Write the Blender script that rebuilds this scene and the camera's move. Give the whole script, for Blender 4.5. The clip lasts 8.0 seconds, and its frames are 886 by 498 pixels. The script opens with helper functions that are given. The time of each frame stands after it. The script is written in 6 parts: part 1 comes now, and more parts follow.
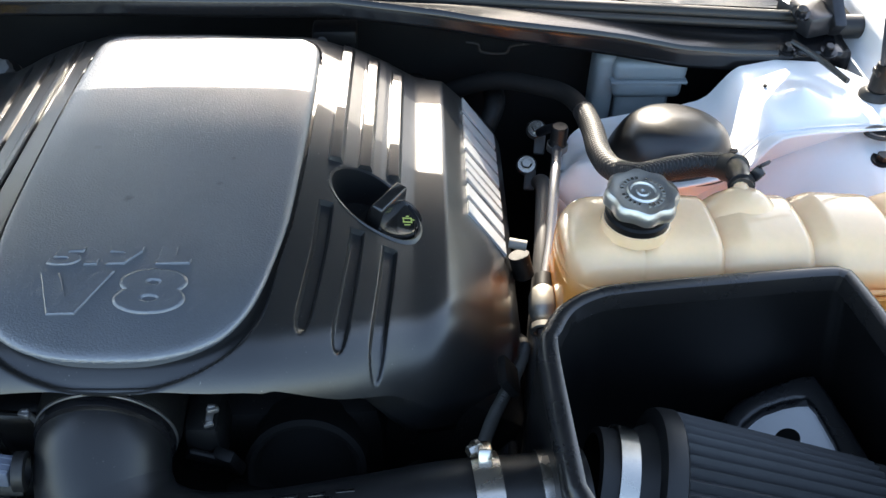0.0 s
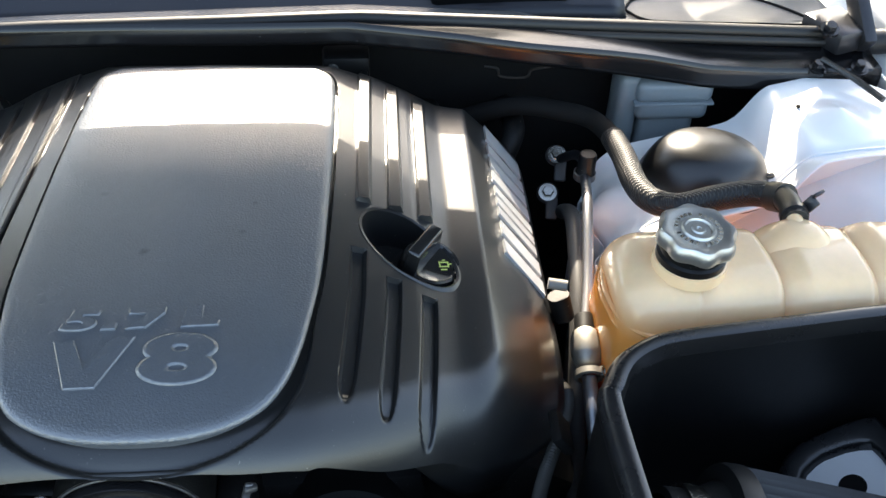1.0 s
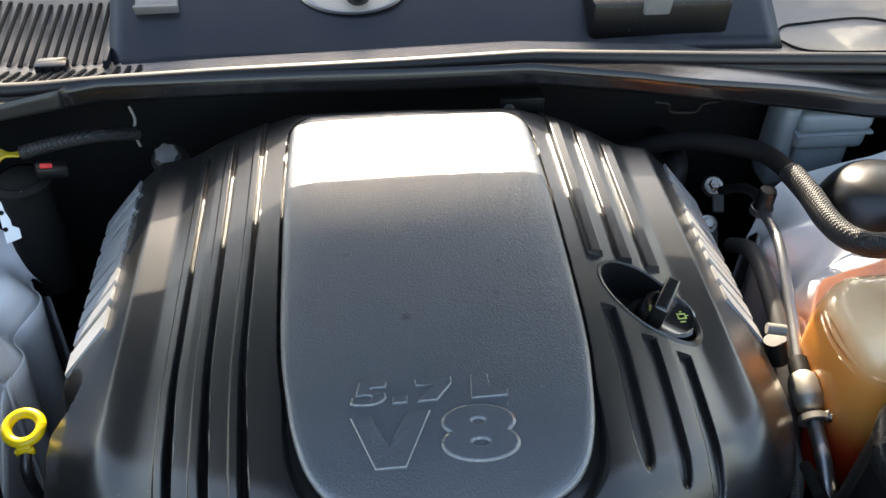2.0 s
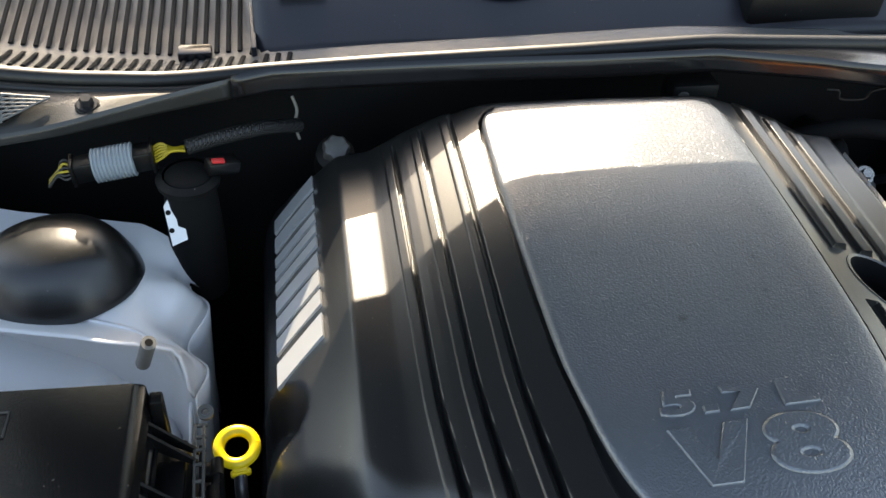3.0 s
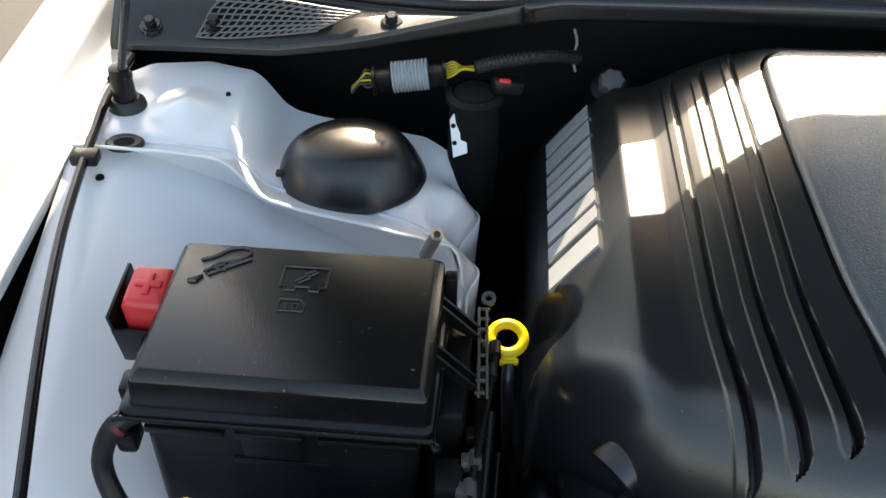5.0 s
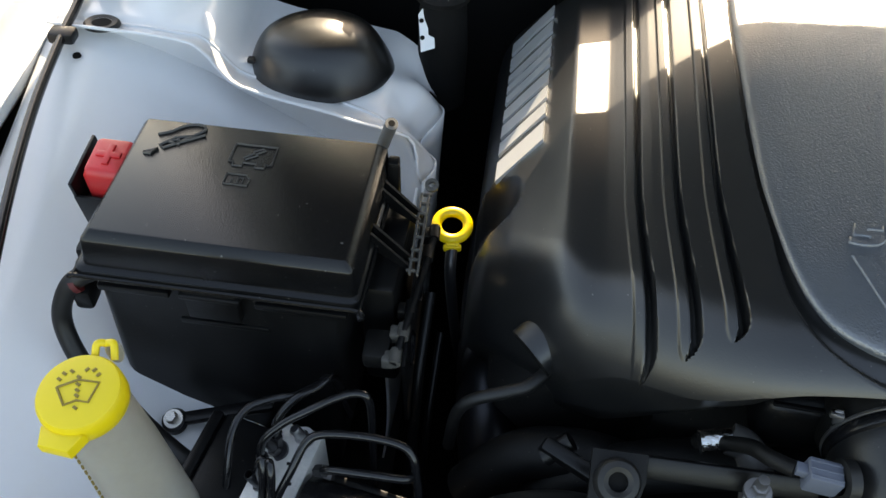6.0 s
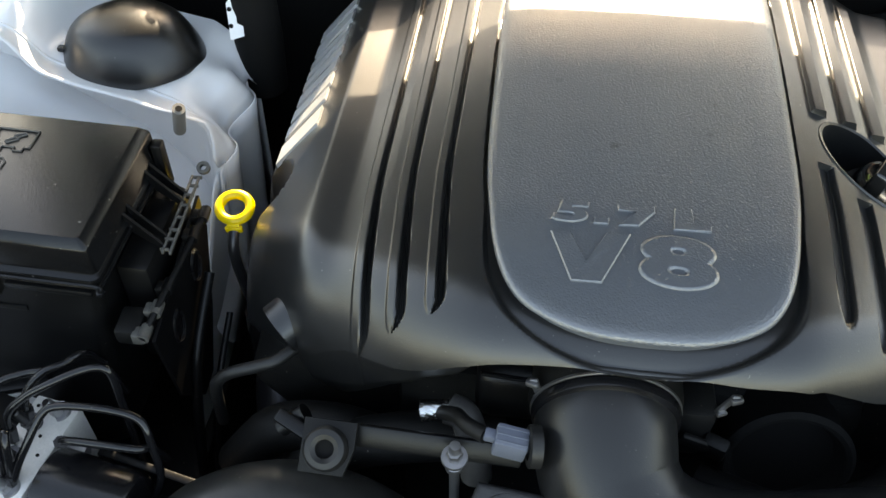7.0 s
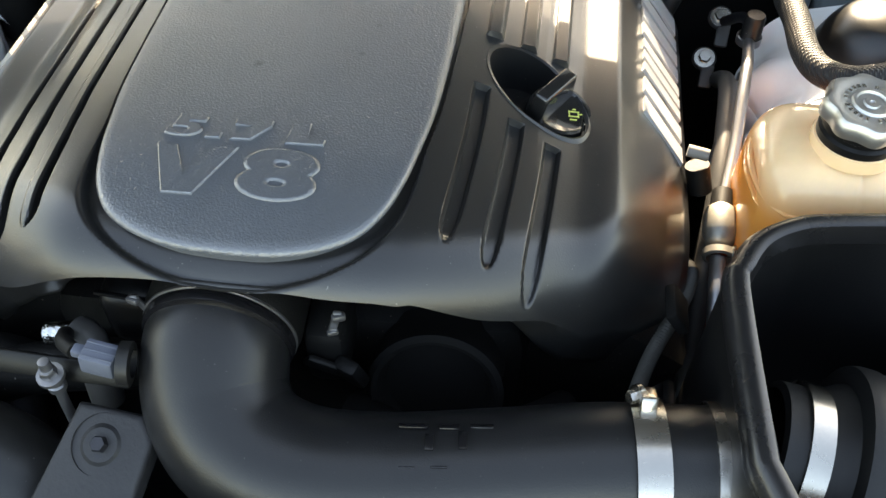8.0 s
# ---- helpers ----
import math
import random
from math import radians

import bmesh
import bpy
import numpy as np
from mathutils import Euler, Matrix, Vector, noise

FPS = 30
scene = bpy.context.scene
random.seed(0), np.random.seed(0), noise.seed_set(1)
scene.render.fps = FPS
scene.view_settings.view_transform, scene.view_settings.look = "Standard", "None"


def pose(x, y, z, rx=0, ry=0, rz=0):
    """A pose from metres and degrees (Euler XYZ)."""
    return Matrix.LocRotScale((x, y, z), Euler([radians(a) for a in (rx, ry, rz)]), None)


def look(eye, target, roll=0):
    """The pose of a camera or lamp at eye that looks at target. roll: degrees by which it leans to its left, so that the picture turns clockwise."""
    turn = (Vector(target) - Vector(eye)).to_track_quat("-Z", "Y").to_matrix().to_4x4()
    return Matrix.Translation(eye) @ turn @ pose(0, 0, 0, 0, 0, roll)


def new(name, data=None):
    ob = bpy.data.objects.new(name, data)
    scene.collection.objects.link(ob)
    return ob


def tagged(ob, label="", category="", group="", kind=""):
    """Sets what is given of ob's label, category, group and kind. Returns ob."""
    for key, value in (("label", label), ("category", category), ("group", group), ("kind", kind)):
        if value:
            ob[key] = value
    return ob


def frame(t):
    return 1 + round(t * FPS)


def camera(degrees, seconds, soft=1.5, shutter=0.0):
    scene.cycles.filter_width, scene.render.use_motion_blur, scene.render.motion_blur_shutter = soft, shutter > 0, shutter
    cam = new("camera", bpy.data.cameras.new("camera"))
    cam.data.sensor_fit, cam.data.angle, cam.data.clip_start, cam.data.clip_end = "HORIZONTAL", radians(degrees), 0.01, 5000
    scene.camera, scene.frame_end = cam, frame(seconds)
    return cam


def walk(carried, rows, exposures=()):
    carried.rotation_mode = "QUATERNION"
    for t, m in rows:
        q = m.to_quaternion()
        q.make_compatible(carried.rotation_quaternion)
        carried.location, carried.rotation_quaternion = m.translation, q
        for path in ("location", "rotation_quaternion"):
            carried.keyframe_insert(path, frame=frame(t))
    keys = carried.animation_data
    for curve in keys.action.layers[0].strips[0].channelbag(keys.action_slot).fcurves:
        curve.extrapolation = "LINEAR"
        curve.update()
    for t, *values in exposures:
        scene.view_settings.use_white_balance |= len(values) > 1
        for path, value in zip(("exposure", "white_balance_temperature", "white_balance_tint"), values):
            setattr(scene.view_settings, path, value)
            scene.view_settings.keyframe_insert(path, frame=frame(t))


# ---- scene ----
cam = camera(51.3, 8.0)
PATH = [
    (0, (0.2015, 0.0179, 1.4536), (0.3088, 1.4110, 0.2260), 2.1),
    (0.5, (0.1829, 0.0602, 1.4396), (0.3294, 1.4580, 0.2213), 2.2),
    (1, (0.1427, 0.0936, 1.4359), (0.3133, 1.4918, 0.2204), 2.3),
    (1.5, (0.0792, 0.1284, 1.4536), (0.2712, 1.5243, 0.2390), 2.6),
    (2, (-0.0829, 0.1597, 1.4685), (0.1274, 1.5422, 0.2418), 2.1),
    (2.2, (-0.1392, 0.1832, 1.4694), (0.0923, 1.5523, 0.2316), 2.5),
    (3.5, (-0.3955, 0.2490, 1.4034), (-0.0574, 1.6019, 0.1730), 4.6),
    (4, (-0.4238, 0.2292, 1.4062), (-0.1468, 1.5973, 0.1776), 3.6),
    (4.5, (-0.4365, 0.2015, 1.4015), (-0.3274, 1.5871, 0.1655), 2.2),
    (4.7, (-0.4321, 0.1893, 1.4062), (-0.3966, 1.5709, 0.1609), 1.2),
    (5.8, (-0.3562, 0.1236, 1.4034), (-0.4543, 1.3926, 0.0474), 1.2),
    (6, (-0.3357, 0.1250, 1.4183), (-0.4326, 1.3642, 0.0344), 1.3),
    (6.5, (-0.2549, 0.1196, 1.4276), (-0.3453, 1.3587, 0.0437), 1.6),
    (7, (-0.1248, 0.1169, 1.4303), (-0.2198, 1.3504, 0.0409), 1.1),
    (7.5, (0.0149, 0.1223, 1.4257), (-0.0858, 1.3551, 0.0363), 0.9),
    (8, (0.1654, 0.1145, 1.3801), (0.0552, 1.3382, -0.0167), 0.6),
]
EXPOSURES = [(0.0, 2.40, 7200, 10), (1.0, 2.44, 7600, 10), (2.0, 2.26, 7900, 11), (4.0, 2.16, 8700, 11), (6.0, 2.13, 9100, 11), (7.0, 2.62, 9800, 11), (8.0, 2.81, 9600, 11)]
walk(cam, [(t, look(eye, target, roll)) for t, eye, target, roll in PATH], EXPOSURES)

# ---- world and light ----
SUN_AZ, SUN_EL = 2.0, 29.0          # degrees from straight ahead (+y) towards +x, and above the horizon
world = bpy.data.worlds.new("sky")
scene.world = world
world.use_nodes = True
_wn = world.node_tree
_sky = _wn.nodes.new("ShaderNodeTexSky")
_sky.sky_type = "NISHITA"
_sky.sun_disc = False
_sky.sun_elevation = radians(SUN_EL)
_sky.sun_rotation = radians(SUN_AZ)
_sky.air_density, _sky.dust_density, _sky.ozone_density = 1.0, 1.5, 1.2
_wn.links.new(_sky.outputs[0], _wn.nodes["Background"].inputs[0])
_wn.nodes["Background"].inputs[1].default_value = 0.15
_sd = Vector((math.sin(radians(SUN_AZ)) * math.cos(radians(SUN_EL)), math.cos(radians(SUN_AZ)) * math.cos(radians(SUN_EL)), math.sin(radians(SUN_EL))))
sun = new("sun", bpy.data.lights.new("sun", "SUN"))
sun.data.energy, sun.data.angle, sun.data.color = 4.0, radians(0.53), (1.0, 0.95, 0.87)
sun.matrix_basis = look(_sd * 20, (0, 0, 0))


# ---- materials ----
def material(name, base, rough=0.5, metal=0.0, vary=0.25, stain_scale=18.0, grain=0.0, grain_scale=700.0, coat=0.0, coat_rough=0.1,
             spec=0.5, rough_vary=0.12, transmission=0.0, subsurface=0.0, dust=0.0, second=None, grain_depth=0.0006, coat_grain=0.0, coat_ior=1.5):
    m = bpy.data.materials.new(name)
    m.use_nodes = True
    nt = m.node_tree
    b = nt.nodes["Principled BSDF"]
    tc = nt.nodes.new("ShaderNodeTexCoord")
    turned = nt.nodes.new("ShaderNodeMapping")
    turned.inputs["Rotation"].default_value = (0.61, 0.37, 0.83)
    nt.links.new(tc.outputs["Object"], turned.inputs[0])

    def noise_at(scale, detail=5.0, rough_n=0.6):
        n = nt.nodes.new("ShaderNodeTexNoise")
        n.inputs["Scale"].default_value, n.inputs["Detail"].default_value, n.inputs["Roughness"].default_value = scale, detail, rough_n
        nt.links.new(turned.outputs[0], n.inputs["Vector"])
        return n

    big, fine = noise_at(stain_scale), noise_at(stain_scale * 9)
    ramp = nt.nodes.new("ShaderNodeMix")
    ramp.data_type = "RGBA"
    lo = tuple(c * (1 - vary) for c in base)
    hi = second or tuple(min(1.0, c * (1 + vary)) for c in base)
    ramp.inputs[6].default_value, ramp.inputs[7].default_value = (*lo, 1), (*hi, 1)
    add = nt.nodes.new("ShaderNodeMath")
    add.operation = "MULTIPLY_ADD"
    add.inputs[1].default_value, add.inputs[2].default_value = 0.45, 0.0
    nt.links.new(fine.outputs[0], add.inputs[0])
    add2 = nt.nodes.new("ShaderNodeMath")
    add2.operation = "MULTIPLY_ADD"
    add2.inputs[1].default_value = 0.55
    nt.links.new(big.outputs[0], add2.inputs[0])
    nt.links.new(add.outputs[0], add2.inputs[2])
    nt.links.new(add2.outputs[0], ramp.inputs[0])
    colour = ramp.outputs[2]
    if dust > 0:
        sp = noise_at(330.0, 2.0, 0.5)
        th = nt.nodes.new("ShaderNodeMapRange")
        th.inputs["From Min"].default_value, th.inputs["From Max"].default_value = 0.735, 0.775
        th.inputs["To Max"].default_value = dust
        nt.links.new(sp.outputs[0], th.inputs[0])
        dm = nt.nodes.new("ShaderNodeMix")
        dm.data_type = "RGBA"
        dm.inputs[7].default_value = (0.42, 0.40, 0.36, 1)
        nt.links.new(th.outputs[0], dm.inputs[0])
        nt.links.new(colour, dm.inputs[6])
        colour = dm.outputs[2]
    nt.links.new(colour, b.inputs["Base Color"])
    rr = nt.nodes.new("ShaderNodeMapRange")
    rr.inputs["To Min"].default_value, rr.inputs["To Max"].default_value = max(0.02, rough - rough_vary), min(1, rough + rough_vary)
    nt.links.new(big.outputs[0], rr.inputs[0])
    nt.links.new(rr.outputs[0], b.inputs["Roughness"])
    b.inputs["Metallic"].default_value = metal
    b.inputs["Specular IOR Level"].default_value = spec
    b.inputs["Coat Weight"].default_value, b.inputs["Coat Roughness"].default_value = coat, coat_rough
    b.inputs["Transmission Weight"].default_value = transmission
    if subsurface:
        b.inputs["Subsurface Weight"].default_value = subsurface
        b.inputs["Subsurface Radius"].default_value = (0.02, 0.013, 0.008)
    if grain > 0:
        g = noise_at(grain_scale, 2.0, 0.5)
        bump = nt.nodes.new("ShaderNodeBump")
        bump.inputs["Strength"].default_value, bump.inputs["Distance"].default_value = grain, grain_depth
        nt.links.new(g.outputs[0], bump.inputs["Height"])
        nt.links.new(bump.outputs[0], b.inputs["Normal"])
        top = bump
        if coat_grain > 0:
            top = nt.nodes.new("ShaderNodeBump")
            top.inputs["Strength"].default_value, top.inputs["Distance"].default_value = coat_grain, grain_depth
            nt.links.new(g.outputs[0], top.inputs["Height"])
        nt.links.new(top.outputs[0], b.inputs["Coat Normal"])
        b.inputs["Coat IOR"].default_value = coat_ior
    return m


COVER = material("satin black moulded plastic", (0.0105, 0.011, 0.0117), 0.35, grain=0.12, grain_scale=700, dust=0.2, rough_vary=0.03, spec=0.52, grain_depth=0.0004, coat=0.5, coat_rough=0.18, coat_grain=0.5)
# Charcoal with the blue of reflected sky put into its base colour.
PANEL = material("grained charcoal plastic", (0.080, 0.090, 0.103), 0.42, grain=0.12, grain_scale=560, dust=0.2, rough_vary=0.04, spec=0.5, grain_depth=0.0008, coat=1.0, coat_rough=0.15, coat_grain=1.0, coat_ior=1.85)
PLASTIC = material("black plastic", (0.0042, 0.0043, 0.0047), 0.36, grain=0.25, dust=0.2, spec=0.3)
GLOSS = material("glossy black plastic", (0.007, 0.007, 0.008), 0.2, grain=0.12, grain_scale=500, rough_vary=0.05, dust=0.15)
CAPPLASTIC = material("grained satin black cap plastic", (0.007, 0.007, 0.007), 0.31, grain=0.22, grain_scale=900, rough_vary=0.04, dust=0.15, spec=0.7)
# Aged grey made lighter still, to carry sun glare in the colour.
COWLGREY = material("aged grey cowl plastic lightened for sun glare", (0.095, 0.093, 0.089), 0.36, grain=0.7, grain_scale=700, vary=0.3, dust=0.3, spec=0.5)
TRAY = material("smooth blue black tray plastic", (0.005, 0.007, 0.012), 0.34, vary=0.25, spec=0.5, dust=0.2)
# Slats get a lighter colour so that they look lit.
GRILLE = material("grille plastic lightened as if lit", (0.10, 0.10, 0.098), 0.4, vary=0.2)
COWLFRONT = material("weathered black cowl plastic lightened for sun", (0.024, 0.024, 0.023), 0.32, vary=0.35, grain=0.4, grain_scale=700, dust=0.3)
CAPGLOSS = material("polished black cap plastic", (0.012, 0.012, 0.012), 0.12, rough_vary=0.04, spec=0.9, dust=0.1)
# Dust specks on a black lowered to carry shade deep in the bay.
DIRTYSHADE = material("dusty black underbonnet plastic darkened for shade", (0.005, 0.005, 0.005), 0.55, vary=0.5, spec=0.25, grain=0.4, dust=0.5)
RUBBER = material("black rubber", (0.009, 0.009, 0.009), 0.48, vary=0.35, grain=0.2)
PAINT = material("white body paint", (0.78, 0.79, 0.80), 0.3, vary=0.035, stain_scale=7, coat=0.6, coat_rough=0.08, rough_vary=0.05)
SILVER = material("satin silver plastic", (0.62, 0.63, 0.64), 0.32, metal=0.55, vary=0.08)
# Warm tint in the steel colour stands in for golden reflections.
STEEL = material("bright steel", (0.52, 0.49, 0.44), 0.26, metal=1.0, vary=0.15, stain_scale=40)
ALU = material("cast aluminium", (0.75, 0.74, 0.71), 0.55, metal=0.5, vary=0.3, grain=0.6, grain_scale=300, stain_scale=50)
DARKMETAL = material("dark coated steel tube", (0.05, 0.05, 0.055), 0.33, metal=0.7, vary=0.3)
GREYMETAL = material("grey aluminium tube", (0.32, 0.32, 0.33), 0.36, metal=0.9, vary=0.2)
YELLOW = material("yellow plastic", (0.82, 0.58, 0.012), 0.35, vary=0.06)
YELLOWCAP = material("yellow bottle cap plastic", (0.80, 0.60, 0.02), 0.42, vary=0.05)
RED = material("red plastic", (0.66, 0.03, 0.032), 0.36, vary=0.12)
DARKRED = material("dull dark red tape", (0.11, 0.012, 0.012), 0.5, vary=0.3)
MILK = material("translucent milky plastic", (0.34, 0.318, 0.275), 0.38, vary=0.16, subsurface=0.2, stain_scale=14)
# Colour lowered to stand in for the cowl's shade on the reservoir.
RESV = material("reservoir plastic darkened for shade", (0.17, 0.20, 0.215), 0.4, vary=0.15)
FILTER = material("black pleated filter cloth", (0.045, 0.046, 0.048), 0.7, vary=0.4, grain=0.8, grain_scale=1500)
GREYCONN = material("blue grey connector plastic", (0.11, 0.125, 0.16), 0.45, vary=0.12)
RIBCONN = material("pale grey ribbed sleeve", (0.24, 0.28, 0.31), 0.45, vary=0.08)
WIREYEL = material("yellow wire insulation", (0.45, 0.32, 0.012), 0.45)
FOIL = material("crumpled foil sleeve", (0.7, 0.7, 0.68), 0.22, metal=1.0, vary=0.2, grain=1.0, grain_scale=260, grain_depth=0.0016)
HOSE = material("worn black hose rubber", (0.02, 0.02, 0.019), 0.36, vary=0.4, grain=0.15, dust=0.3)
TUBEMAT = material("grained black intake plastic", (0.011, 0.0113, 0.012), 0.33, grain=0.3, grain_scale=900, dust=0.15, spec=0.5, grain_depth=0.0005)
ASPHALT = material("asphalt", (0.05, 0.05, 0.05), 0.85, vary=0.5, stain_scale=60, grain=1.0, grain_scale=160)
INSUL = material("black hood insulation felt", (0.02, 0.021, 0.026), 0.7, vary=0.4, grain=0.6, grain_scale=300)
# Near-black put where openings fall into shade, and on some dark parts.
MESHDARK = material("near-black of shaded voids and dark parts", (0.004, 0.004, 0.004), 0.8, spec=0.2)
MARK = material("grey moulded marking", (0.03, 0.03, 0.03), 0.4, vary=0.2)
CAPMARK = material("brown printed marking", (0.22, 0.15, 0.02), 0.5)
OILMARK = material("yellow green printed marking", (0.55, 0.60, 0.15), 0.5)
WORNGLINT = material("dark grey of worn edges and hose rib glints", (0.075, 0.072, 0.066), 0.45, vary=0.4, stain_scale=60)
GREYPOST = material("grey brown plastic post", (0.20, 0.19, 0.17), 0.5)
CAPMETAL = material("worn zinc cap", (0.46, 0.46, 0.45), 0.33, metal=0.9, vary=0.2, grain=0.08, grain_scale=500, stain_scale=60)
CASTING = material("pale worn casting", (0.36, 0.34, 0.30), 0.5, metal=0.8, vary=0.25, stain_scale=60)
DARKGREY = material("dark grey hose coating", (0.07, 0.068, 0.066), 0.45, vary=0.3)
DARKCAST = material("dull dark casting", (0.035, 0.035, 0.037), 0.5, metal=0.3, vary=0.3, grain=0.6, grain_scale=300)
BOXPLASTIC = material("black air box plastic", (0.005, 0.005, 0.0055), 0.4, grain=0.3)
RIMPLASTIC = material("smooth black rim plastic", (0.010, 0.010, 0.011), 0.28, grain=0.1, spec=0.65)
LIDPLASTIC = material("satin black lid plastic", (0.0042, 0.0044, 0.005), 0.25, grain=0.4, grain_scale=700, dust=0.45, spec=0.36, rough_vary=0.05, grain_depth=0.0003)
GREYCAP = material("dull grey cap plastic", (0.16, 0.16, 0.16), 0.6, vary=0.2)
CABIN = material("dark cabin trim", (0.01, 0.01, 0.012), 0.7)


def braid_material(name, a, c, scale):
    m = material(name, a, 0.45, vary=0.3)
    nt = m.node_tree
    b = nt.nodes["Principled BSDF"]
    tc = nt.nodes.new("ShaderNodeTexCoord")
    w1, w2 = nt.nodes.new("ShaderNodeTexWave"), nt.nodes.new("ShaderNodeTexWave")
    for w, rot in ((w1, 45), (w2, -45)):
        mp = nt.nodes.new("ShaderNodeMapping")
        mp.inputs["Rotation"].default_value = (radians(20), radians(rot), radians(rot))
        nt.links.new(tc.outputs["Object"], mp.inputs[0])
        nt.links.new(mp.outputs[0], w.inputs[0])
        w.inputs["Scale"].default_value = scale
    mul = nt.nodes.new("ShaderNodeMath")
    mul.operation = "MULTIPLY"
    nt.links.new(w1.outputs["Fac"], mul.inputs[0])
    nt.links.new(w2.outputs["Fac"], mul.inputs[1])
    mix = nt.nodes.new("ShaderNodeMix")
    mix.data_type = "RGBA"
    mix.inputs[6].default_value, mix.inputs[7].default_value = (*a, 1), (*c, 1)
    nt.links.new(mul.outputs[0], mix.inputs[0])
    nt.links.new(mix.outputs[2], b.inputs["Base Color"])
    bump = nt.nodes.new("ShaderNodeBump")
    bump.inputs["Strength"].default_value, bump.inputs["Distance"].default_value = 0.9, 0.0012
    nt.links.new(mul.outputs[0], bump.inputs["Height"])
    nt.links.new(bump.outputs[0], b.inputs["Normal"])
    return m


def add_smudges(m, spots):
    """A few greasy finger marks, darker than the dry grain round them."""
    nt = m.node_tree
    b = nt.nodes["Principled BSDF"]
    tc = nt.nodes.new("ShaderNodeTexCoord")
    wob = nt.nodes.new("ShaderNodeTexNoise")
    wob.inputs["Scale"].default_value = 160.0
    nt.links.new(tc.outputs["Object"], wob.inputs["Vector"])
    colour = b.inputs["Base Color"].links[0].from_socket
    for x, y, r, strength in spots:
        d = nt.nodes.new("ShaderNodeVectorMath")
        d.operation = "DISTANCE"
        d.inputs[1].default_value = (x, y, 0.133)
        nt.links.new(tc.outputs["Object"], d.inputs[0])
        add = nt.nodes.new("ShaderNodeMath")
        add.operation = "MULTIPLY_ADD"
        add.inputs[1].default_value, add.inputs[2].default_value = r * 1.2, 0.0
        nt.links.new(wob.outputs[0], add.inputs[0])
        tot = nt.nodes.new("ShaderNodeMath")
        nt.links.new(d.outputs["Value"], tot.inputs[0])
        nt.links.new(add.outputs[0], tot.inputs[1])
        rg = nt.nodes.new("ShaderNodeMapRange")
        rg.interpolation_type = "SMOOTHSTEP"
        rg.inputs["From Min"].default_value, rg.inputs["From Max"].default_value = r * 1.7, r * 0.8
        rg.inputs["To Max"].default_value = strength
        nt.links.new(tot.outputs[0], rg.inputs[0])
        mix = nt.nodes.new("ShaderNodeMix")
        mix.data_type = "RGBA"
        mix.inputs[7].default_value = (0.02, 0.02, 0.021, 1)
        nt.links.new(rg.outputs[0], mix.inputs[0])
        nt.links.new(colour, mix.inputs[6])
        colour = mix.outputs[2]
    nt.links.new(colour, b.inputs["Base Color"])


add_smudges(PANEL, ((-0.022, -0.269, 0.0055, 0.7), (0.055, -0.245, 0.004, 0.5), (0.062, -0.205, 0.003, 0.45), (-0.07, -0.19, 0.004, 0.3)))
BRAID = braid_material("black braided sleeve", (0.004, 0.004, 0.004), (0.020, 0.020, 0.0195), 150.0)


def tank_material():
    """Yellowed plastic above, and the red coolant that stands in it showing through below."""
    m = material("aged translucent tank plastic", (0.86, 0.585, 0.35), 0.11, rough_vary=0.05, vary=0.12, stain_scale=14, subsurface=0.22, grain=0.08, grain_scale=120)
    nt = m.node_tree
    b = nt.nodes["Principled BSDF"]
    src = b.inputs["Base Color"].links[0].from_socket
    tc = nt.nodes.new("ShaderNodeTexCoord")
    sep = nt.nodes.new("ShaderNodeSeparateXYZ")
    nt.links.new(tc.outputs["Object"], sep.inputs[0])
    for top, low, tint in ((0.884, 0.838, (0.80, 0.31, 0.075, 1)), (0.800, 0.750, (0.62, 0.055, 0.018, 1))):
        rg = nt.nodes.new("ShaderNodeMapRange")
        rg.interpolation_type = "SMOOTHSTEP"
        rg.inputs["From Min"].default_value, rg.inputs["From Max"].default_value = top, low
        nt.links.new(sep.outputs[2], rg.inputs[0])
        mix = nt.nodes.new("ShaderNodeMix")
        mix.data_type = "RGBA"
        mix.inputs[7].default_value = tint
        nt.links.new(rg.outputs[0], mix.inputs[0])
        nt.links.new(src, mix.inputs[6])
        src = mix.outputs[2]
    nt.links.new(src, b.inputs["Base Color"])
    return m


TANK = tank_material()


def glass_material():
    """Thin clear glass: what lies behind it, under a Fresnel mirror."""
    m = bpy.data.materials.new("windscreen glass")
    m.use_nodes = True
    nt = m.node_tree
    nt.nodes.remove(nt.nodes["Principled BSDF"])
    clear, gloss, mix = nt.nodes.new("ShaderNodeBsdfTransparent"), nt.nodes.new("ShaderNodeBsdfGlossy"), nt.nodes.new("ShaderNodeMixShader")
    clear.inputs[0].default_value = (0.62, 0.68, 0.68, 1)
    gloss.inputs["Roughness"].default_value = 0.02
    fr = nt.nodes.new("ShaderNodeFresnel")
    fr.inputs["IOR"].default_value = 1.45
    nt.links.new(fr.outputs[0], mix.inputs[0])
    nt.links.new(clear.outputs[0], mix.inputs[1])
    nt.links.new(gloss.outputs[0], mix.inputs[2])
    nt.links.new(mix.outputs[0], nt.nodes["Material Output"].inputs[0])
    return m


GLASS = glass_material()


# ---- building helpers ----
def thing(name, base, label, category, group="", kind="", turn=0.0):
    e = new(name)
    e.empty_display_size = 0.02
    e.matrix_basis = pose(*base, 0, 0, turn)
    tagged(e, label, category, group, kind)
    return e


def world_of(ob):
    m = ob.matrix_basis.copy()
    return world_of(ob.parent) @ ob.matrix_parent_inverse @ m if ob.parent else m


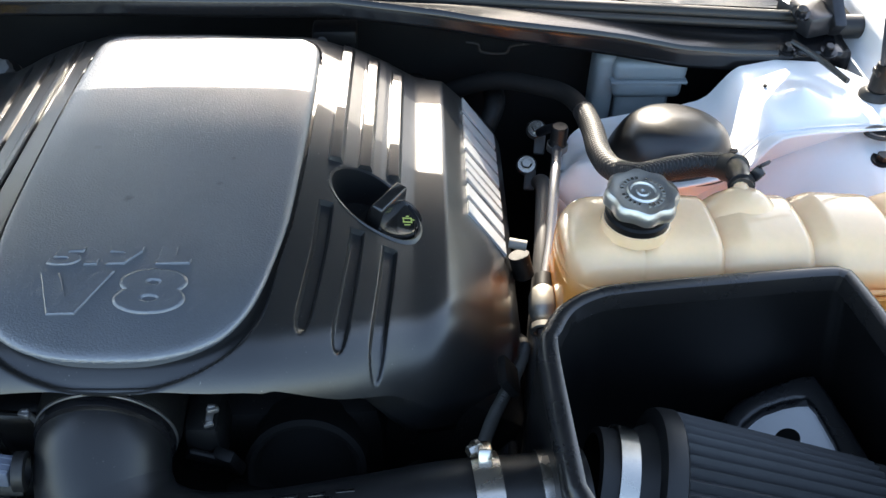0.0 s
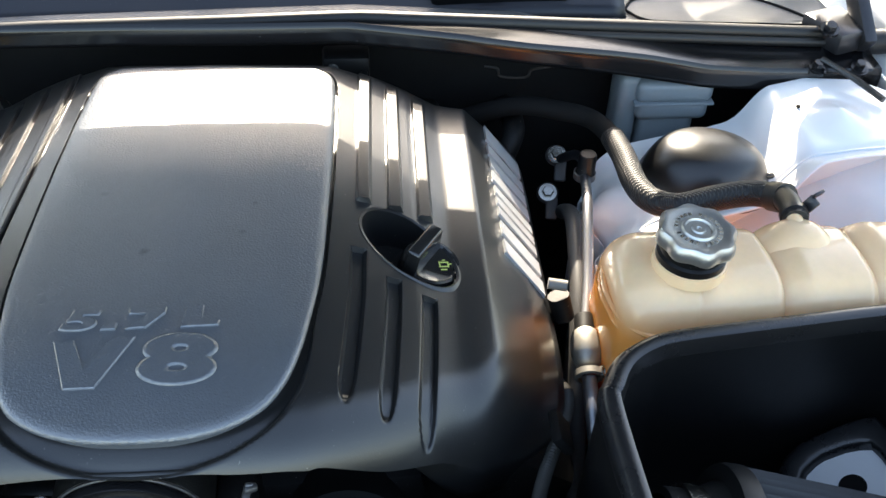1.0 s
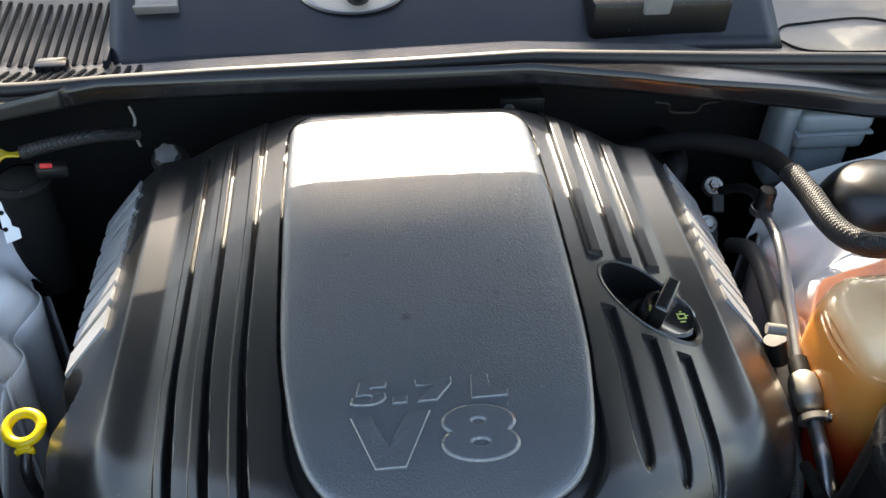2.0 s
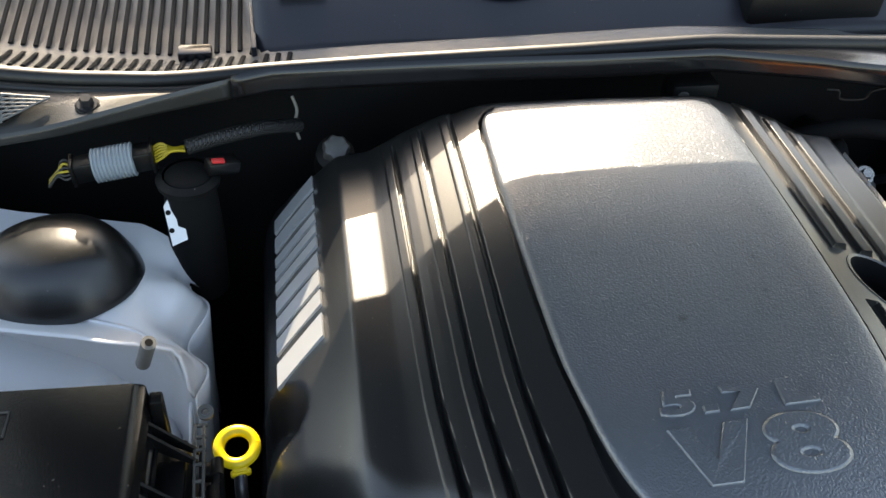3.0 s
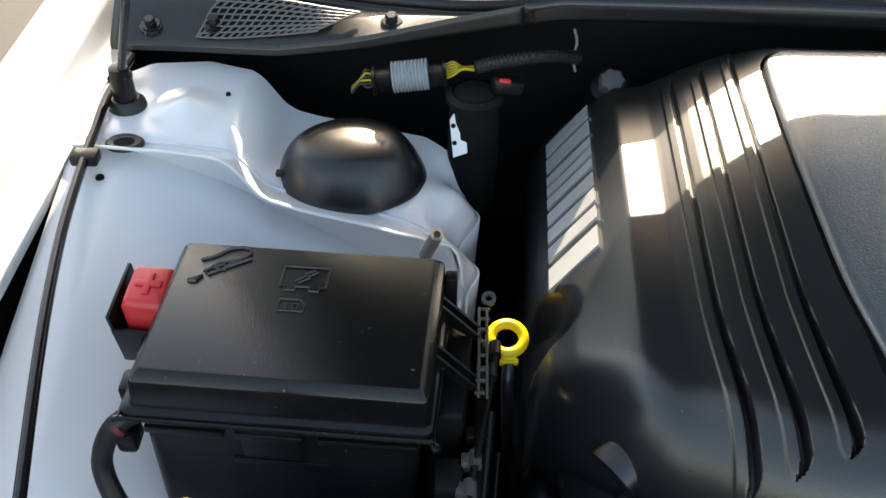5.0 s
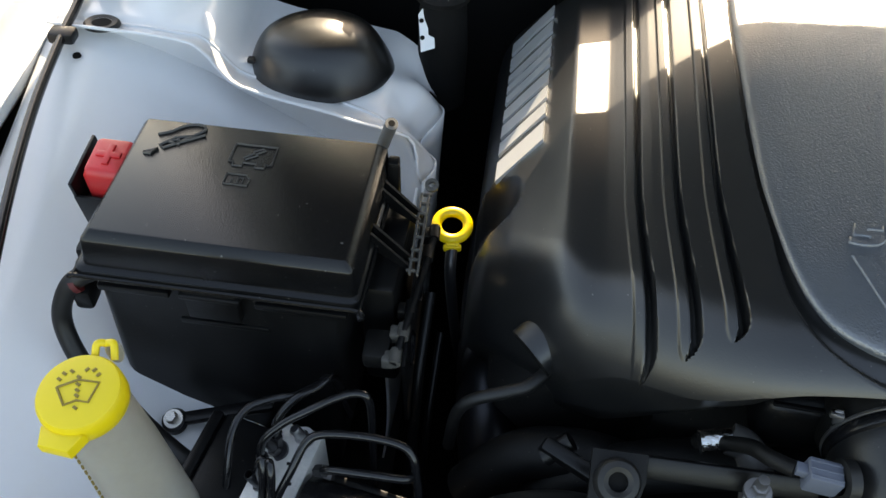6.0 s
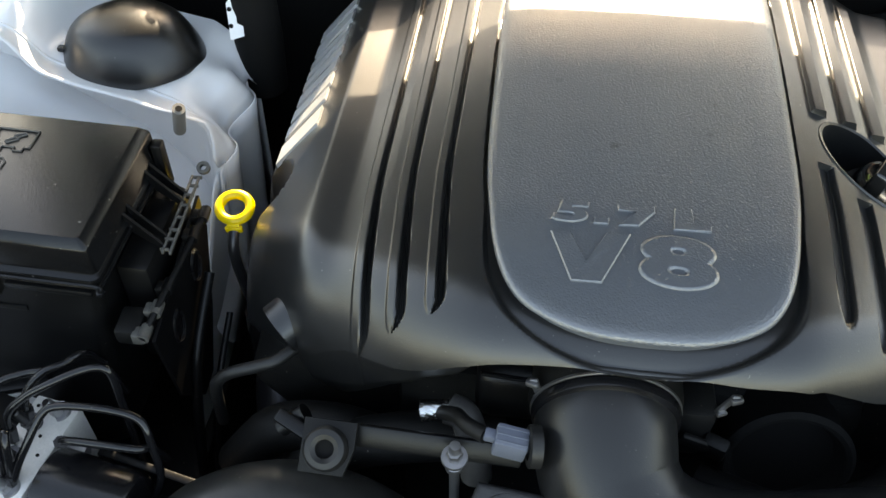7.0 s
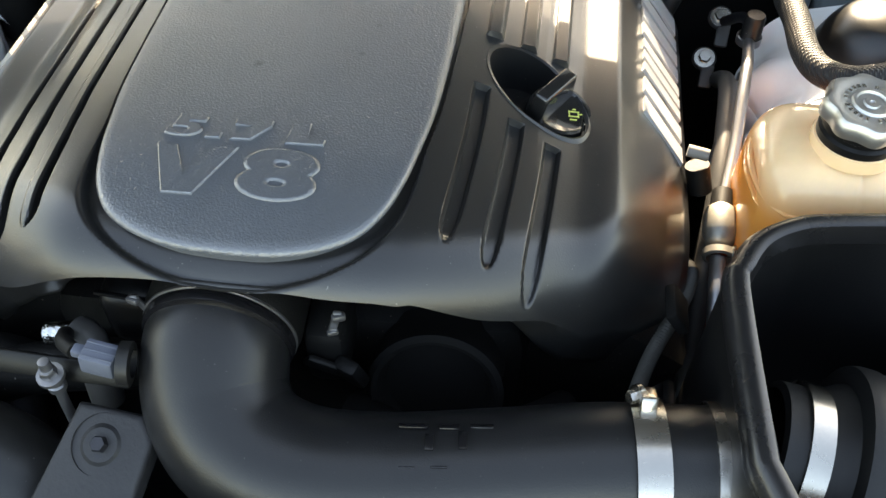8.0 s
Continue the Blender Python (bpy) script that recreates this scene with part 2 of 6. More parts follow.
def part(name, bm, mat, parent=None, label="", smooth=40, local=False):
    bmesh.ops.recalc_face_normals(bm, faces=bm.faces)
    me = bpy.data.meshes.new(name)
    bm.to_mesh(me)
    bm.free()
    me.materials.append(mat)
    if smooth:
        me.polygons.foreach_set("use_smooth", [True] * len(me.polygons))
        me.set_sharp_from_angle(angle=radians(smooth))
    ob = new(name, me)
    if parent is not None:
        ob.parent = parent
        if not local:
            ob.matrix_parent_inverse = world_of(parent).inverted()
    if label:
        tagged(ob, label)
    return ob


def merge(*bms):
    out = bmesh.new()
    for b in bms:
        me = bpy.data.meshes.new("tmp")
        b.to_mesh(me)
        b.free()
        out.from_mesh(me)
        bpy.data.meshes.remove(me)
    return out


def moved(bm, m):
    bmesh.ops.transform(bm, matrix=m, verts=bm.verts)
    return bm


def rbox(x0, x1, y0, y1, z0, z1, bev=0.004, seg=2):
    bm = bmesh.new()
    bmesh.ops.create_cube(bm, size=1.0)
    bmesh.ops.scale(bm, vec=(x1 - x0, y1 - y0, z1 - z0), verts=bm.verts)
    bmesh.ops.translate(bm, vec=((x0 + x1) / 2, (y0 + y1) / 2, (z0 + z1) / 2), verts=bm.verts)
    if bev > 0:
        bmesh.ops.bevel(bm, geom=list(bm.edges), offset=bev, segments=seg, affect="EDGES", profile=0.5)
    return bm


def cbox(size, bev=0.003, seg=2):
    a, b, c = size
    return rbox(-a / 2, a / 2, -b / 2, b / 2, -c / 2, c / 2, bev, seg)


def prism(poly, z0, z1, bev=0.0, seg=2):
    bm = bmesh.new()
    lo = [bm.verts.new((x, y, z0)) for x, y in poly]
    hi = [bm.verts.new((x, y, z1)) for x, y in poly]
    n = len(poly)
    bm.faces.new(lo[::-1])
    top = bm.faces.new(hi)
    for i in range(n):
        bm.faces.new((lo[i], lo[(i + 1) % n], hi[(i + 1) % n], hi[i]))
    if bev > 0:
        bmesh.ops.bevel(bm, geom=list(top.edges), offset=bev, segments=seg, affect="EDGES", profile=0.5)
    return bm


def lathe(profile, n=32, m=None):
    bm = bmesh.new()
    rings = []
    for r, z in profile:
        if r < 1e-6:
            rings.append([bm.verts.new((0, 0, z))])
        else:
            rings.append([bm.verts.new((r * math.cos(2 * math.pi * i / n), r * math.sin(2 * math.pi * i / n), z)) for i in range(n)])
    for a, b in zip(rings, rings[1:]):
        for i in range(n):
            q = [a[i % len(a)], a[(i + 1) % len(a)], b[(i + 1) % len(b)], b[i % len(b)]]
            u = list(dict.fromkeys(q))
            if len(u) > 2:
                bm.faces.new(u)
    if m is not None:
        moved(bm, m)
    return bm


def smooth_path(pts, k=8):
    ps = [Vector(p) for p in pts]
    if len(ps) < 3:
        return ps
    out = []
    for i in range(len(ps) - 1):
        p0, p1, p2, p3 = ps[max(i - 1, 0)], ps[i], ps[i + 1], ps[min(i + 2, len(ps) - 1)]
        for j in range(k):
            t = j / k
            out.append(0.5 * (2 * p1 + (p2 - p0) * t + (2 * p0 - 5 * p1 + 4 * p2 - p3) * t * t + (3 * p1 - p0 - 3 * p2 + p3) * t ** 3))
    out.append(ps[-1])
    return out


def tube(pts, r, n=12, k=8, caps=True, flat=1.0):
    path = smooth_path(pts, k)
    rad = (lambda f: r) if not callable(r) else r
    bm = bmesh.new()
    rings, up = [], None
    for i, p in enumerate(path):
        d = (path[min(i + 1, len(path) - 1)] - path[max(i - 1, 0)]).normalized()
        if up is None:
            up = Vector((0, 0, 1)) if abs(d.z) < 0.9 else Vector((0, 1, 0))
        s = d.cross(up).normalized()
        up = s.cross(d).normalized()
        q = rad(i / max(1, len(path) - 1))
        rings.append([bm.verts.new(p + s * (q * math.cos(a)) + up * (q * flat * math.sin(a))) for a in (2 * math.pi * j / n for j in range(n))])
    for a, b in zip(rings, rings[1:]):
        for j in range(n):
            bm.faces.new((a[j], a[(j + 1) % n], b[(j + 1) % n], b[j]))
    if caps:
        bm.faces.new(rings[0][::-1])
        bm.faces.new(rings[-1])
    return bm


def sheet(nu, nv, f):
    bm = bmesh.new()
    vs = [[bm.verts.new(f(i / nu, j / nv)) for j in range(nv + 1)] for i in range(nu + 1)]
    for i in range(nu):
        for j in range(nv):
            bm.faces.new((vs[i][j], vs[i + 1][j], vs[i + 1][j + 1], vs[i][j + 1]))
    return bm


def along(p, d, roll=0.0):
    """A pose at p whose z axis points along d."""
    return Matrix.Translation(p) @ Vector(d).to_track_quat("Z", "Y").to_matrix().to_4x4() @ pose(0, 0, 0, 0, 0, roll)


def hexbolt(p, d, r=0.006, h=0.006, flange=True):
    bms = [lathe([(0, h), (r * 0.85, h), (r, h * 0.8), (r, 0)], 6, along(p, d))]
    if flange:
        bms.append(lathe([(0, 0.0015), (r * 1.55, 0.0012), (r * 1.6, -0.002)], 20, along(p, d)))
    return merge(*bms)


def thicken(ob, t, offset=-1.0):
    mod = ob.modifiers.new("thickness", "SOLIDIFY")
    mod.thickness, mod.offset = t, offset
    return ob


def lettering(name, text, box, z, height, mat, parent, shear=0.18, bold=0.03):
    """A raised figure fitted into box, in the built-in font."""
    x0, x1, y0, y1 = box
    cu = bpy.data.curves.new(name, "FONT")
    cu.body, cu.size, cu.shear, cu.offset, cu.resolution_u, cu.extrude = text, 1.0, shear, bold - 0.02, 8, 0.5
    cu.bevel_depth, cu.bevel_resolution = 0.03, 0
    tmp = bpy.data.objects.new(name, cu)
    me = bpy.data.meshes.new_from_object(tmp)
    bpy.data.objects.remove(tmp)
    bm = bmesh.new()
    bm.from_mesh(me)
    bpy.data.meshes.remove(me)
    bmesh.ops.remove_doubles(bm, verts=bm.verts, dist=1e-5)
    co = np.array([v.co[:] for v in bm.verts])
    lo, hi = co.min(0), co.max(0)
    for v in bm.verts:
        z_in = v.co.z
        v.co.x = x0 + (v.co.x - lo[0]) / (hi[0] - lo[0]) * (x1 - x0)
        v.co.y = y0 + (v.co.y - lo[1]) / (hi[1] - lo[1]) * (y1 - y0)
        v.co.z = z(v.co.x, v.co.y) + (height if z_in > 0.515 else height - 0.0009 if z_in > 0 else -0.002)
    return part(name, bm, mat, parent, smooth=0, local=True)


# ---- structure: ground, dark bay, inner fenders, cowl, windscreen, hood ----
def build_ground():
    bm = bmesh.new()
    bmesh.ops.create_grid(bm, x_segments=4, y_segments=4, size=400)
    g = part("ground", bm, ASPHALT, smooth=0)
    tagged(g, "dark asphalt parking ground under the car", "ground", kind="structure")


def step(a, b, v):
    t = min(1.0, max(0.0, (v - a) / (b - a)))
    return t * t * (3 - 2 * t)


def flange_y(ax):
    return float(np.interp(ax, [0.40, 0.416, 0.43, 0.506, 0.56, 0.60, 0.64, 0.70, 0.80], [0.79, 0.80, 0.822, 0.850, 0.862, 0.872, 0.876, 0.877, 0.880]))


def shelf_z(ax, y):
    z = float(np.interp(ax, [0.410, 0.428, 0.458, 0.58, 0.605, 0.618, 0.640, 0.652, 0.70, 0.80], [0.765, 0.792, 0.806, 0.812, 0.816, 0.822, 0.850, 0.858, 0.864, 0.868]))
    z += 0.003 * math.exp(-((ax - 0.655) / 0.016) ** 2) * math.exp(-((y - 0.945) / 0.05) ** 2)      # pressed crease
    z += 0.016 * max(0.0, 1 - math.hypot((ax - 0.702) / 0.040, (y - 0.952) / 0.045)) ** 1.2                  # pressed pad
    z += 0.008 * math.sin((y - 0.80) * 75) * math.exp(-((ax - 0.428) / 0.025) ** 2)                   # flutes of the tower's edge
    return z


def shelf_back(ax):
    return float(np.interp(ax, [0.40, 0.415, 0.43, 0.465, 0.54, 0.60, 0.65, 0.70, 0.76, 0.785, 0.80], [0.945, 0.957, 0.973, 0.997, 1.015, 1.026, 1.040, 1.047, 1.036, 1.01, 0.985]))


def apron_z(ax, y):
    a = float(np.interp(ax, [0.41, 0.44, 0.5, 0.6, 0.65, 0.7, 0.75, 0.8], [0.58, 0.69, 0.738, 0.778, 0.806, 0.832, 0.852, 0.860]))
    d = 0.86 - y
    return a - 0.24 * max(d, 0) + 0.012 * math.exp(-((ax - 0.62) / 0.05) ** 2 - ((y - 0.72) / 0.05) ** 2)


def flute(y):
    return 0.010 * math.sin((y - 0.80) * 75) * step(0.79, 0.81, y)


def build_inner_fender(side):
    name = "inner_fender"
    e = thing(name, (side * 0.62, 0.85, 0.70), "glossy white painted inner fender with shock tower", "body panel", "inner fenders")

    def shelf(u, v):
        ax = 0.410 + u * 0.390
        if v < 0.86:
            k = v / 0.86
            y = flange_y(ax) + k * (shelf_back(ax) - flange_y(ax))
            lip = 0.006 * math.exp(-(k / 0.035) ** 2) - 0.004 * math.exp(-((k - 0.11) / 0.05) ** 2)
            reach = 0.004 + 0.010 * step(0.42, 0.50, ax) * (1 - step(0.60, 0.68, ax))
            return Vector((side * (ax - flute(y) * math.exp(-((ax - 0.410) / 0.025) ** 2)), y - reach * math.exp(-(k / 0.04) ** 2), shelf_z(ax, y) + lip))
        k = (v - 0.86) / 0.14
        y = shelf_back(ax)
        return Vector((side * ax, y + 0.006 * min(1, k * 3), shelf_z(ax, y) - 0.22 * k ** 1.5))

    thicken(part("tower_top", sheet(72, 64, shelf), PAINT, e), 0.0025)

    def inner_wall(u, v):
        y = 0.79 + u * 0.157
        return Vector((side * (0.411 - flute(y) * (1 - 0.5 * v) + 0.016 * v), y, shelf_z(0.410, y) - 0.42 * v))

    thicken(part("tower_wall", sheet(48, 16, inner_wall), PAINT, e), 0.0025)

    def front_wall(u, v):                 # the tower's face below the flange
        ax = 0.407 + u * 0.390
        y = flange_y(max(ax, 0.412)) + 0.006 + 0.014 * step(0.41, 0.47, ax) - 0.010 * math.sin(min(1.0, v * 2) * 1.57) * max(0.0, 1 - 2.5 * u)
        return Vector((side * (ax + 0.010 * v), y + 0.02 * v, shelf_z(max(ax, 0.412), y) - 0.002 - 0.17 * v))

    thicken(part("tower_front", sheet(64, 14, front_wall), PAINT, e), 0.0025)

    def apron(u, v):
        inner = 0.41 + 0.12 * step(0.15, 0.4, v)
        ax = inner + u * (0.80 - inner)
        y1 = flange_y(ax) + 0.030
        y = y1 - v * (y1 - 0.22)
        z = apron_z(ax, y)
        if side > 0:                  # hollowed out below the air box
            z -= 0.28 * step(0.70, 0.63, y)
        return Vector((side * ax, y, z))

    thicken(part("apron", sheet(60, 70, apron), PAINT, e), 0.0025)

    if side < 0:                       # the painted wall runs on forwards beside the engine
        def lower_wall(u, v):
            y = 0.80 - 0.17 * u
            return Vector((-0.418 - 0.012 * u - 0.022 * v + 0.006 * math.sin(v * 5.0) * u, y, 0.755 - 0.075 * step(0.0, 0.5, u) - (0.40 - 0.05 * u) * v))

        thicken(part("lower_wall", sheet(24, 20, lower_wall), PAINT, e), 0.0025)

    # holes: near-black discs for the shade inside, one ringed by a rubber grommet
    hx, hy = (0.767, 0.874) if side > 0 else (-0.749, 0.888)
    part("grommet", merge(lathe([(0.0105, 0.002), (0.0165, 0.003), (0.019, 0.001), (0.0195, -0.001)], 28, Matrix.Translation((hx, hy, shelf_z(0.755, hy) + 0.001)) @ Matrix.Diagonal((1, 0.75, 1, 1)))), RUBBER, e)
    part("hole", lathe([(0, 0.0015), (0.0105, 0.0018), (0.0106, 0)], 24, Matrix.Translation((hx, hy, shelf_z(0.755, hy) + 0.001)) @ Matrix.Diagonal((1, 0.75, 1, 1))), MESHDARK, e)
    for ax, y, r in ((0.668, 0.985, 0.0024), (0.765, 0.850, 0.004)):
        z = shelf_z(ax, y) if y > flange_y(ax) else apron_z(ax, y)
        part("hole", lathe([(0, 0.0022), (r, 0.0022), (r * 1.1, 0)], 16, Matrix.Translation((side * ax, y, z + 0.0012))), MESHDARK, e)
    return e


def build_fender(side):
    e = thing("front_fender", (side * 0.86, 0.7, 0.55), "white painted front fender in full sunlight", "fender", "front fenders")
    prof = [(0.802, 0.862), (0.806, 0.845), (0.818, 0.842), (0.826, 0.86), (0.828, 0.895), (0.836, 0.908), (0.855, 0.912), (0.885, 0.902), (0.92, 0.87), (0.945, 0.81), (0.95, 0.70), (0.945, 0.55)]

    def f(u, v):
        i = u * (len(prof) - 1)
        a, b = prof[int(i)], prof[min(int(i) + 1, len(prof) - 1)]
        k = i - int(i)
        y = 0.1 + v * 1.35
        return Vector((side * (a[0] + (b[0] - a[0]) * k), y, a[1] + (b[1] - a[1]) * k + 0.02 * (v - 0.5)))

    thicken(part("skin", sheet(66, 20, f), PAINT, e), 0.002)
    return e


def build_strut_cap(side):
    e = thing("strut_cap", (side * 0.537, 0.908, 0.805), "domed glossy black plastic strut mount cap", "cap", "strut caps")
    prof = [(0, 0.049), (0.02, 0.0479), (0.037, 0.0435), (0.0485, 0.0378), (0.056, 0.031), (0.062, 0.022), (0.067, 0.0115), (0.0712, 0.001), (0.0738, -0.008), (0.0745, -0.014)]
    fine = [(p.x, p.z) for p in smooth_path([(r, 0, z) for r, z in prof], 4)]
    part("dome", lathe(fine, 72, pose(side * (0.541 + 0.005 * side), 0.927, 0.811, -7, side * 5, 0) @ Matrix.Diagonal((1.07, 0.91, 1, 1))), CAPPLASTIC, e)
    part("tab", moved(cbox((0.012, 0.008, 0.006), 0.002), pose(side * 0.613 if side > 0 else -0.603, 0.905, 0.822)), GLOSS, e)
    return e


def build_bay():
    # Dark mass added below the cover to keep light out.
    e = thing("engine_block", (0, 0.75, 0.25), "dark engine mass added below the cover to block light", "engine")
    part("block", rbox(-0.20, 0.20, 0.54, 1.02, 0.25, 0.80, 0.03), DIRTYSHADE, e)
    for s in (-1, 1):
        part("cylinder_head", moved(cbox((0.14, 0.44, 0.16), 0.02), pose(s * 0.235, 0.78, 0.715, 0, s * 35, 0)), DIRTYSHADE, e)
        part("exhaust_manifold", tube([(s * 0.30, 0.98, 0.66), (s * 0.33, 0.85, 0.63), (s * 0.33, 0.65, 0.62), (s * 0.31, 0.56, 0.5)], 0.03), DARKMETAL, e)
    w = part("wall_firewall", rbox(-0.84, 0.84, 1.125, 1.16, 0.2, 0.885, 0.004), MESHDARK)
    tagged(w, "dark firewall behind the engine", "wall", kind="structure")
    # Tray and liners are added, near-black, to close the bay to light.
    u = thing("undertray", (0, 0.62, 0.24), "added near-black tray closing the bay to light from below", "undertray")
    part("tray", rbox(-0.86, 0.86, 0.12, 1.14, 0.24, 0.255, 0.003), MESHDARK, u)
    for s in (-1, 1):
        part("liner", rbox(s * 0.83 - 0.01, s * 0.83 + 0.01, 0.12, 1.14, 0.255, 0.80, 0.003), MESHDARK, u, "added near-black sheet closing the side of the bay")
    # Unseen nose, added to shade the bay from low front light.
    r = thing("radiator_support", (0, 0.14, 0.2), "unseen black radiator support closing the nose to light", "radiator support")
    part("panel", rbox(-0.80, 0.80, 0.08, 0.18, 0.15, 0.80, 0.02), DIRTYSHADE, r)
    part("closing_panel", rbox(-0.78, 0.78, -0.32, 0.16, 0.802, 0.835, 0.012, 3), DIRTYSHADE, r, "unseen black closing panel shading the bay from the front")
    part("fascia", rbox(-0.84, 0.84, -0.42, -0.325, 0.30, 0.80, 0.04, 3), PAINT, r, "unseen white bumper fascia closing the nose")
    # Rails are coloured near black to stand in for the shade there.
    for s in (-1, 1):
        f = thing("frame_rail", (s * 0.47, 0.6, 0.35), "longitudinal frame rail coloured dark for shade deep in the bay", "frame rail", "frame rails")
        part("rail", rbox(s * 0.47 - 0.05, s * 0.47 + 0.05, 0.15, 1.12, 0.34, 0.50, 0.015), DIRTYSHADE, f)


def cowl_front(x):
    """The cowl's front lip: y and z."""
    return float(np.interp(x, [-0.85, -0.74, -0.62, -0.54, -0.44, -0.32, 0.0, 0.35, 0.5, 0.65, 0.85], [1.03, 1.03, 1.025, 1.025, 1.03, 1.035, 1.03, 1.035, 1.045, 1.05, 1.05])), \
        float(np.interp(x, [-0.85, -0.74, -0.62, -0.52, -0.43, -0.32, -0.1, 0.14, 0.27, 0.34, 0.45, 0.575, 0.65, 0.8], [0.886, 0.886, 0.886, 0.899, 0.915, 0.932, 0.934, 0.932, 0.914, 0.901, 0.881, 0.855, 0.848, 0.845]))


def seal_line(x):
    return float(np.interp(x, [-0.85, -0.6, -0.4, 0, 0.4, 0.7, 0.85], [1.11, 1.09, 1.085, 1.075, 1.085, 1.10, 1.11])), \
        float(np.interp(x, [-0.85, -0.62, -0.53, -0.42, -0.33, -0.2, 0.0, 0.15, 0.37, 0.55, 0.7, 0.85], [0.945, 0.944, 0.931, 0.925, 0.932, 0.938, 0.944, 0.946, 0.931, 0.917, 0.905, 0.895]))


def cowl_surface(x, v):
    """The lower cowl from its lip (v = 0) up to the seal (v = 1)."""
    (y0, z0), (y1, z1) = cowl_front(x), seal_line(x)
    face = float(np.interp(x, [-0.8, -0.55, -0.35, 0.3, 0.5, 0.8], [0.010, 0.012, 0.022, 0.022, 0.028, 0.025]))
    top = z1 - 0.012
    y = y0 + (y1 - y0) * float(np.interp(v, [0, 0.2, 0.4, 0.6, 0.8, 1.0], [0, 0.0, 0.04, 0.55, 0.9, 1.0]))
    z = float(np.interp(v, [0, 0.2, 0.4, 0.6, 0.8, 1.0], [z0, z0 + face - 0.004, z0 + face, z0 + face + (top - z0 - face) * (0.82 - 0.7 * step(0.2, 0.45, x)), z0 + face + (top - z0 - face) * (0.97 - 0.5 * step(0.2, 0.45, x)), top]))
    return Vector((x, y, z))


def glass_base(x):
    return float(np.interp(x, [-0.80, -0.60, -0.345, -0.325, 0.0, 0.36, 0.47, 0.80], [1.29, 1.25, 1.215, 1.150, 1.145, 1.150, 1.20, 1.29]))


def upper_back(x):
    """Where the grey panel behind the seal ends."""
    return glass_base(x) + 0.12 * (1 - step(-0.338, -0.334, x)) + 0.10 * step(0.44, 0.50, x)


def build_cowl():
    e = thing("cowl", (0, 1.09, 0.86), "black plastic cowl panel below the windscreen", "cowl")

    # One panel in two colours: black for its shade, lighter for its sunlit end.
    thicken(part("lower_panel", sheet(90, 20, lambda u, v: cowl_surface(-0.36 + u * 1.16, v)), GLOSS, e), 0.003)
    thicken(part("lower_panel_end", sheet(40, 20, lambda u, v: cowl_surface(-0.80 + u * 0.44, v)), COWLFRONT, e, "weathered cowl end coloured lighter for the sun on it"), 0.003)

    def back(u, v):                   # from the seal to the glass
        x = -0.80 + u * 1.60
        y1, z1 = seal_line(x)
        yb = glass_base(x)
        k = v * (upper_back(x) - y1) / (yb - y1)
        dip = 0.010 * math.sin(min(k, 1.0) * math.pi)
        return Vector((x, y1 + 0.004 + k * (yb - y1), z1 - 0.004 - 0.022 * min(k, 1.0) - dip + 0.25 * max(0.0, k - 1) * (yb - y1)))

    thicken(part("upper_panel", sheet(160, 22, back), COWLGREY, e), 0.003)
    seal = [(x, seal_line(x)[0], seal_line(x)[1] - 0.007) for x in np.linspace(-0.79, 0.79, 41)]
    part("hood_seal", merge(tube(seal, 0.0085, 12, 2), tube([(x, y - 0.011, z - 0.007) for x, y, z in seal], 0.0055, 10, 2)), RUBBER, e, "black rubber hood seal")
    return e


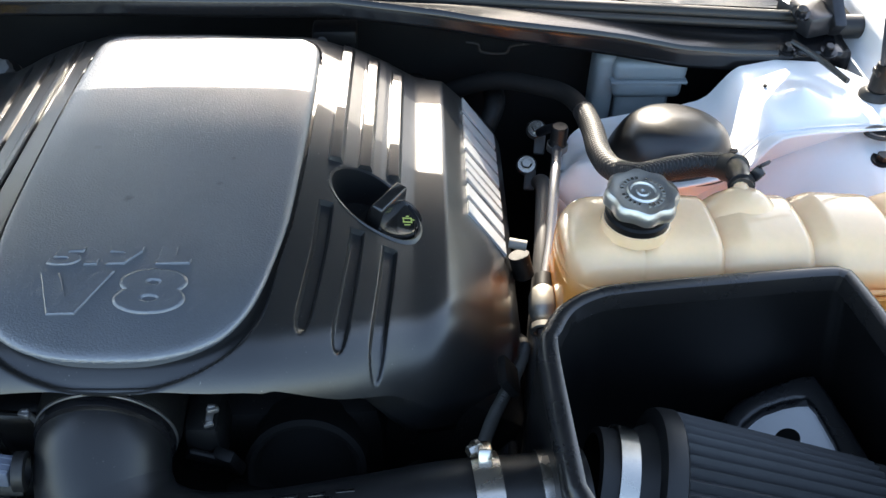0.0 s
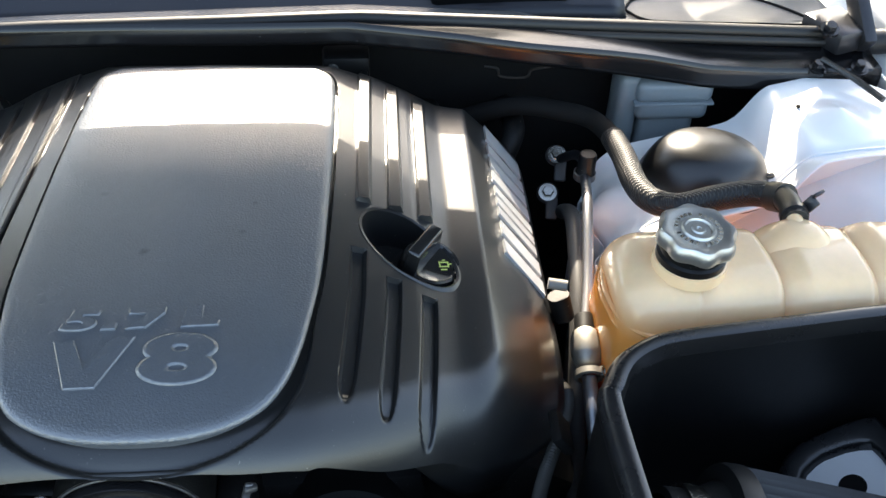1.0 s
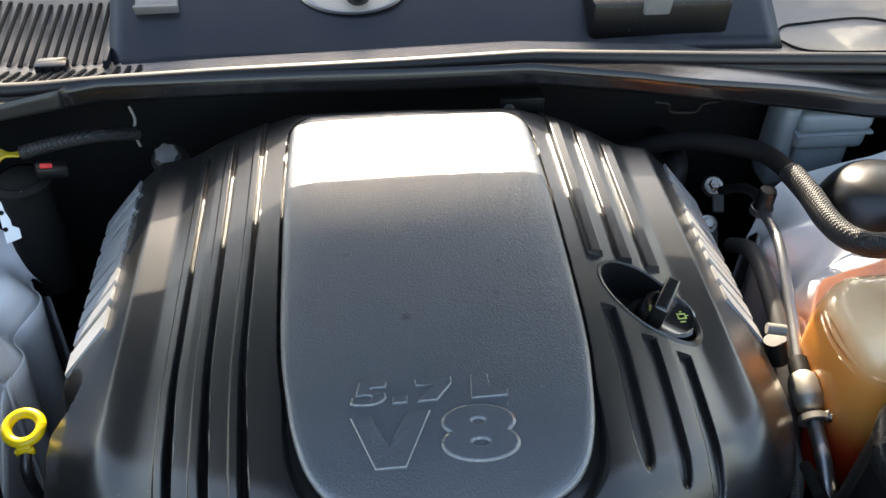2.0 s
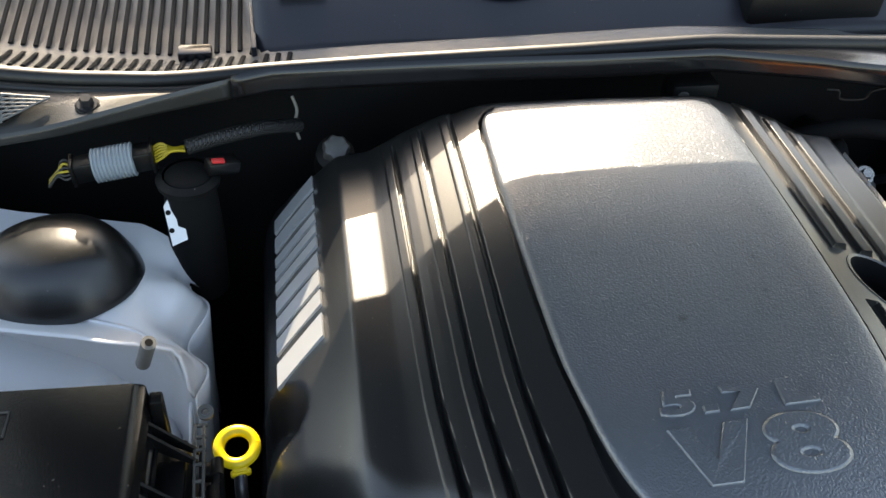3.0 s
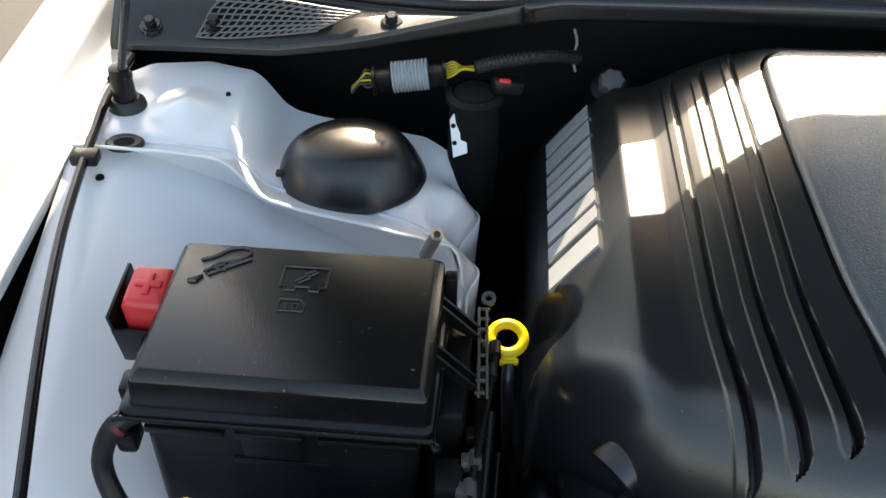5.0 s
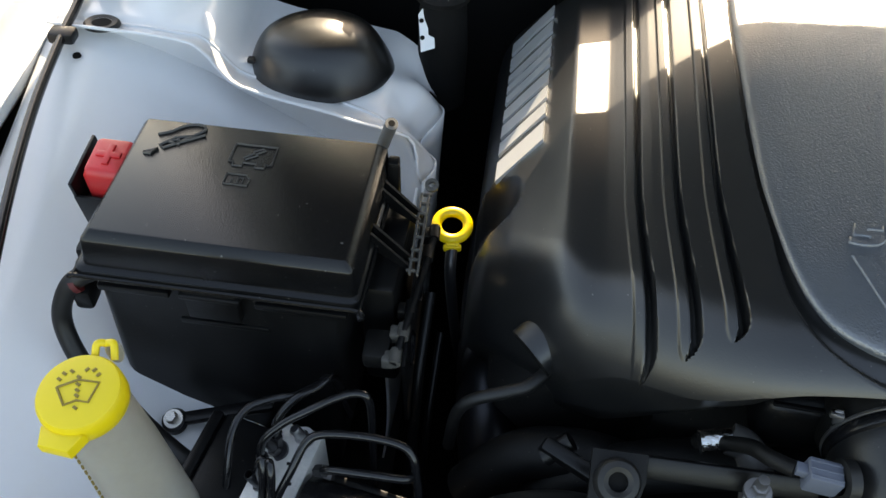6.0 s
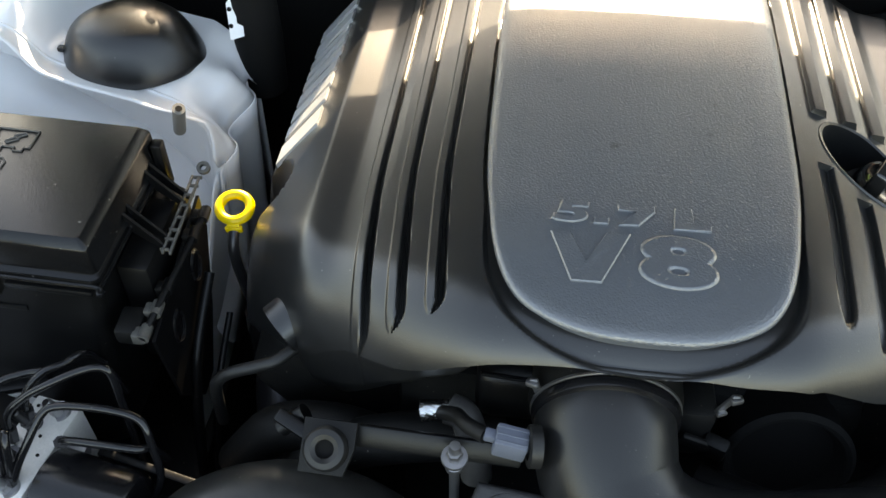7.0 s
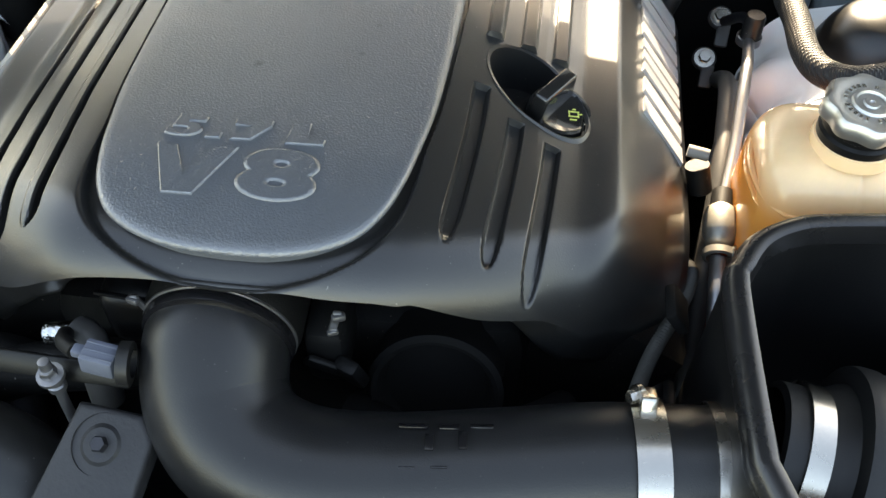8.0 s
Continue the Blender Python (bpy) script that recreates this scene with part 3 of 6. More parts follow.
def build_windscreen():
    g = thing("windscreen", (0, 1.22, 0.90), "dark windscreen glass reflecting the open hood", "windscreen")

    def f(u, v):
        x = -0.78 + u * 1.56
        return Vector((x * (1 - 0.15 * v), 1.340 + 0.10 * (x / 0.78) ** 2 + v * 0.64, 1.012 - 0.03 * (x / 0.7) ** 2 + v * 0.36))

    part("pane", sheet(24, 12, f), GLASS, g, smooth=60)
    part("shade_band", sheet(24, 2, lambda u, v: f(u, 0.002 + 0.12 * v) + Vector((0, 0.006, -0.012))), MESHDARK, g, "black ceramic border")
    # wiper tray at the foot of the glass
    tr = thing("wiper_tray", (0.06, 1.15, 0.89), "smooth dark blue black wiper tray below the windscreen", "tray")
    thicken(part("floor", sheet(40, 12, lambda u, v: Vector((-0.336 + 0.83 * u, 1.146 + 0.20 * v, 0.898 + 0.123 * v + 0.004 * math.sin(u * 9)))), TRAY, tr), 0.003)
    part("side_wall", rbox(-0.340, -0.334, 1.145, 1.34, 0.86, 0.918, 0.002), TRAY, tr)
    part("side_wall", rbox(0.488, 0.494, 1.20, 1.34, 0.86, 0.915, 0.002), TRAY, tr)
    part("tray_clip", merge(moved(cbox((0.050, 0.020, 0.012), 0.003), pose(-0.280, 1.222, 0.949, 31, 0, 0)), moved(cbox((0.052, 0.004, 0.020), 0.0015), pose(-0.280, 1.211, 0.946, 31, 0, 0))), GREYCAP, tr, "pale grey clip")
    w = thing("wiper_spindle", (-0.046, 1.17, 0.93), "wiper spindle in a bright rimmed opening", "wiper")
    m = Matrix.Translation((-0.045, 1.229, 0.954)) @ pose(0, 0, 0, 31.6, 0, 0)
    part("rim", moved(lathe([(0.028, 0.0), (0.030, 0.003), (0.0315, 0.003), (0.033, 0.0)], 40), m @ Matrix.Diagonal((2.0, 1, 1, 1))), GREYMETAL, w)
    part("plate", moved(lathe([(0, 0.001), (0.0285, 0.001)], 40), m @ Matrix.Diagonal((2.0, 1, 1, 1))), CASTING, w)
    part("spindle", moved(lathe([(0, 0.022), (0.012, 0.02), (0.015, 0.012), (0.016, 0.0)], 24), m @ pose(0.006, -0.006, 0)), GLOSS, w)
    t = thing("wiper_tray_box", (0.33, 1.2, 0.90), "dark plastic box rising from the wiper tray", "box")
    part("box", rbox(0.245, 0.425, 1.165, 1.25, 0.895, 0.958, 0.008), PLASTIC, t)
    part("clip", moved(cbox((0.034, 0.012, 0.03), 0.003), pose(0.325, 1.163, 0.958, 12, 0, 0)), GREYCAP, t)
    c = thing("cabin", (0, 2.0, 0.3), "dark car cabin with white roof behind the windscreen", "car body")
    part("dashboard", rbox(-0.76, 0.76, 1.42, 1.75, 0.55, 0.96, 0.05), CABIN, c)
    part("cabin_tub", rbox(-0.80, 0.80, 1.75, 3.6, 0.2, 0.85, 0.05), CABIN, c)
    part("roof", rbox(-0.62, 0.62, 1.98, 3.4, 1.37, 1.42, 0.02), PAINT, c)
    for s in (-1, 1):
        part("pillar", tube([(s * 0.80, 1.30, 0.90), (s * 0.65, 2.02, 1.385)], 0.03, 10), PAINT, c)
        part("door", rbox(s * 0.90 - 0.05, s * 0.90 + 0.05, 1.46, 3.4, 0.3, 0.90, 0.03), PAINT, c)


HOOD_REAR = (1.10, 1.061)      # y, z of the raised hood's rear edge
HOOD_ANGLE = 66.0             # degrees that it stands above level, leaning forward


def build_hood():
    e = thing("hood", (0, HOOD_REAR[0], HOOD_REAR[1]), "open white hood with black insulation felt underneath", "hood")
    c, s = math.cos(radians(HOOD_ANGLE)), math.sin(radians(HOOD_ANGLE))

    def at(x, d, off):                # d along the hood from its rear edge, off above its underside; the rear edge sweeps back at both ends
        d = d - 0.155 * abs(x / 0.8) ** 3 * max(0.0, 1 - d / 0.5)
        x = x * (0.945 + 0.055 * min(1.0, max(0.0, d + 0.12) / 0.08))
        return Vector((x, HOOD_REAR[0] - d * c + off * s, HOOD_REAR[1] + d * s + off * c))

    thicken(part("outer_skin", sheet(16, 14, lambda u, v: at(-0.79 + 1.58 * u, 1.22 * v, 0.03 - 0.03 * (2 * u - 1) ** 2)), PAINT, e), 0.004)
    part("insulation", sheet(10, 10, lambda u, v: at(-0.66 + 1.32 * u, 0.07 + 1.06 * v, -0.006)), INSUL, e)
    part("inner_frame", merge(sheet(10, 2, lambda u, v: at(-0.79 + 1.58 * u, 0.10 * v, -0.003)), sheet(4, 8, lambda u, v: at(-0.79 + 0.17 * u, 0.10 + 1.12 * v, -0.003)),
                              sheet(4, 8, lambda u, v: at(0.62 + 0.17 * u, 0.10 + 1.12 * v, -0.003)), sheet(10, 2, lambda u, v: at(-0.62 + 1.24 * u, 1.10 + 0.12 * v, -0.003))), PAINT, e)
    boot = part("hinge_boot", tube([(-0.715, 1.118, 0.938), (-0.69, 1.116, 0.946), (-0.66, 1.118, 0.949), (-0.63, 1.122, 0.950)], lambda f: 0.013 + 0.0035 * math.sin(f * 34) + 0.002 * math.sin(f * 13 + 1), 16, 10), DIRTYSHADE, e, "crumpled black rubber hinge boot")
    part("boot_clip", moved(cbox((0.020, 0.012, 0.016), 0.003), pose(-0.672, 1.108, 0.957, 10, 0, 12)), PLASTIC, boot)
    for sgn, dz in ((1, -0.02),):
        hg = part("hinge", moved(cbox((0.06, 0.07, 0.03), 0.006), pose(sgn * 0.76, 1.11, 0.915 + dz, 0, 0, sgn * 20)), DARKMETAL, e, "dark grey steel hinge")
        part("hinge_arm", moved(cbox((0.018, 0.16, 0.03), 0.005), pose(sgn * 0.785, 1.14, 0.955 + dz, 35, 0, 0)), DARKMETAL, hg)
        part("hinge_bush", tube([(sgn * 0.78, 1.105, 0.90 + dz), (sgn * 0.835, 1.10, 0.903 + dz)], 0.016, 14), RUBBER, hg)
        part("hinge_bolt", hexbolt((sgn * 0.735, 1.085, 0.93 + dz), (0, -0.3, 1), 0.008, 0.008), GLOSS, hg)
    # Unseen ring added under the hood for the windscreen to mirror.
    ring = [at(-0.12 + 0.07 * math.cos(a), 0.22 + 0.035 * math.sin(a), -0.010) for a in np.linspace(0, 2 * math.pi, 25)]
    part("mirrored_ring", tube(ring, 0.008, 8, 1), PAINT, e)
    return e


def build_gas_strut(side):
    fx = 0.792 if side > 0 else -0.765
    e = thing("gas_strut", (fx, 0.955, 0.87), "black hood gas strut on a ball stud", "gas strut", "gas struts")
    b = Vector((fx, 0.953, 0.868))
    top = Vector((fx - side * 0.21, 0.86, 1.62))
    part("rod", tube([b + Vector((0, 0, 0.03)), b.lerp(top, 0.33)], 0.0042, 12), DARKMETAL, e)
    part("cylinder", tube([b.lerp(top, 0.32), top], 0.011, 14), GLOSS, e)
    part("foot", lathe([(0, 0.010), (0.014, 0.009), (0.019, 0.003), (0.02, -0.004)], 24, Matrix.Translation(b)), RUBBER, e)
    part("socket", merge(lathe([(0, 0.046), (0.0095, 0.044), (0.0115, 0.03), (0.0115, 0.006), (0.009, 0.004)], 18, Matrix.Translation(b)), moved(cbox((0.022, 0.016, 0.008), 0.002), Matrix.Translation(b + Vector((0, 0, 0.033))))), PLASTIC, e)
    return e


# ---- the engine cover ----
PX = [0, 0.1, 0.12, 0.135, 0.16, 0.2, 0.229, 0.2335, 0.2365, 0.2635, 0.2665, 0.31, 0.33, 0.34, 0.345]
PZ = [0.930, 0.929, 0.927, 0.922, 0.914, 0.899, 0.8845, 0.8825, 0.8818, 0.8788, 0.8775, 0.836, 0.812, 0.79, 0.76]
RIB_X = (0.156, 0.185, 0.213)
HOLE = (0.196, 0.721)
PANEL_SHAPE = [(0.0, 0.495), (0.03, 0.4965), (0.055, 0.502), (0.075, 0.511), (0.090, 0.523), (0.102, 0.543), (0.110, 0.569), (0.1155, 0.60), (0.1225, 0.66), (0.1255, 0.75), (0.1270, 0.86), (0.1255, 0.95), (0.1215, 0.975), (0.110, 0.987), (0.095, 0.991), (0.0, 0.993)]


_fx = np.linspace(-0.36, 0.36, 721)
_fz = np.convolve(np.pad(np.interp(np.abs(_fx), PX, PZ), 24, mode="edge"), np.hanning(51)[1:-1] / np.hanning(51).sum(), mode="valid")


def profile(ax, y):
    """The cover's cross-section: crisp creases at the back, rounded off towards the front."""
    k = (1 - step(0.55, 0.76, y)) * (1 - step(0.28, 0.325, ax))
    return float(np.interp(ax, PX, PZ)) * (1 - k) + float(np.interp(ax, _fx, _fz)) * k


def front_tuck(x):
    """The driver's front corner is drawn in over the pulleys."""
    return step(0.06, 0.17, x) * (1 - 0.6 * step(0.17, 0.30, x))


def front_y(x):
    return 0.476 + 2.6 * max(0.0, abs(x) - 0.10) ** 2 + 0.009 * front_tuck(x)


def base_height(x, y):
    ax = abs(x)
    z = profile(ax, y)
    z += -0.005 * max(0, (y - 0.72) / 0.28) ** 2 * (1 if ax < 0.15 else 0.5)
    d, rad = y - front_y(x), 0.050 + 0.025 * step(0.04, 0.20, ax) - 0.014 * front_tuck(x)
    if d < rad:
        z -= rad - math.sqrt(max(0.0, rad * rad - (rad - max(d, 0)) ** 2))
    return z


def panel_height(x, y):
    """Top of the centre panel: it stays level where the cover rolls down below it."""
    ax = abs(x)
    z = float(np.interp(ax, PX, PZ)) - 0.005 * max(0, (y - 0.72) / 0.28) ** 2
    return z + 0.0044 - 0.0075 * max(0.0, (0.60 - y) / 0.105) ** 2


_half = [(p.x, p.y) for p in smooth_path([(x, y, 0) for x, y in PANEL_SHAPE], 5)]
_dense = np.array([(p.x, p.y) for p in smooth_path([(x, y, 0) for x, y in PANEL_SHAPE], 60)])
_ys = np.array([p[1] for p in _half])
_xs = np.array([p[0] for p in _half])


def panel_half(y):
    return float(np.interp(y, _ys, _xs)) if 0.495 <= y <= 0.993 else 0.0


def panel_gap(x, y):
    """Distance to the centre panel's outline, negative inside."""
    d = np.hypot(_dense[:, 0] - abs(x), _dense[:, 1] - y).min()
    return -d if abs(x) < panel_half(y) else float(d)


def rib_sweep(ax, y):
    """How far the ribs, and the mesh with them, swing inwards at the front."""
    window = step(0.112, 0.142, ax) * (1 - step(0.222, 0.25, ax))
    return window * 0.010 * max(0.0, (0.66 - max(y, 0.5)) / 0.15) ** 1.3


def cover_height(x, y):
    z = base_height(x, y)
    ax = abs(x)
    if x < -0.30:                     # scoop that clears the dipstick
        z -= 0.06 * (1 - step(0.80, 1.0, math.hypot((x + 0.340) / 0.036, (y - 0.712) / 0.036)))
    if ax < 0.16:
        g = panel_gap(x, y)
        if g < 0.018:
            fore = 1 - step(0.50, 0.62, y)
            z -= (0.009 + 0.003 * fore) * (1 - step(0.0012 + 0.0048 * fore, 0.0032 + 0.0128 * fore, g))
    if 0.12 < ax < 0.25:
        for i, rx in enumerate(RIB_X):
            back_end = (0.978, 0.972, 0.964)[i]
            if x > 0:
                # raised ribs behind the filler hole
                ends = step(0.7672, 0.7680, y) * (1 - step(back_end, back_end + 0.02, y))
                w = ends * (1 - step(0.0048, 0.0076, abs(x - rx)))
                z += (base_height(rx, y) + 0.0055 - 0.16 * (x - rx) - z) * w
                # grooves in front of it, from a square head to a pointed foot
                top, foot = (0.703, 0.675, 0.664)[i], (0.531, 0.524, 0.519)[i]
                if foot < y < top:
                    cx = rx - (0.004, 0.003, 0.001)[i] - 0.010 * max(0, (0.66 - y) / 0.15) ** 1.3
                    near = min(1.0, (y - foot) / 0.03)
                    half = 0.0072 * math.sqrt(1 - (1 - near) ** 2)
                    t = x - cx
                    deep = 0.0065 * (1 - step(top - 0.0008, top, y)) * step(0, 0.35, near)
                    z -= deep * step(-half, -half + 0.0018, t) * (1 - step(half - 0.0045, half, t))
            else:
                # a narrow raised rib with a slot on its inner side, deeper towards the front
                foot = (0.514, 0.511, 0.508)[i]
                cx = rx + 0.0035 - 0.010 * max(0, (0.66 - y) / 0.15) ** 1.3
                if y > foot:
                    near = min(1.0, (y - foot) / 0.014)
                    k = math.sqrt(1 - (1 - near) ** 2)
                    ends = 1 - step(back_end, back_end + 0.02, y)
                    t = (ax - cx) / max(k, 0.05)
                    z += 0.0016 * ends * k * (1 - step(0.0030, 0.0042, abs(t)))
                    slot = (0.0034 + 0.0065 * (1 - step(0.57, 0.70, y))) * ends
                    wide = 0.0042 + 0.0024 * (1 - step(0.52, 0.70, y))
                    z -= slot * k * step(-0.0050 - wide, -0.0026 - wide, t) * (1 - step(-0.0054, -0.0044, t))
    return z


def back_y(ax):
    return float(np.interp(ax, [0, 0.14, 0.175, 0.215, 0.25, 0.345], [1.001, 1.001, 0.998, 0.990, 0.986, 0.982]))


def lip_height(x):
    """Lower edge of the cover's front: an arch over the throttle body."""
    if x < 0:
        return float(np.interp(-x, [0, 0.085, 0.105, 0.127, 0.16, 0.19, 0.23, 0.345], [0.897, 0.894, 0.887, 0.870, 0.850, 0.820, 0.765, 0.693]))
    return float(np.interp(x, [0, 0.10, 0.14, 0.175, 0.205, 0.24, 0.345], [0.897, 0.897, 0.891, 0.878, 0.848, 0.775, 0.696]))


def in_hole(x, y, grow=0.0):
    dx, dy = x - HOLE[0], y - HOLE[1]
    a, b = (dx - dy) * 0.7071, (dx + dy) * 0.7071
    return (a / (0.0475 + grow)) ** 2 + (b / (0.031 + grow)) ** 2 < 1


def build_engine_cover():
    e = thing("engine_cover", (0, 0.95, 0.80), "black plastic engine cover with a charcoal centre panel and raised ribs", "engine cover", turn=-2.0)
    off = Matrix.Translation((0, -0.95, -0.80))
    cols = sorted(set([round(v, 4) for s in (-1, 1) for v in (s * np.concatenate([np.arange(0, 0.04, 0.004), np.arange(0.04, 0.11, 0.00125), np.arange(0.11, 0.232, 0.0008), np.arange(0.232, 0.275, 0.0013), np.arange(0.275, 0.345, 0.002), [0.345]]))]))
    bm = bmesh.new()
    grid = []
    for x in cols:
        ax = abs(x)
        yf = front_y(x)
        cut = 0.0065 * (1 - step(0.10, 0.19, ax))
        # rows crowd where the ribs and grooves end
        if ax < 0.235:
            crowd = [y0 + d for y0 in (0.7676, 0.7026, 0.6746, 0.6636) for d in (-0.0032, -0.0018, -0.0010, -0.0004, 0.0004, 0.0010, 0.0020)]
            back = sorted(list(np.linspace(back_y(ax), yf + 0.11, 150)) + crowd, reverse=True)
        else:
            back = list(np.linspace(back_y(ax), yf + 0.11, 178))
        feet = list(max(0.505, yf + cut + 0.003) + 0.0017 * np.arange(14))
        rows = back + feet + list(yf + cut + (0.11 - cut) * (1 - np.sin(np.linspace(0, math.pi / 2, 50)[1:])))
        rows.sort(reverse=True)
        line = []
        for y in rows:
            xx = x - math.copysign(rib_sweep(ax, y), x)
            line.append(bm.verts.new((xx, y, cover_height(xx, y))))
        zb = lip_height(x)
        z_end = line[-1].co.z
        for k in (0.25, 0.5, 0.75, 1.0):
            line.append(bm.verts.new((line[len(rows) - 1].co.x, yf + cut + 0.010 * k, min(z_end - 0.003 * k, z_end + (zb - z_end) * k))))
        grid.append(line)
    for a, b in zip(grid, grid[1:]):
        for i in range(len(a) - 1):
            m = [(v.co.x, v.co.y) for v in (a[i], b[i], b[i + 1], a[i + 1])]
            if m[0][0] > 0.1 and all(in_hole(*p, 0.0045) for p in m):
                continue
            bm.faces.new((a[i], b[i], b[i + 1], a[i + 1]))
    # side skirts
    for line, s in ((grid[0], -1), (grid[-1], 1)):
        low = [bm.verts.new((v.co.x + s * 0.004, v.co.y, v.co.z - 0.09)) for v in line[:len(rows)]]
        for i in range(len(low) - 1):
            bm.faces.new((line[i], line[i + 1], low[i + 1], low[i]))
    bmesh.ops.delete(bm, geom=[v for v in bm.verts if not v.link_faces], context="VERTS")
    moved(bm, off)
    thicken(part("shell", bm, COVER, e, smooth=35, local=True), 0.0025)

    # centre panel, a crowned pad with a rounded rim
    outline = _half + [(-x, y) for x, y in _half[::-1] if x > 1e-6]
    cx, cy = 0.0, 0.75
    bm = bmesh.new()
    rings = []
    for k, up in ((0.94, -0.03), (0.97, -0.007), (1.0, -0.0048), (0.998, -0.0026), (0.985, -0.001), (0.968, -0.0002), (0.93, 0.0)):
        rings.append([bm.verts.new((cx + (x - cx) * (1 - (1 - k) * 1.0), cy + (y - cy) * (1 - (1 - k) * 0.5), 0)) for x, y in outline])
        for v in rings[-1]:
            v.co.z = panel_height(v.co.x, v.co.y) + up
    for a, b in zip(rings, rings[1:]):
        for i in range(len(a)):
            bm.faces.new((a[i], a[(i + 1) % len(a)], b[(i + 1) % len(a)], b[i]))
    for k in np.linspace(0.85, 0.0, 14):
        row = [bm.verts.new((x * 0.93 * k, cy + (y - cy) * 0.965, 0)) for x, y in outline] if k > 0.01 else None
        if row is None:
            break
        for v in row:
            v.co.z = panel_height(v.co.x, v.co.y)
        rings.append(row)
        a, b = rings[-2], rings[-1]
        for i in range(len(a)):
            bm.faces.new((a[i], a[(i + 1) % len(a)], b[(i + 1) % len(a)], b[i]))
    last = rings[-1]
    n = len(last)
    for i in range(n // 2):
        q = [last[i], last[i + 1], last[(n - 1 - i) % n], last[(n - i) % n]]
        q = list(dict.fromkeys(q))
        if len(q) > 2 and bm.faces.get(q) is None:
            bm.faces.new(q)
    moved(bm, off)
    panel = part("centre_panel", bm, PANEL, e, "grained charcoal grey centre panel", smooth=50, local=True)

    def top(x, y):
        return panel_height(x, y + 0.95) - 0.80

    def local_box(x0, x1, y0, y1):
        return (x0, x1, y0 - 0.95, y1 - 0.95)

    def glyph(name, poly):            # a raised letter with straight strokes
        bm = prism([(x, y - 0.95) for x, y in poly], -0.002, 0.0018, 0.0008, 1)
        for v in bm.verts:
            v.co.z += top(v.co.x, v.co.y)
        part(name, bm, PANEL, e, smooth=0, local=True)

    lettering("figure_five", "5", local_box(-0.0688, -0.0408, 0.5915, 0.6135), top, 0.0018, PANEL, e, 0.10, 0.05)
    glyph("decimal_point", [(-0.0380, 0.5917), (-0.0268, 0.5922), (-0.0263, 0.5988), (-0.0375, 0.5983)])
    glyph("figure_seven", [(-0.0203, 0.6142), (-0.0197, 0.6075), (-0.0045, 0.6078), (-0.0195, 0.5922), (-0.0046, 0.5930), (0.0077, 0.6085), (0.0077, 0.6150)])
    glyph("letter_l", [(0.0222, 0.6158), (0.0207, 0.5928), (0.0486, 0.5944), (0.0490, 0.6003), (0.0352, 0.5998), (0.0354, 0.6166)])
    glyph("letter_v", [(-0.0691, 0.5808), (-0.0526, 0.5368), (-0.0306, 0.5374), (-0.0102, 0.5842), (-0.0284, 0.5830), (-0.0421, 0.5523), (-0.0542, 0.5818)])
    lettering("figure_eight", "8", local_box(-0.0052, 0.0520, 0.5385, 0.5878), top, 0.0018, PANEL, e, 0.0, 0.055)

    # badge strips on both flanks: plain slanted bars
    for s in (-1, 1):
        # widths of the bars and the gaps after them, from the front of the strip to its back
        seq = ((20, 9), (20, 11), (12, 6), (12, 6), (13, 10), (18, 7), (19, 7), (18, 11), (27, 0))
        if s < 0:
            seq = tuple((w, g) for w, g in zip([w for w, _ in seq][::-1], [g for _, g in seq][:-1][::-1] + [0]))
        bars, at_y = [], 0.742
        for w, g in seq:
            bars.append((at_y, at_y + w * 0.00098))
            at_y += (w + g) * 0.00098
        for y0, y1 in bars:
            bm = bmesh.new()
            x0, x1 = (0.289, 0.329)
            sl = 0.018
            pts = [(s * x0, y0 + sl), (s * x1, y0), (s * x1, y1), (s * x0, y1 + sl)]
            lo = [bm.verts.new((x, y, base_height(x, y) - 0.001)) for x, y in pts]
            hi = [bm.verts.new((x + s * 0.0015, y, base_height(x, y) + 0.0035)) for x, y in pts]
            bm.faces.new(hi)
            for i in range(4):
                bm.faces.new((lo[i], lo[(i + 1) % 4], hi[(i + 1) % 4], hi[i]))
            moved(bm, off)
            part("badge_bar", bm, SILVER, e, "satin silver badge bar", smooth=0, local=True)

    # well round the oil filler
    ring_hi = []
    bm = bmesh.new()
    for i in range(48):
        a = 2 * math.pi * i / 48
        p, q = 0.049 * math.cos(a), 0.0325 * math.sin(a)
        x, y = HOLE[0] + (p + q) * 0.7071, HOLE[1] + (q - p) * 0.7071
        z = base_height(x, y)
        ring_hi.append((bm.verts.new((x, y, z + 0.0005)), bm.verts.new((HOLE[0] + (x - HOLE[0]) * 1.06, HOLE[1] + (y - HOLE[1]) * 1.06, z + 0.0016)), bm.verts.new((HOLE[0] + (x - HOLE[0]) * 1.12, HOLE[1] + (y - HOLE[1]) * 1.12, base_height(x, y) - 0.0015)),
                        bm.verts.new((HOLE[0] + (x - HOLE[0]) * 0.95, HOLE[1] + (y - HOLE[1]) * 0.95, z - 0.06))))
    for i in range(48):
        a, b = ring_hi[i], ring_hi[(i + 1) % 48]
        bm.faces.new((a[2], b[2], b[1], a[1]))
        bm.faces.new((a[1], b[1], b[0], a[0]))
        bm.faces.new((a[0], b[0], b[3], a[3]))
    moved(bm, off)
    part("filler_well", bm, COVER, e, local=True)
    # moulded pocket low on the driver's flank: a block coloured near-black as its shade
    bm = moved(cbox((0.026, 0.034, 0.010), 0.003), pose(0.322, 0.585, 0.806, 0, 55, 0))
    part("moulded_pocket", moved(bm, off), MESHDARK, e, local=True)
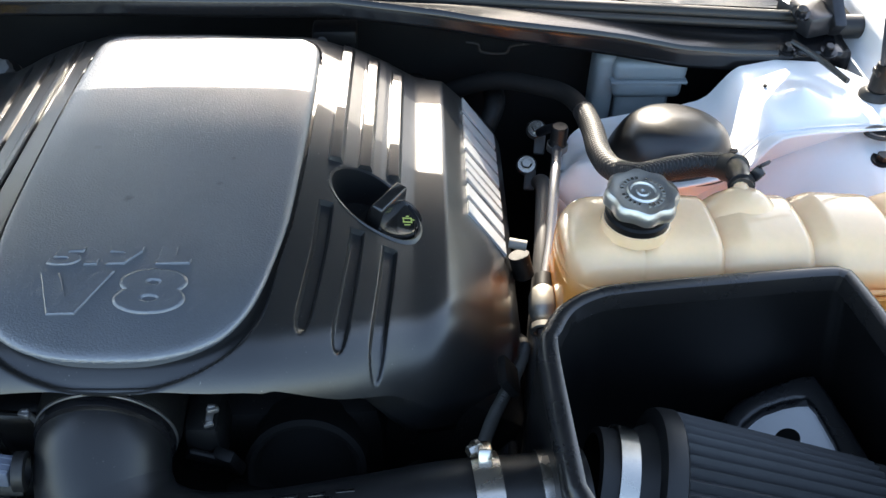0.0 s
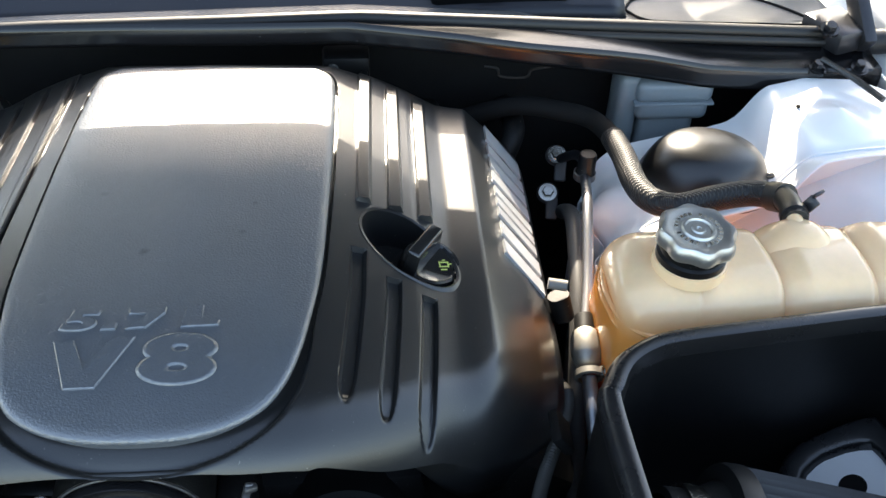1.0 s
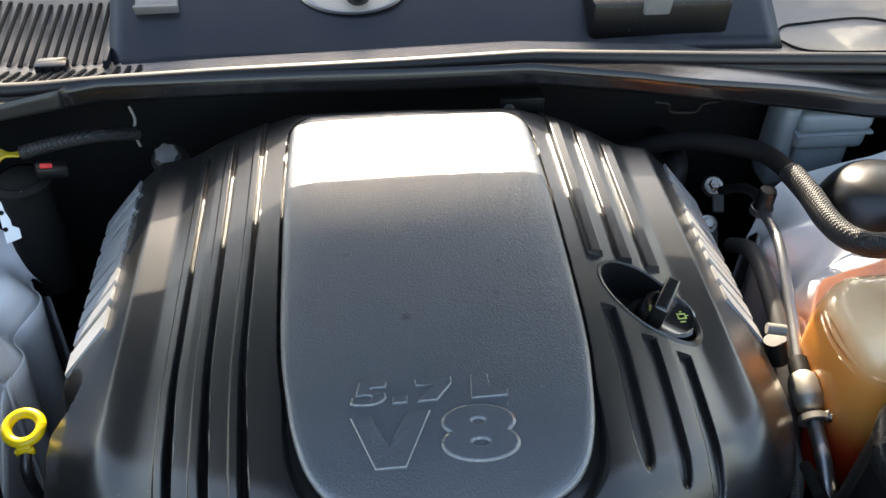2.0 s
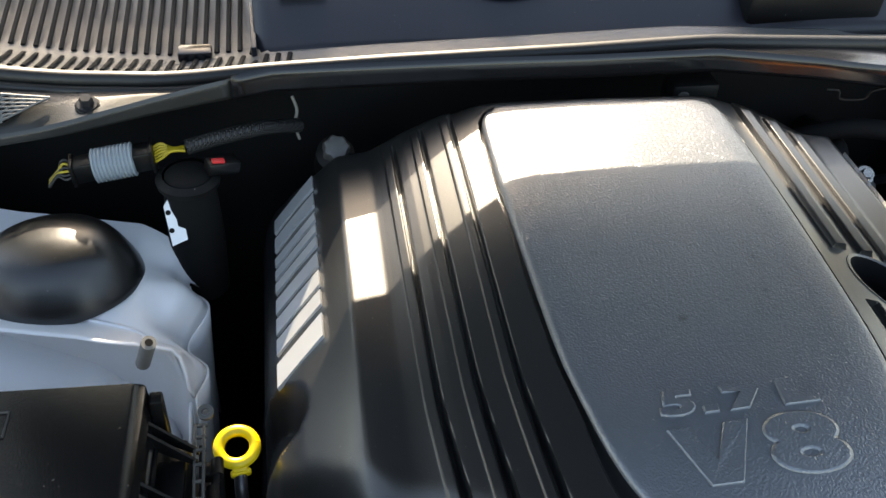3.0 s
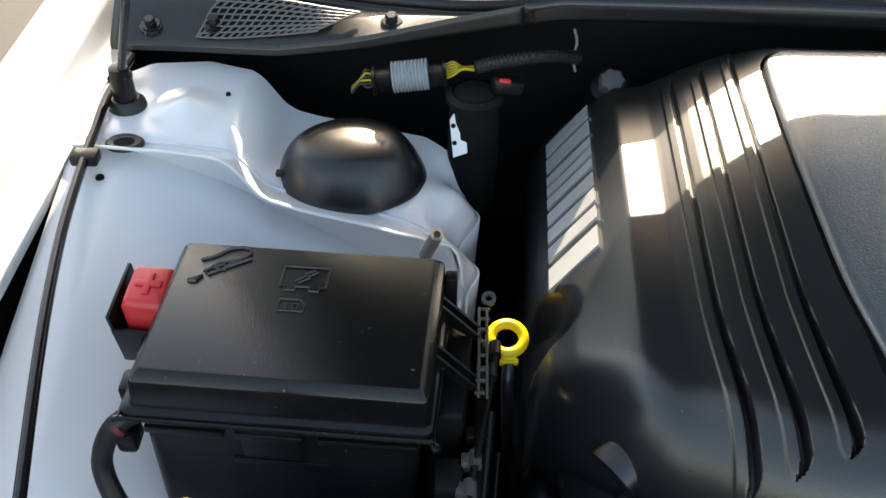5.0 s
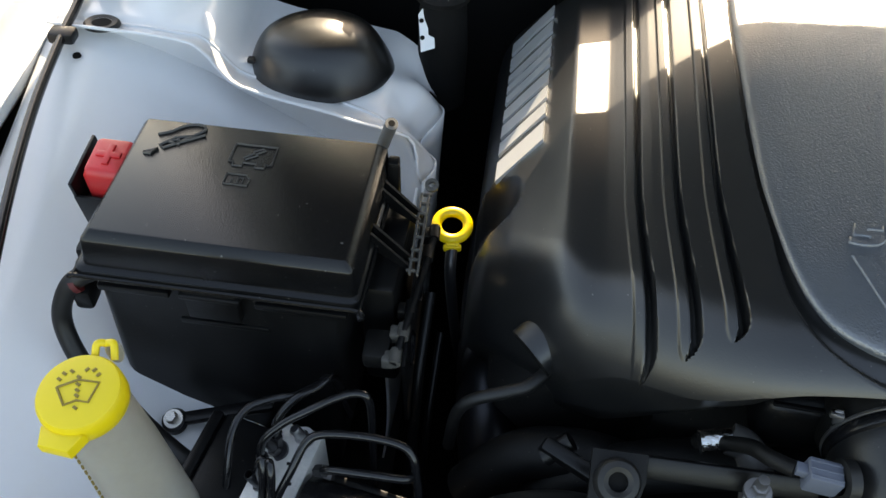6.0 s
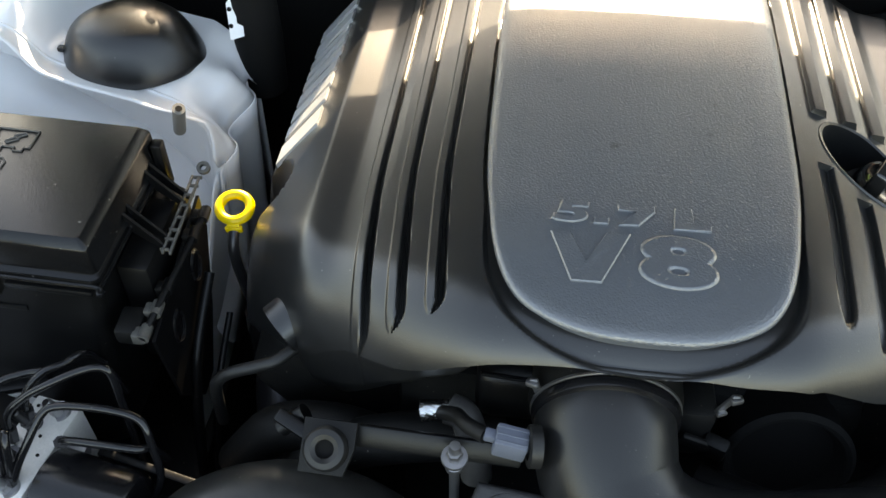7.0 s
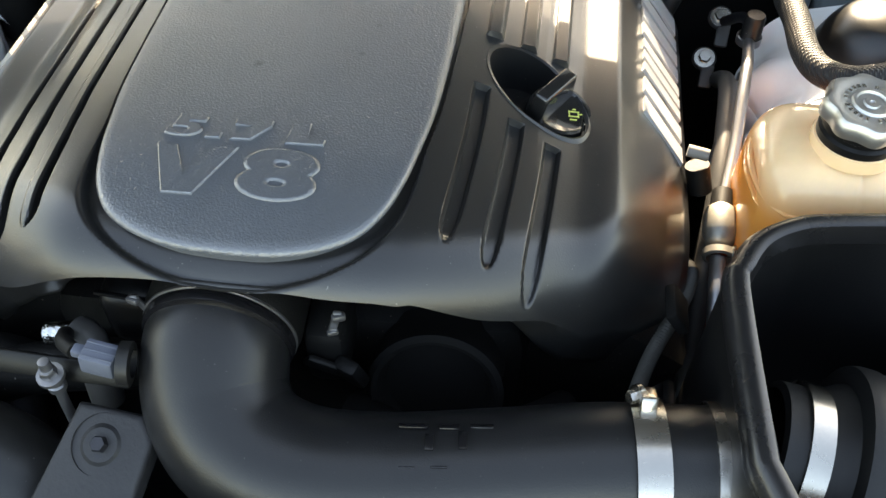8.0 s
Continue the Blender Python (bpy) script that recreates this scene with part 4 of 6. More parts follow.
    # air outlet moulded on the front flank
    bm = tube([(-0.235, 0.605, 0.818), (-0.252, 0.590, 0.812), (-0.268, 0.576, 0.806), (-0.283, 0.563, 0.798)], lambda f: 0.012 + 0.012 * math.sqrt(min(1.0, f * 2.5)), 28)
    moved(bm, off)
    part("moulded_outlet", bm, COVER, e, local=True)
    bm = lathe([(0, 0.0), (0.0225, 0.0), (0.0235, -0.003)], 28, along((-0.2835, 0.5625, 0.7976), (-0.75, -0.6, -0.35)))
    moved(bm, off)
    part("outlet_mouth", bm, MESHDARK, e, local=True)
    return e


# ---- driver's side of the bay: coolant tank, hose, lines, brake reservoir, air box ----
def tank_section(x):
    """Half depth in y and top z of the tank at x, with its pinched waists."""
    end = min(1.0, max(0.0, (x - 0.370) / 0.035))
    r = math.sqrt(max(0.0, 1 - (1 - end) ** 2))
    pinch = sum(math.exp(-((x - c) / 0.004) ** 2) for c in (0.518, 0.604, 0.69, 0.776))
    return r, pinch


def build_coolant_tank():
    e = thing("coolant_tank", (0.55, 0.68, 0.66), "translucent yellowed coolant tank with orange coolant inside", "coolant tank")
    bm = bmesh.new()
    rings = []
    xs = list(np.concatenate([0.370 + 0.035 * (1 - np.cos(np.linspace(0.15, math.pi / 2, 9))), np.linspace(0.408, 0.83, 180)]))
    for x in xs:
        r, pinch = tank_section(x)
        u = (x - 0.518) / 0.086 % 1.0            # each bulge climbs to a crest and then falls away gently
        lobe = -0.004 + 0.0085 * step(0.0, 0.30, u) - 0.0045 * max(0.0, (u - 0.30) / 0.70) if x > 0.44 else 0.0015
        hy = 0.066 * (0.55 + 0.45 * r) - 0.004 * pinch
        zt = 0.893 - 0.028 * (1 - r) - 0.003 * pinch + lobe
        ring = []
        for i in range(40):
            a = 2 * math.pi * i / 40
            cy, cz = math.cos(a), math.sin(a)
            y = 0.695 + hy * math.copysign(abs(cy) ** 0.45, cy)
            h = zt - 0.775
            z = 0.775 + (h if cz > 0 else 0.12) * math.copysign(abs(cz) ** 0.5, cz)
            if cz > 0:
                z -= 0.020 * max(0, (0.68 - y) / 0.055) ** 2 * 0.8
                z -= 0.08 * max(0.0, y - 0.695)
            ring.append(bm.verts.new((x, y, z)))
        rings.append(ring)
    for a, b in zip(rings, rings[1:]):
        for i in range(40):
            bm.faces.new((a[i], a[(i + 1) % 40], b[(i + 1) % 40], b[i]))
    bm.faces.new(rings[0])
    bm.faces.new(rings[-1][::-1])
    part("body", bm, TANK, e, smooth=60)
    for dz, off in ((0.0, 0.0), (-0.008, 0.001)):
        seam = [(0.83, 0.629 - off, 0.852), (0.46, 0.629 - off, 0.852), (0.405, 0.633 - off, 0.853), (0.378 - off, 0.650, 0.855), (0.3685 - off, 0.68, 0.857), (0.3695 - off, 0.71, 0.858), (0.38 - off, 0.738, 0.858), (0.41, 0.758 + off, 0.857), (0.5, 0.761 + off, 0.856)]
        part("mould_seam", tube([(x, y, z + dz) for x, y, z in seam], 0.0028, 8, 8), TANK, e)
    part("outlet_hump", lathe([(0, 0.020), (0.012, 0.019), (0.020, 0.015), (0.028, 0.007), (0.036, -0.001), (0.041, -0.008)], 32, Matrix.Translation((0.552, 0.716, 0.886)) @ Matrix.Diagonal((1.05, 0.9, 1, 1))), TANK, e)
    part("outlet_nipple", tube([(0.552, 0.716, 0.895), (0.552, 0.735, 0.900)], 0.0085), TANK, e)
    part("filler_neck", lathe([(0.031, 0.008), (0.031, 0.016), (0.0285, 0.018), (0.0285, 0.021), (0.031, 0.023), (0.031, 0.03)], 36, pose(0.436, 0.684, 0.893)), PLASTIC, e, "black filler neck ring")
    part("neck_boss", lathe([(0.030, 0.010), (0.0325, 0.009), (0.0332, 0.004), (0.0335, -0.002)], 36, pose(0.436, 0.684, 0.893)), TANK, e)
    cap_m = pose(0.436, 0.684, 0.920, 3, 2, 0)
    bm = bmesh.new()
    n = 96
    prof = [(0.80, 0.0), (1.0, 0.001), (1.03, 0.006), (1.01, 0.012), (0.93, 0.0155), (0.80, 0.0155), (0.72, 0.0145), (0.46, 0.0145), (0.42, 0.0165), (0.36, 0.0165), (0.33, 0.0145), (0.2, 0.0145), (0.17, 0.016), (0.06, 0.016), (0.0, 0.0135)]
    rings = []
    for r, z in prof:
        ring = []
        for i in range(n):
            a = 2 * math.pi * i / n
            k = 0.0335 * r * (1 + (0.05 * math.cos(8 * a) if r > 0.85 else 0))
            ring.append(bm.verts.new((k * math.cos(a), k * math.sin(a), z)))
        rings.append(ring)
    for a, b in zip(rings, rings[1:]):
        for i in range(n):
            bm.faces.new((a[i], a[(i + 1) % n], b[(i + 1) % n], b[i]))
    bmesh.ops.remove_doubles(bm, verts=bm.verts, dist=1e-6)
    cap = part("pressure_cap", moved(bm, cap_m), CAPMETAL, e, "worn silver pressure cap with scalloped rim", smooth=35)
    for i in range(26):
        a = 2 * math.pi * i / 26
        if i in (6, 13, 19):
            continue
        m = cap_m @ pose(0.0192 * math.cos(a), 0.0192 * math.sin(a), 0.0148, 0, 0, math.degrees(a) + 90)
        part("embossed_bar", moved(cbox((0.0026, 0.0036, 0.0008), 0.0), m), STEEL, cap, smooth=0)
    return e


def build_braided_hose():
    e = thing("coolant_hose", (0.50, 0.81, 0.84), "black coolant hose in a braided sleeve running to the tank", "hose")
    path = [(0.25, 1.075, 0.79), (0.335, 1.045, 0.835), (0.395, 1.014, 0.845), (0.424, 0.993, 0.846), (0.438, 0.955, 0.847), (0.441, 0.911, 0.849), (0.440, 0.862, 0.851), (0.448, 0.826, 0.855), (0.470, 0.806, 0.862), (0.51, 0.812, 0.866), (0.545, 0.810, 0.872), (0.566, 0.793, 0.880)]
    # Wrapped end gets a near-black colour in place of the cowl's shadow.
    part("wrapped_hose", tube(path[:5], 0.0115, 18, 10), MESHDARK, e, "tape wrapped hose end coloured near-black for cowl shadow")
    part("sleeve", tube(path[4:], 0.0135, 18, 10), BRAID, e)
    part("collar", tube([(0.562, 0.798, 0.877), (0.567, 0.782, 0.886)], 0.0155, 18), RUBBER, e)
    part("hose_end", tube([(0.565, 0.790, 0.884), (0.561, 0.762, 0.894), (0.553, 0.730, 0.900)], 0.0115, 16), RUBBER, e)
    part("spring_clamp", merge(tube([(0.556, 0.744, 0.898), (0.5545, 0.737, 0.899)], 0.0135, 18), moved(cbox((0.004, 0.012, 0.014), 0.001), pose(0.571, 0.745, 0.908, 20, 20, 30)), moved(cbox((0.014, 0.003, 0.006), 0.001), pose(0.577, 0.748, 0.917, 20, 0, 30))), DARKMETAL, e)
    f = thing("coolant_pipe_nipple", (0.478, 0.735, 0.88), "short black hose nipple behind the filler cap", "hose")
    part("nipple", tube([(0.462, 0.722, 0.885), (0.482, 0.738, 0.885), (0.488, 0.765, 0.872)], 0.0115, 14), RUBBER, f)


def build_ac_lines():
    e = thing("refrigerant_line", (0.38, 0.82, 0.78), "thin grey aluminium refrigerant line with a service fitting", "pipe")
    part("line", tube([(0.408, 0.945, 0.80), (0.404, 0.92, 0.812), (0.392, 0.86, 0.822), (0.378, 0.78, 0.80), (0.368, 0.735, 0.79), (0.362, 0.712, 0.786)], 0.0058, 12), GREYMETAL, e)
    part("black_sleeve", tube([(0.364, 0.726, 0.789), (0.361, 0.708, 0.786)], 0.010, 14), RUBBER, e)
    part("service_fitting", lathe([(0.006, 0.0), (0.013, 0.006), (0.0155, 0.014), (0.0155, 0.03), (0.012, 0.040), (0.006, 0.044)], 24, along((0.3615, 0.712, 0.788), (-0.004, -0.045, -0.012))), CASTING, e, "worn pale fitting")
    part("clamp", lathe([(0.011, -0.003), (0.0145, -0.002), (0.0145, 0.004), (0.011, 0.005)], 20, along((0.3575, 0.664, 0.775), (-0.004, -0.045, -0.012))), CASTING, e)
    part("screw", hexbolt((0.371, 0.660, 0.782), (0.6, -0.3, 0.6), 0.004, 0.008), STEEL, e)
    part("lower_line", tube([(0.357, 0.66, 0.774), (0.354, 0.62, 0.76), (0.358, 0.58, 0.71), (0.372, 0.55, 0.60)], 0.0075, 12), GREYMETAL, e)
    part("service_cap", lathe([(0, 0.026), (0.009, 0.025), (0.0105, 0.021), (0.0105, 0.002), (0.012, 0.0)], 16, pose(0.408, 0.938, 0.812)), PLASTIC, e, "black service port cap")
    part("fitting_collar", lathe([(0.009, 0), (0.013, 0.002), (0.013, 0.010), (0.009, 0.012)], 18, pose(0.408, 0.940, 0.80)), GREYMETAL, e)
    d = thing("suction_pipe", (0.365, 0.80, 0.72), "dark grey suction pipe beside the engine", "pipe")
    part("pipe", tube([(0.393, 0.955, 0.74), (0.388, 0.90, 0.778), (0.378, 0.83, 0.785), (0.366, 0.75, 0.77), (0.355, 0.68, 0.73), (0.35, 0.60, 0.62)], 0.0095, 14), DARKGREY, d)
    for i, p in enumerate(((0.402, 1.053, 0.754), (0.386, 1.012, 0.725))):
        b = thing("line_bracket", p, "small metal bracket with a bolted eye", "bracket", "line brackets")
        m = pose(*p, 35, 0, -10)
        part("eye", lathe([(0.005, -0.004), (0.012, -0.004), (0.014, -0.0015), (0.014, 0.0015), (0.012, 0.004), (0.005, 0.004)], 20, m), DARKGREY, b)
        part("tail", moved(cbox((0.015, 0.030, 0.007), 0.003), m @ pose(0.006, -0.020, 0)), DARKGREY, b)
        part("bolt", hexbolt(m @ Vector((0, 0, 0.003)), m.to_3x3() @ Vector((0, 0, 1)), 0.0075, 0.008), STEEL, b)
    t = thing("heater_line", (0.40, 0.93, 0.81), "short black line between the pipe fittings", "pipe")
    part("line", tube([(0.402, 1.03, 0.765), (0.410, 1.00, 0.792), (0.412, 0.97, 0.806), (0.408, 0.945, 0.81)], 0.006, 10), DARKMETAL, t)
    s = thing("cover_stud", (0.335, 0.733, 0.83), "pale metal cover stud in its rubber mount", "stud")
    part("pin", tube([(0.325, 0.735, 0.829), (0.343, 0.731, 0.828)], 0.0055, 14), GREYPOST, s)
    part("mount", tube([(0.336, 0.732, 0.815), (0.343, 0.726, 0.79)], 0.011, 14), DIRTYSHADE, s)
    h = thing("braided_hose", (0.31, 0.58, 0.75), "dark ribbed convoluted hose beside the engine", "hose")
    pts = [(0.270, 0.48, 0.77), (0.284, 0.527, 0.765), (0.299, 0.565, 0.765), (0.326, 0.62, 0.76), (0.340, 0.665, 0.745), (0.345, 0.72, 0.70)]
    part("hose", tube(pts, 0.0050, 12, 8), HOSE, h)
    path = smooth_path(pts, 18)
    # Lighter rib colour stands in for highlights along the dark hose.
    for i in range(2, len(path) - 2):
        d0 = (path[i + 1] - path[i - 1]).normalized()
        part("rib", lathe([(0.0048, -0.0013), (0.0066, 0), (0.0048, 0.0013)], 14, along(path[i], d0)), WORNGLINT, h)
    k = thing("wiring_loom", (0.33, 0.5, 0.72), "thin wrapped wiring loom dropping beside the air box", "wiring")
    part("loom", tube([(0.318, 0.56, 0.72), (0.313, 0.51, 0.74), (0.312, 0.47, 0.75), (0.31, 0.42, 0.70)], 0.005, 10), BRAID, k)


def build_brake_reservoir():
    e = thing("brake_reservoir", (0.555, 1.10, 0.72), "translucent brake fluid reservoir coloured darker for cowl shade", "reservoir")
    part("lower_body", rbox(0.506, 0.578, 1.06, 1.12, 0.70, 0.806, 0.010, 3), RESV, e)
    part("middle_body", rbox(0.497, 0.590, 1.052, 1.122, 0.802, 0.829, 0.009, 3), RESV, e)
    part("upper_body", rbox(0.494, 0.592, 1.05, 1.122, 0.8285, 0.858, 0.009, 3), RESV, e)
    part("seam", rbox(0.492, 0.594, 1.048, 1.125, 0.8265, 0.8305, 0.0015), RESV, e)
    part("side_lobe", rbox(0.474, 0.502, 1.06, 1.11, 0.74, 0.862, 0.010, 3), RESV, e)


AIRBOX = [(0.328, 0.40), (0.327, 0.535), (0.335, 0.562), (0.352, 0.588), (0.378, 0.605), (0.41, 0.613), (0.50, 0.622), (0.60, 0.631), (0.622, 0.628), (0.632, 0.612), (0.645, 0.52), (0.66, 0.36), (0.66, 0.24), (0.36, 0.24), (0.349, 0.33)]


def build_air_box():
    e = thing("air_box", (0.49, 0.43, 0.62), "open black plastic air filter box with a thick rounded rim", "air box")
    zt, zb = 0.883, 0.62
    pts = [Vector((x, y, 0)) for x, y in AIRBOX]
    loop = [(p.x, p.y) for p in smooth_path(pts + [pts[0]], 6)][:-1]
    c = Vector((0.49, 0.43, 0))
    bm = bmesh.new()
    n = len(loop)
    rings = []
    for k, z in ((1.0, zb), (1.0, zt - 0.004), (0.962, zt - 0.004), (0.955, zb + 0.006)):
        rings.append([bm.verts.new((c.x + (x - c.x) * k + (0.20 * (zt - z)) * step(0.5, 0.62, x) + (-0.02 if k == 1.0 else 0.06) * (zt - z) * step(0.47, 0.36, x), c.y + (y - c.y) * k, z)) for x, y in loop])
    for a, b in zip(rings, rings[1:]):
        for i in range(n):
            bm.faces.new((a[i], a[(i + 1) % n], b[(i + 1) % n], b[i]))
    bm.faces.new(rings[-1])
    part("box", bm, BOXPLASTIC, e, smooth=40)
    bm = bmesh.new()
    rings = []
    for off, z in ((-0.002, -0.016), (-0.003, -0.004), (0.002, 0.004), (0.008, 0.006), (0.014, 0.003), (0.016, -0.006), (0.016, -0.014)):
        ring = []
        for i in range(n):
            p, q = Vector(loop[i - 1]), Vector(loop[(i + 1) % n])
            t = (q - p).normalized()
            nrm = Vector((t.y, -t.x))
            if nrm.dot(Vector((c.x, c.y)) - Vector(loop[i])) < 0:
                nrm = -nrm
            w = Vector(loop[i]) + nrm * off
            ring.append(bm.verts.new((w.x, w.y, zt + z)))
        rings.append(ring)
    for a, b in zip(rings, rings[1:]):
        for i in range(n):
            bm.faces.new((a[i], a[(i + 1) % n], b[(i + 1) % n], b[i]))
    part("rim", bm, RIMPLASTIC, e, smooth=50)
    # duct mouth in the lower corner, with the white panel behind it
    mouth = pose(0.60, 0.565, 0.736, 0, -29.4, 0)
    white = [(-0.075, -0.02), (-0.0485, 0.013), (-0.037, 0.019), (-0.028, 0.0215), (-0.008, 0.0218), (0.005, 0.0195), (0.015, 0.0155), (0.0185, 0.004), (0.0215, -0.035), (0.023, -0.07), (-0.075, -0.07)]
    outer = [(-0.105, -0.02), (-0.063, 0.033), (-0.045, 0.042), (-0.027, 0.0455), (0.004, 0.0465), (0.022, 0.0455), (0.032, 0.042), (0.037, 0.02), (0.0445, -0.05), (0.046, -0.08), (-0.105, -0.08)]
    part("duct_panel", moved(prism(white, -0.004, 0.0, 0.001), mouth), PAINT, e, "white panel behind the duct mouth")
    bm = bmesh.new()
    rows = [[bm.verts.new((a[0] + (b[0] - a[0]) * k, a[1] + (b[1] - a[1]) * k, z)) for a, b in zip(white, outer)] for k, z in ((-0.02, -0.002), (0.05, 0.009), (0.2, 0.0115), (0.8, 0.0115), (0.95, 0.009), (1.0, -0.004), (1.0, -0.03))]
    for a, b in zip(rows, rows[1:]):
        for i in range(len(a)):
            bm.faces.new((a[i], a[(i + 1) % len(a)], b[(i + 1) % len(a)], b[i]))
    part("duct_frame", moved(bm, mouth), RIMPLASTIC, e, smooth=50)
    part("duct_hole", moved(lathe([(0, 0.001), (0.0118, 0.0009), (0.0125, 0.0)], 24), mouth @ pose(-0.0155, -0.0125, 0)), MESHDARK, e)
    return e


def build_air_filter():
    e = thing("air_filter", (0.50, 0.47, 0.66), "black pleated conical air filter clamped to the intake", "air filter")
    a, b = Vector((0.416, 0.464, 0.769)), Vector((0.62, 0.430, 0.742))
    m = along(a, b - a)
    n = 88
    bm = bmesh.new()
    rings = []
    for z, r, amp in ((0.0, 0.066, 0), (0.004, 0.076, 0.0), (0.014, 0.078, 0.0), (0.016, 0.075, 0.0045), (0.10, 0.071, 0.0045), (0.19, 0.066, 0.0045), (0.192, 0.068, 0), (0.204, 0.068, 0), (0.207, 0.05, 0)):
        rings.append([bm.verts.new(((r + amp * (1 if i % 2 else -1)) * math.cos(2 * math.pi * i / n), (r + amp * (1 if i % 2 else -1)) * math.sin(2 * math.pi * i / n), z)) for i in range(n)])
    for p, q in zip(rings, rings[1:]):
        for i in range(n):
            bm.faces.new((p[i], p[(i + 1) % n], q[(i + 1) % n], q[i]))
    bm.faces.new(rings[-1])
    bm.faces.new(rings[0][::-1])
    part("pleats", moved(bm, m), FILTER, e, smooth=20)
    part("base_ring", lathe([(0.066, -0.004), (0.079, -0.002), (0.0805, 0.004), (0.0805, 0.014), (0.077, 0.0165)], 64, m), RUBBER, e)
    part("neck", lathe([(0.048, -0.05), (0.054, -0.048), (0.056, -0.02), (0.066, -0.002)], 48, m), RUBBER, e)
    part("hose_clamp", lathe([(0.055, -0.034), (0.0585, -0.034), (0.0585, -0.018), (0.055, -0.018)], 48, m), STEEL, e, "bright steel band clamp")
    return e


# ---- front of the engine: intake tube, throttle, sensor, brackets ----
def build_intake_tube():
    e = thing("intake_tube", (0.10, 0.43, 0.74), "grained black plastic intake elbow and tube", "intake tube")
    path = [(-0.030, 0.502, 0.836), (-0.030, 0.478, 0.831), (-0.024, 0.450, 0.814), (-0.002, 0.425, 0.800), (0.04, 0.412, 0.792), (0.10, 0.414, 0.789), (0.18, 0.426, 0.789), (0.25, 0.436, 0.792), (0.31, 0.438, 0.795), (0.36, 0.44, 0.798)]
    part("tube", tube(path, lambda f: 0.0525 - 0.0055 * step(0.1, 0.6, f), 48, 12), TUBEMAT, e, smooth=60)
    part("inlet_lip", lathe([(0.049, -0.006), (0.0545, -0.004), (0.0555, 0.0), (0.0555, 0.003), (0.050, 0.005)], 48, along((-0.030, 0.489, 0.836), (0, 1, 0.05))), GLOSS, e)
    part("inlet_clamp", lathe([(0.0550, 0.004), (0.0562, 0.0045), (0.0562, 0.0065), (0.0550, 0.007)], 64, along((-0.030, 0.489, 0.836), (0, 1, 0.05))), GREYMETAL, e, "thin bright wire clamp")
    for x, d, w in ((0.279, (1, 0.06, 0.05), 0.009), (0.332, (1, 0.03, 0.05), 0.011)):
        y = float(np.interp(x, [0.25, 0.36], [0.436, 0.44]))
        z = float(np.interp(x, [0.25, 0.36], [0.792, 0.798]))
        cl = part("band_clamp", lathe([(0.0465, -w), (0.0492, -w), (0.0492, w), (0.0465, w)], 56, along((x, y, z), d)), STEEL, e, "bright steel band clamp")
        if x < 0.3:
            m = along((x, y, z), d)
            part("screw_housing", merge(moved(cbox((0.012, 0.02, 0.018), 0.003), Matrix.Translation((x - 0.004, y + 0.026, z + 0.046)) @ pose(0, 0, 0, -30, 0, 0)), moved(hexbolt((0, 0, 0), (0, 0, 1), 0.005, 0.008), Matrix.Translation((x - 0.01, y + 0.032, z + 0.046)) @ pose(0, 0, 0, 0, -80, 30))), STEEL, cl)
            part("band_overlap", lathe([(0.0495, -w * 1.25), (0.0508, -w * 1.25), (0.0508, w * 1.25), (0.0495, w * 1.25)], 56, m), STEEL, cl)
    # moulded maker's mark: plain raised bars
    for x, y, sx, sy in ((0.118, 0.432, 0.020, 0.004), (0.142, 0.434, 0.014, 0.005), (0.164, 0.437, 0.016, 0.004), (0.130, 0.420, 0.006, 0.012), (0.152, 0.424, 0.006, 0.014), (0.117, 0.402, 0.011, 0.0015), (0.138, 0.404, 0.011, 0.0015)):
        dy = y - 0.42
        z = 0.789 + math.sqrt(max(0, 0.0475 ** 2 - dy * dy))
        part("raised_bar", moved(cbox((sx, sy, 0.0022), 0.0006), pose(x, y, z, -math.degrees(math.asin(dy / 0.0475)), 0, 4)), GLOSS, e)
    t = thing("throttle_body", (-0.03, 0.53, 0.75), "dark cast throttle body behind the intake elbow", "throttle body")
    part("body", lathe([(0.03, -0.006), (0.056, -0.006), (0.058, 0.002), (0.058, 0.05), (0.053, 0.06)], 48, along((-0.030, 0.502, 0.836), (0, 1, 0.05))), DIRTYSHADE, t)
    part("motor_housing", merge(rbox(0.026, 0.058, 0.500, 0.56, 0.77, 0.832, 0.010), moved(cbox((0.034, 0.006, 0.020), 0.003), pose(0.044, 0.497, 0.800, 20, 25, 0))), DIRTYSHADE, t, "dark cast motor housing")
    part("manifold_snout", merge(rbox(-0.128, -0.068, 0.505, 0.57, 0.79, 0.852, 0.014, 3), moved(cbox((0.054, 0.004, 0.003), 0.001), pose(-0.098, 0.508, 0.850, 0, 8, 0))), PLASTIC, t, "smooth black manifold snout")
    for s, x in ((-1, -0.083), (1, 0.055)):
        part("clip", merge(moved(cbox((0.006, 0.003, 0.030), 0.001), pose(x, 0.496, 0.858, 10, s * 12, s * 10)), moved(cbox((0.010, 0.006, 0.006), 0.002), pose(x + s * 0.004, 0.493, 0.868, 0, 0, s * 20)), moved(cbox((0.008, 0.004, 0.004), 0.001), pose(x - s * 0.002, 0.494, 0.848, 0, 0, s * 20))), GREYMETAL, t)
    return e


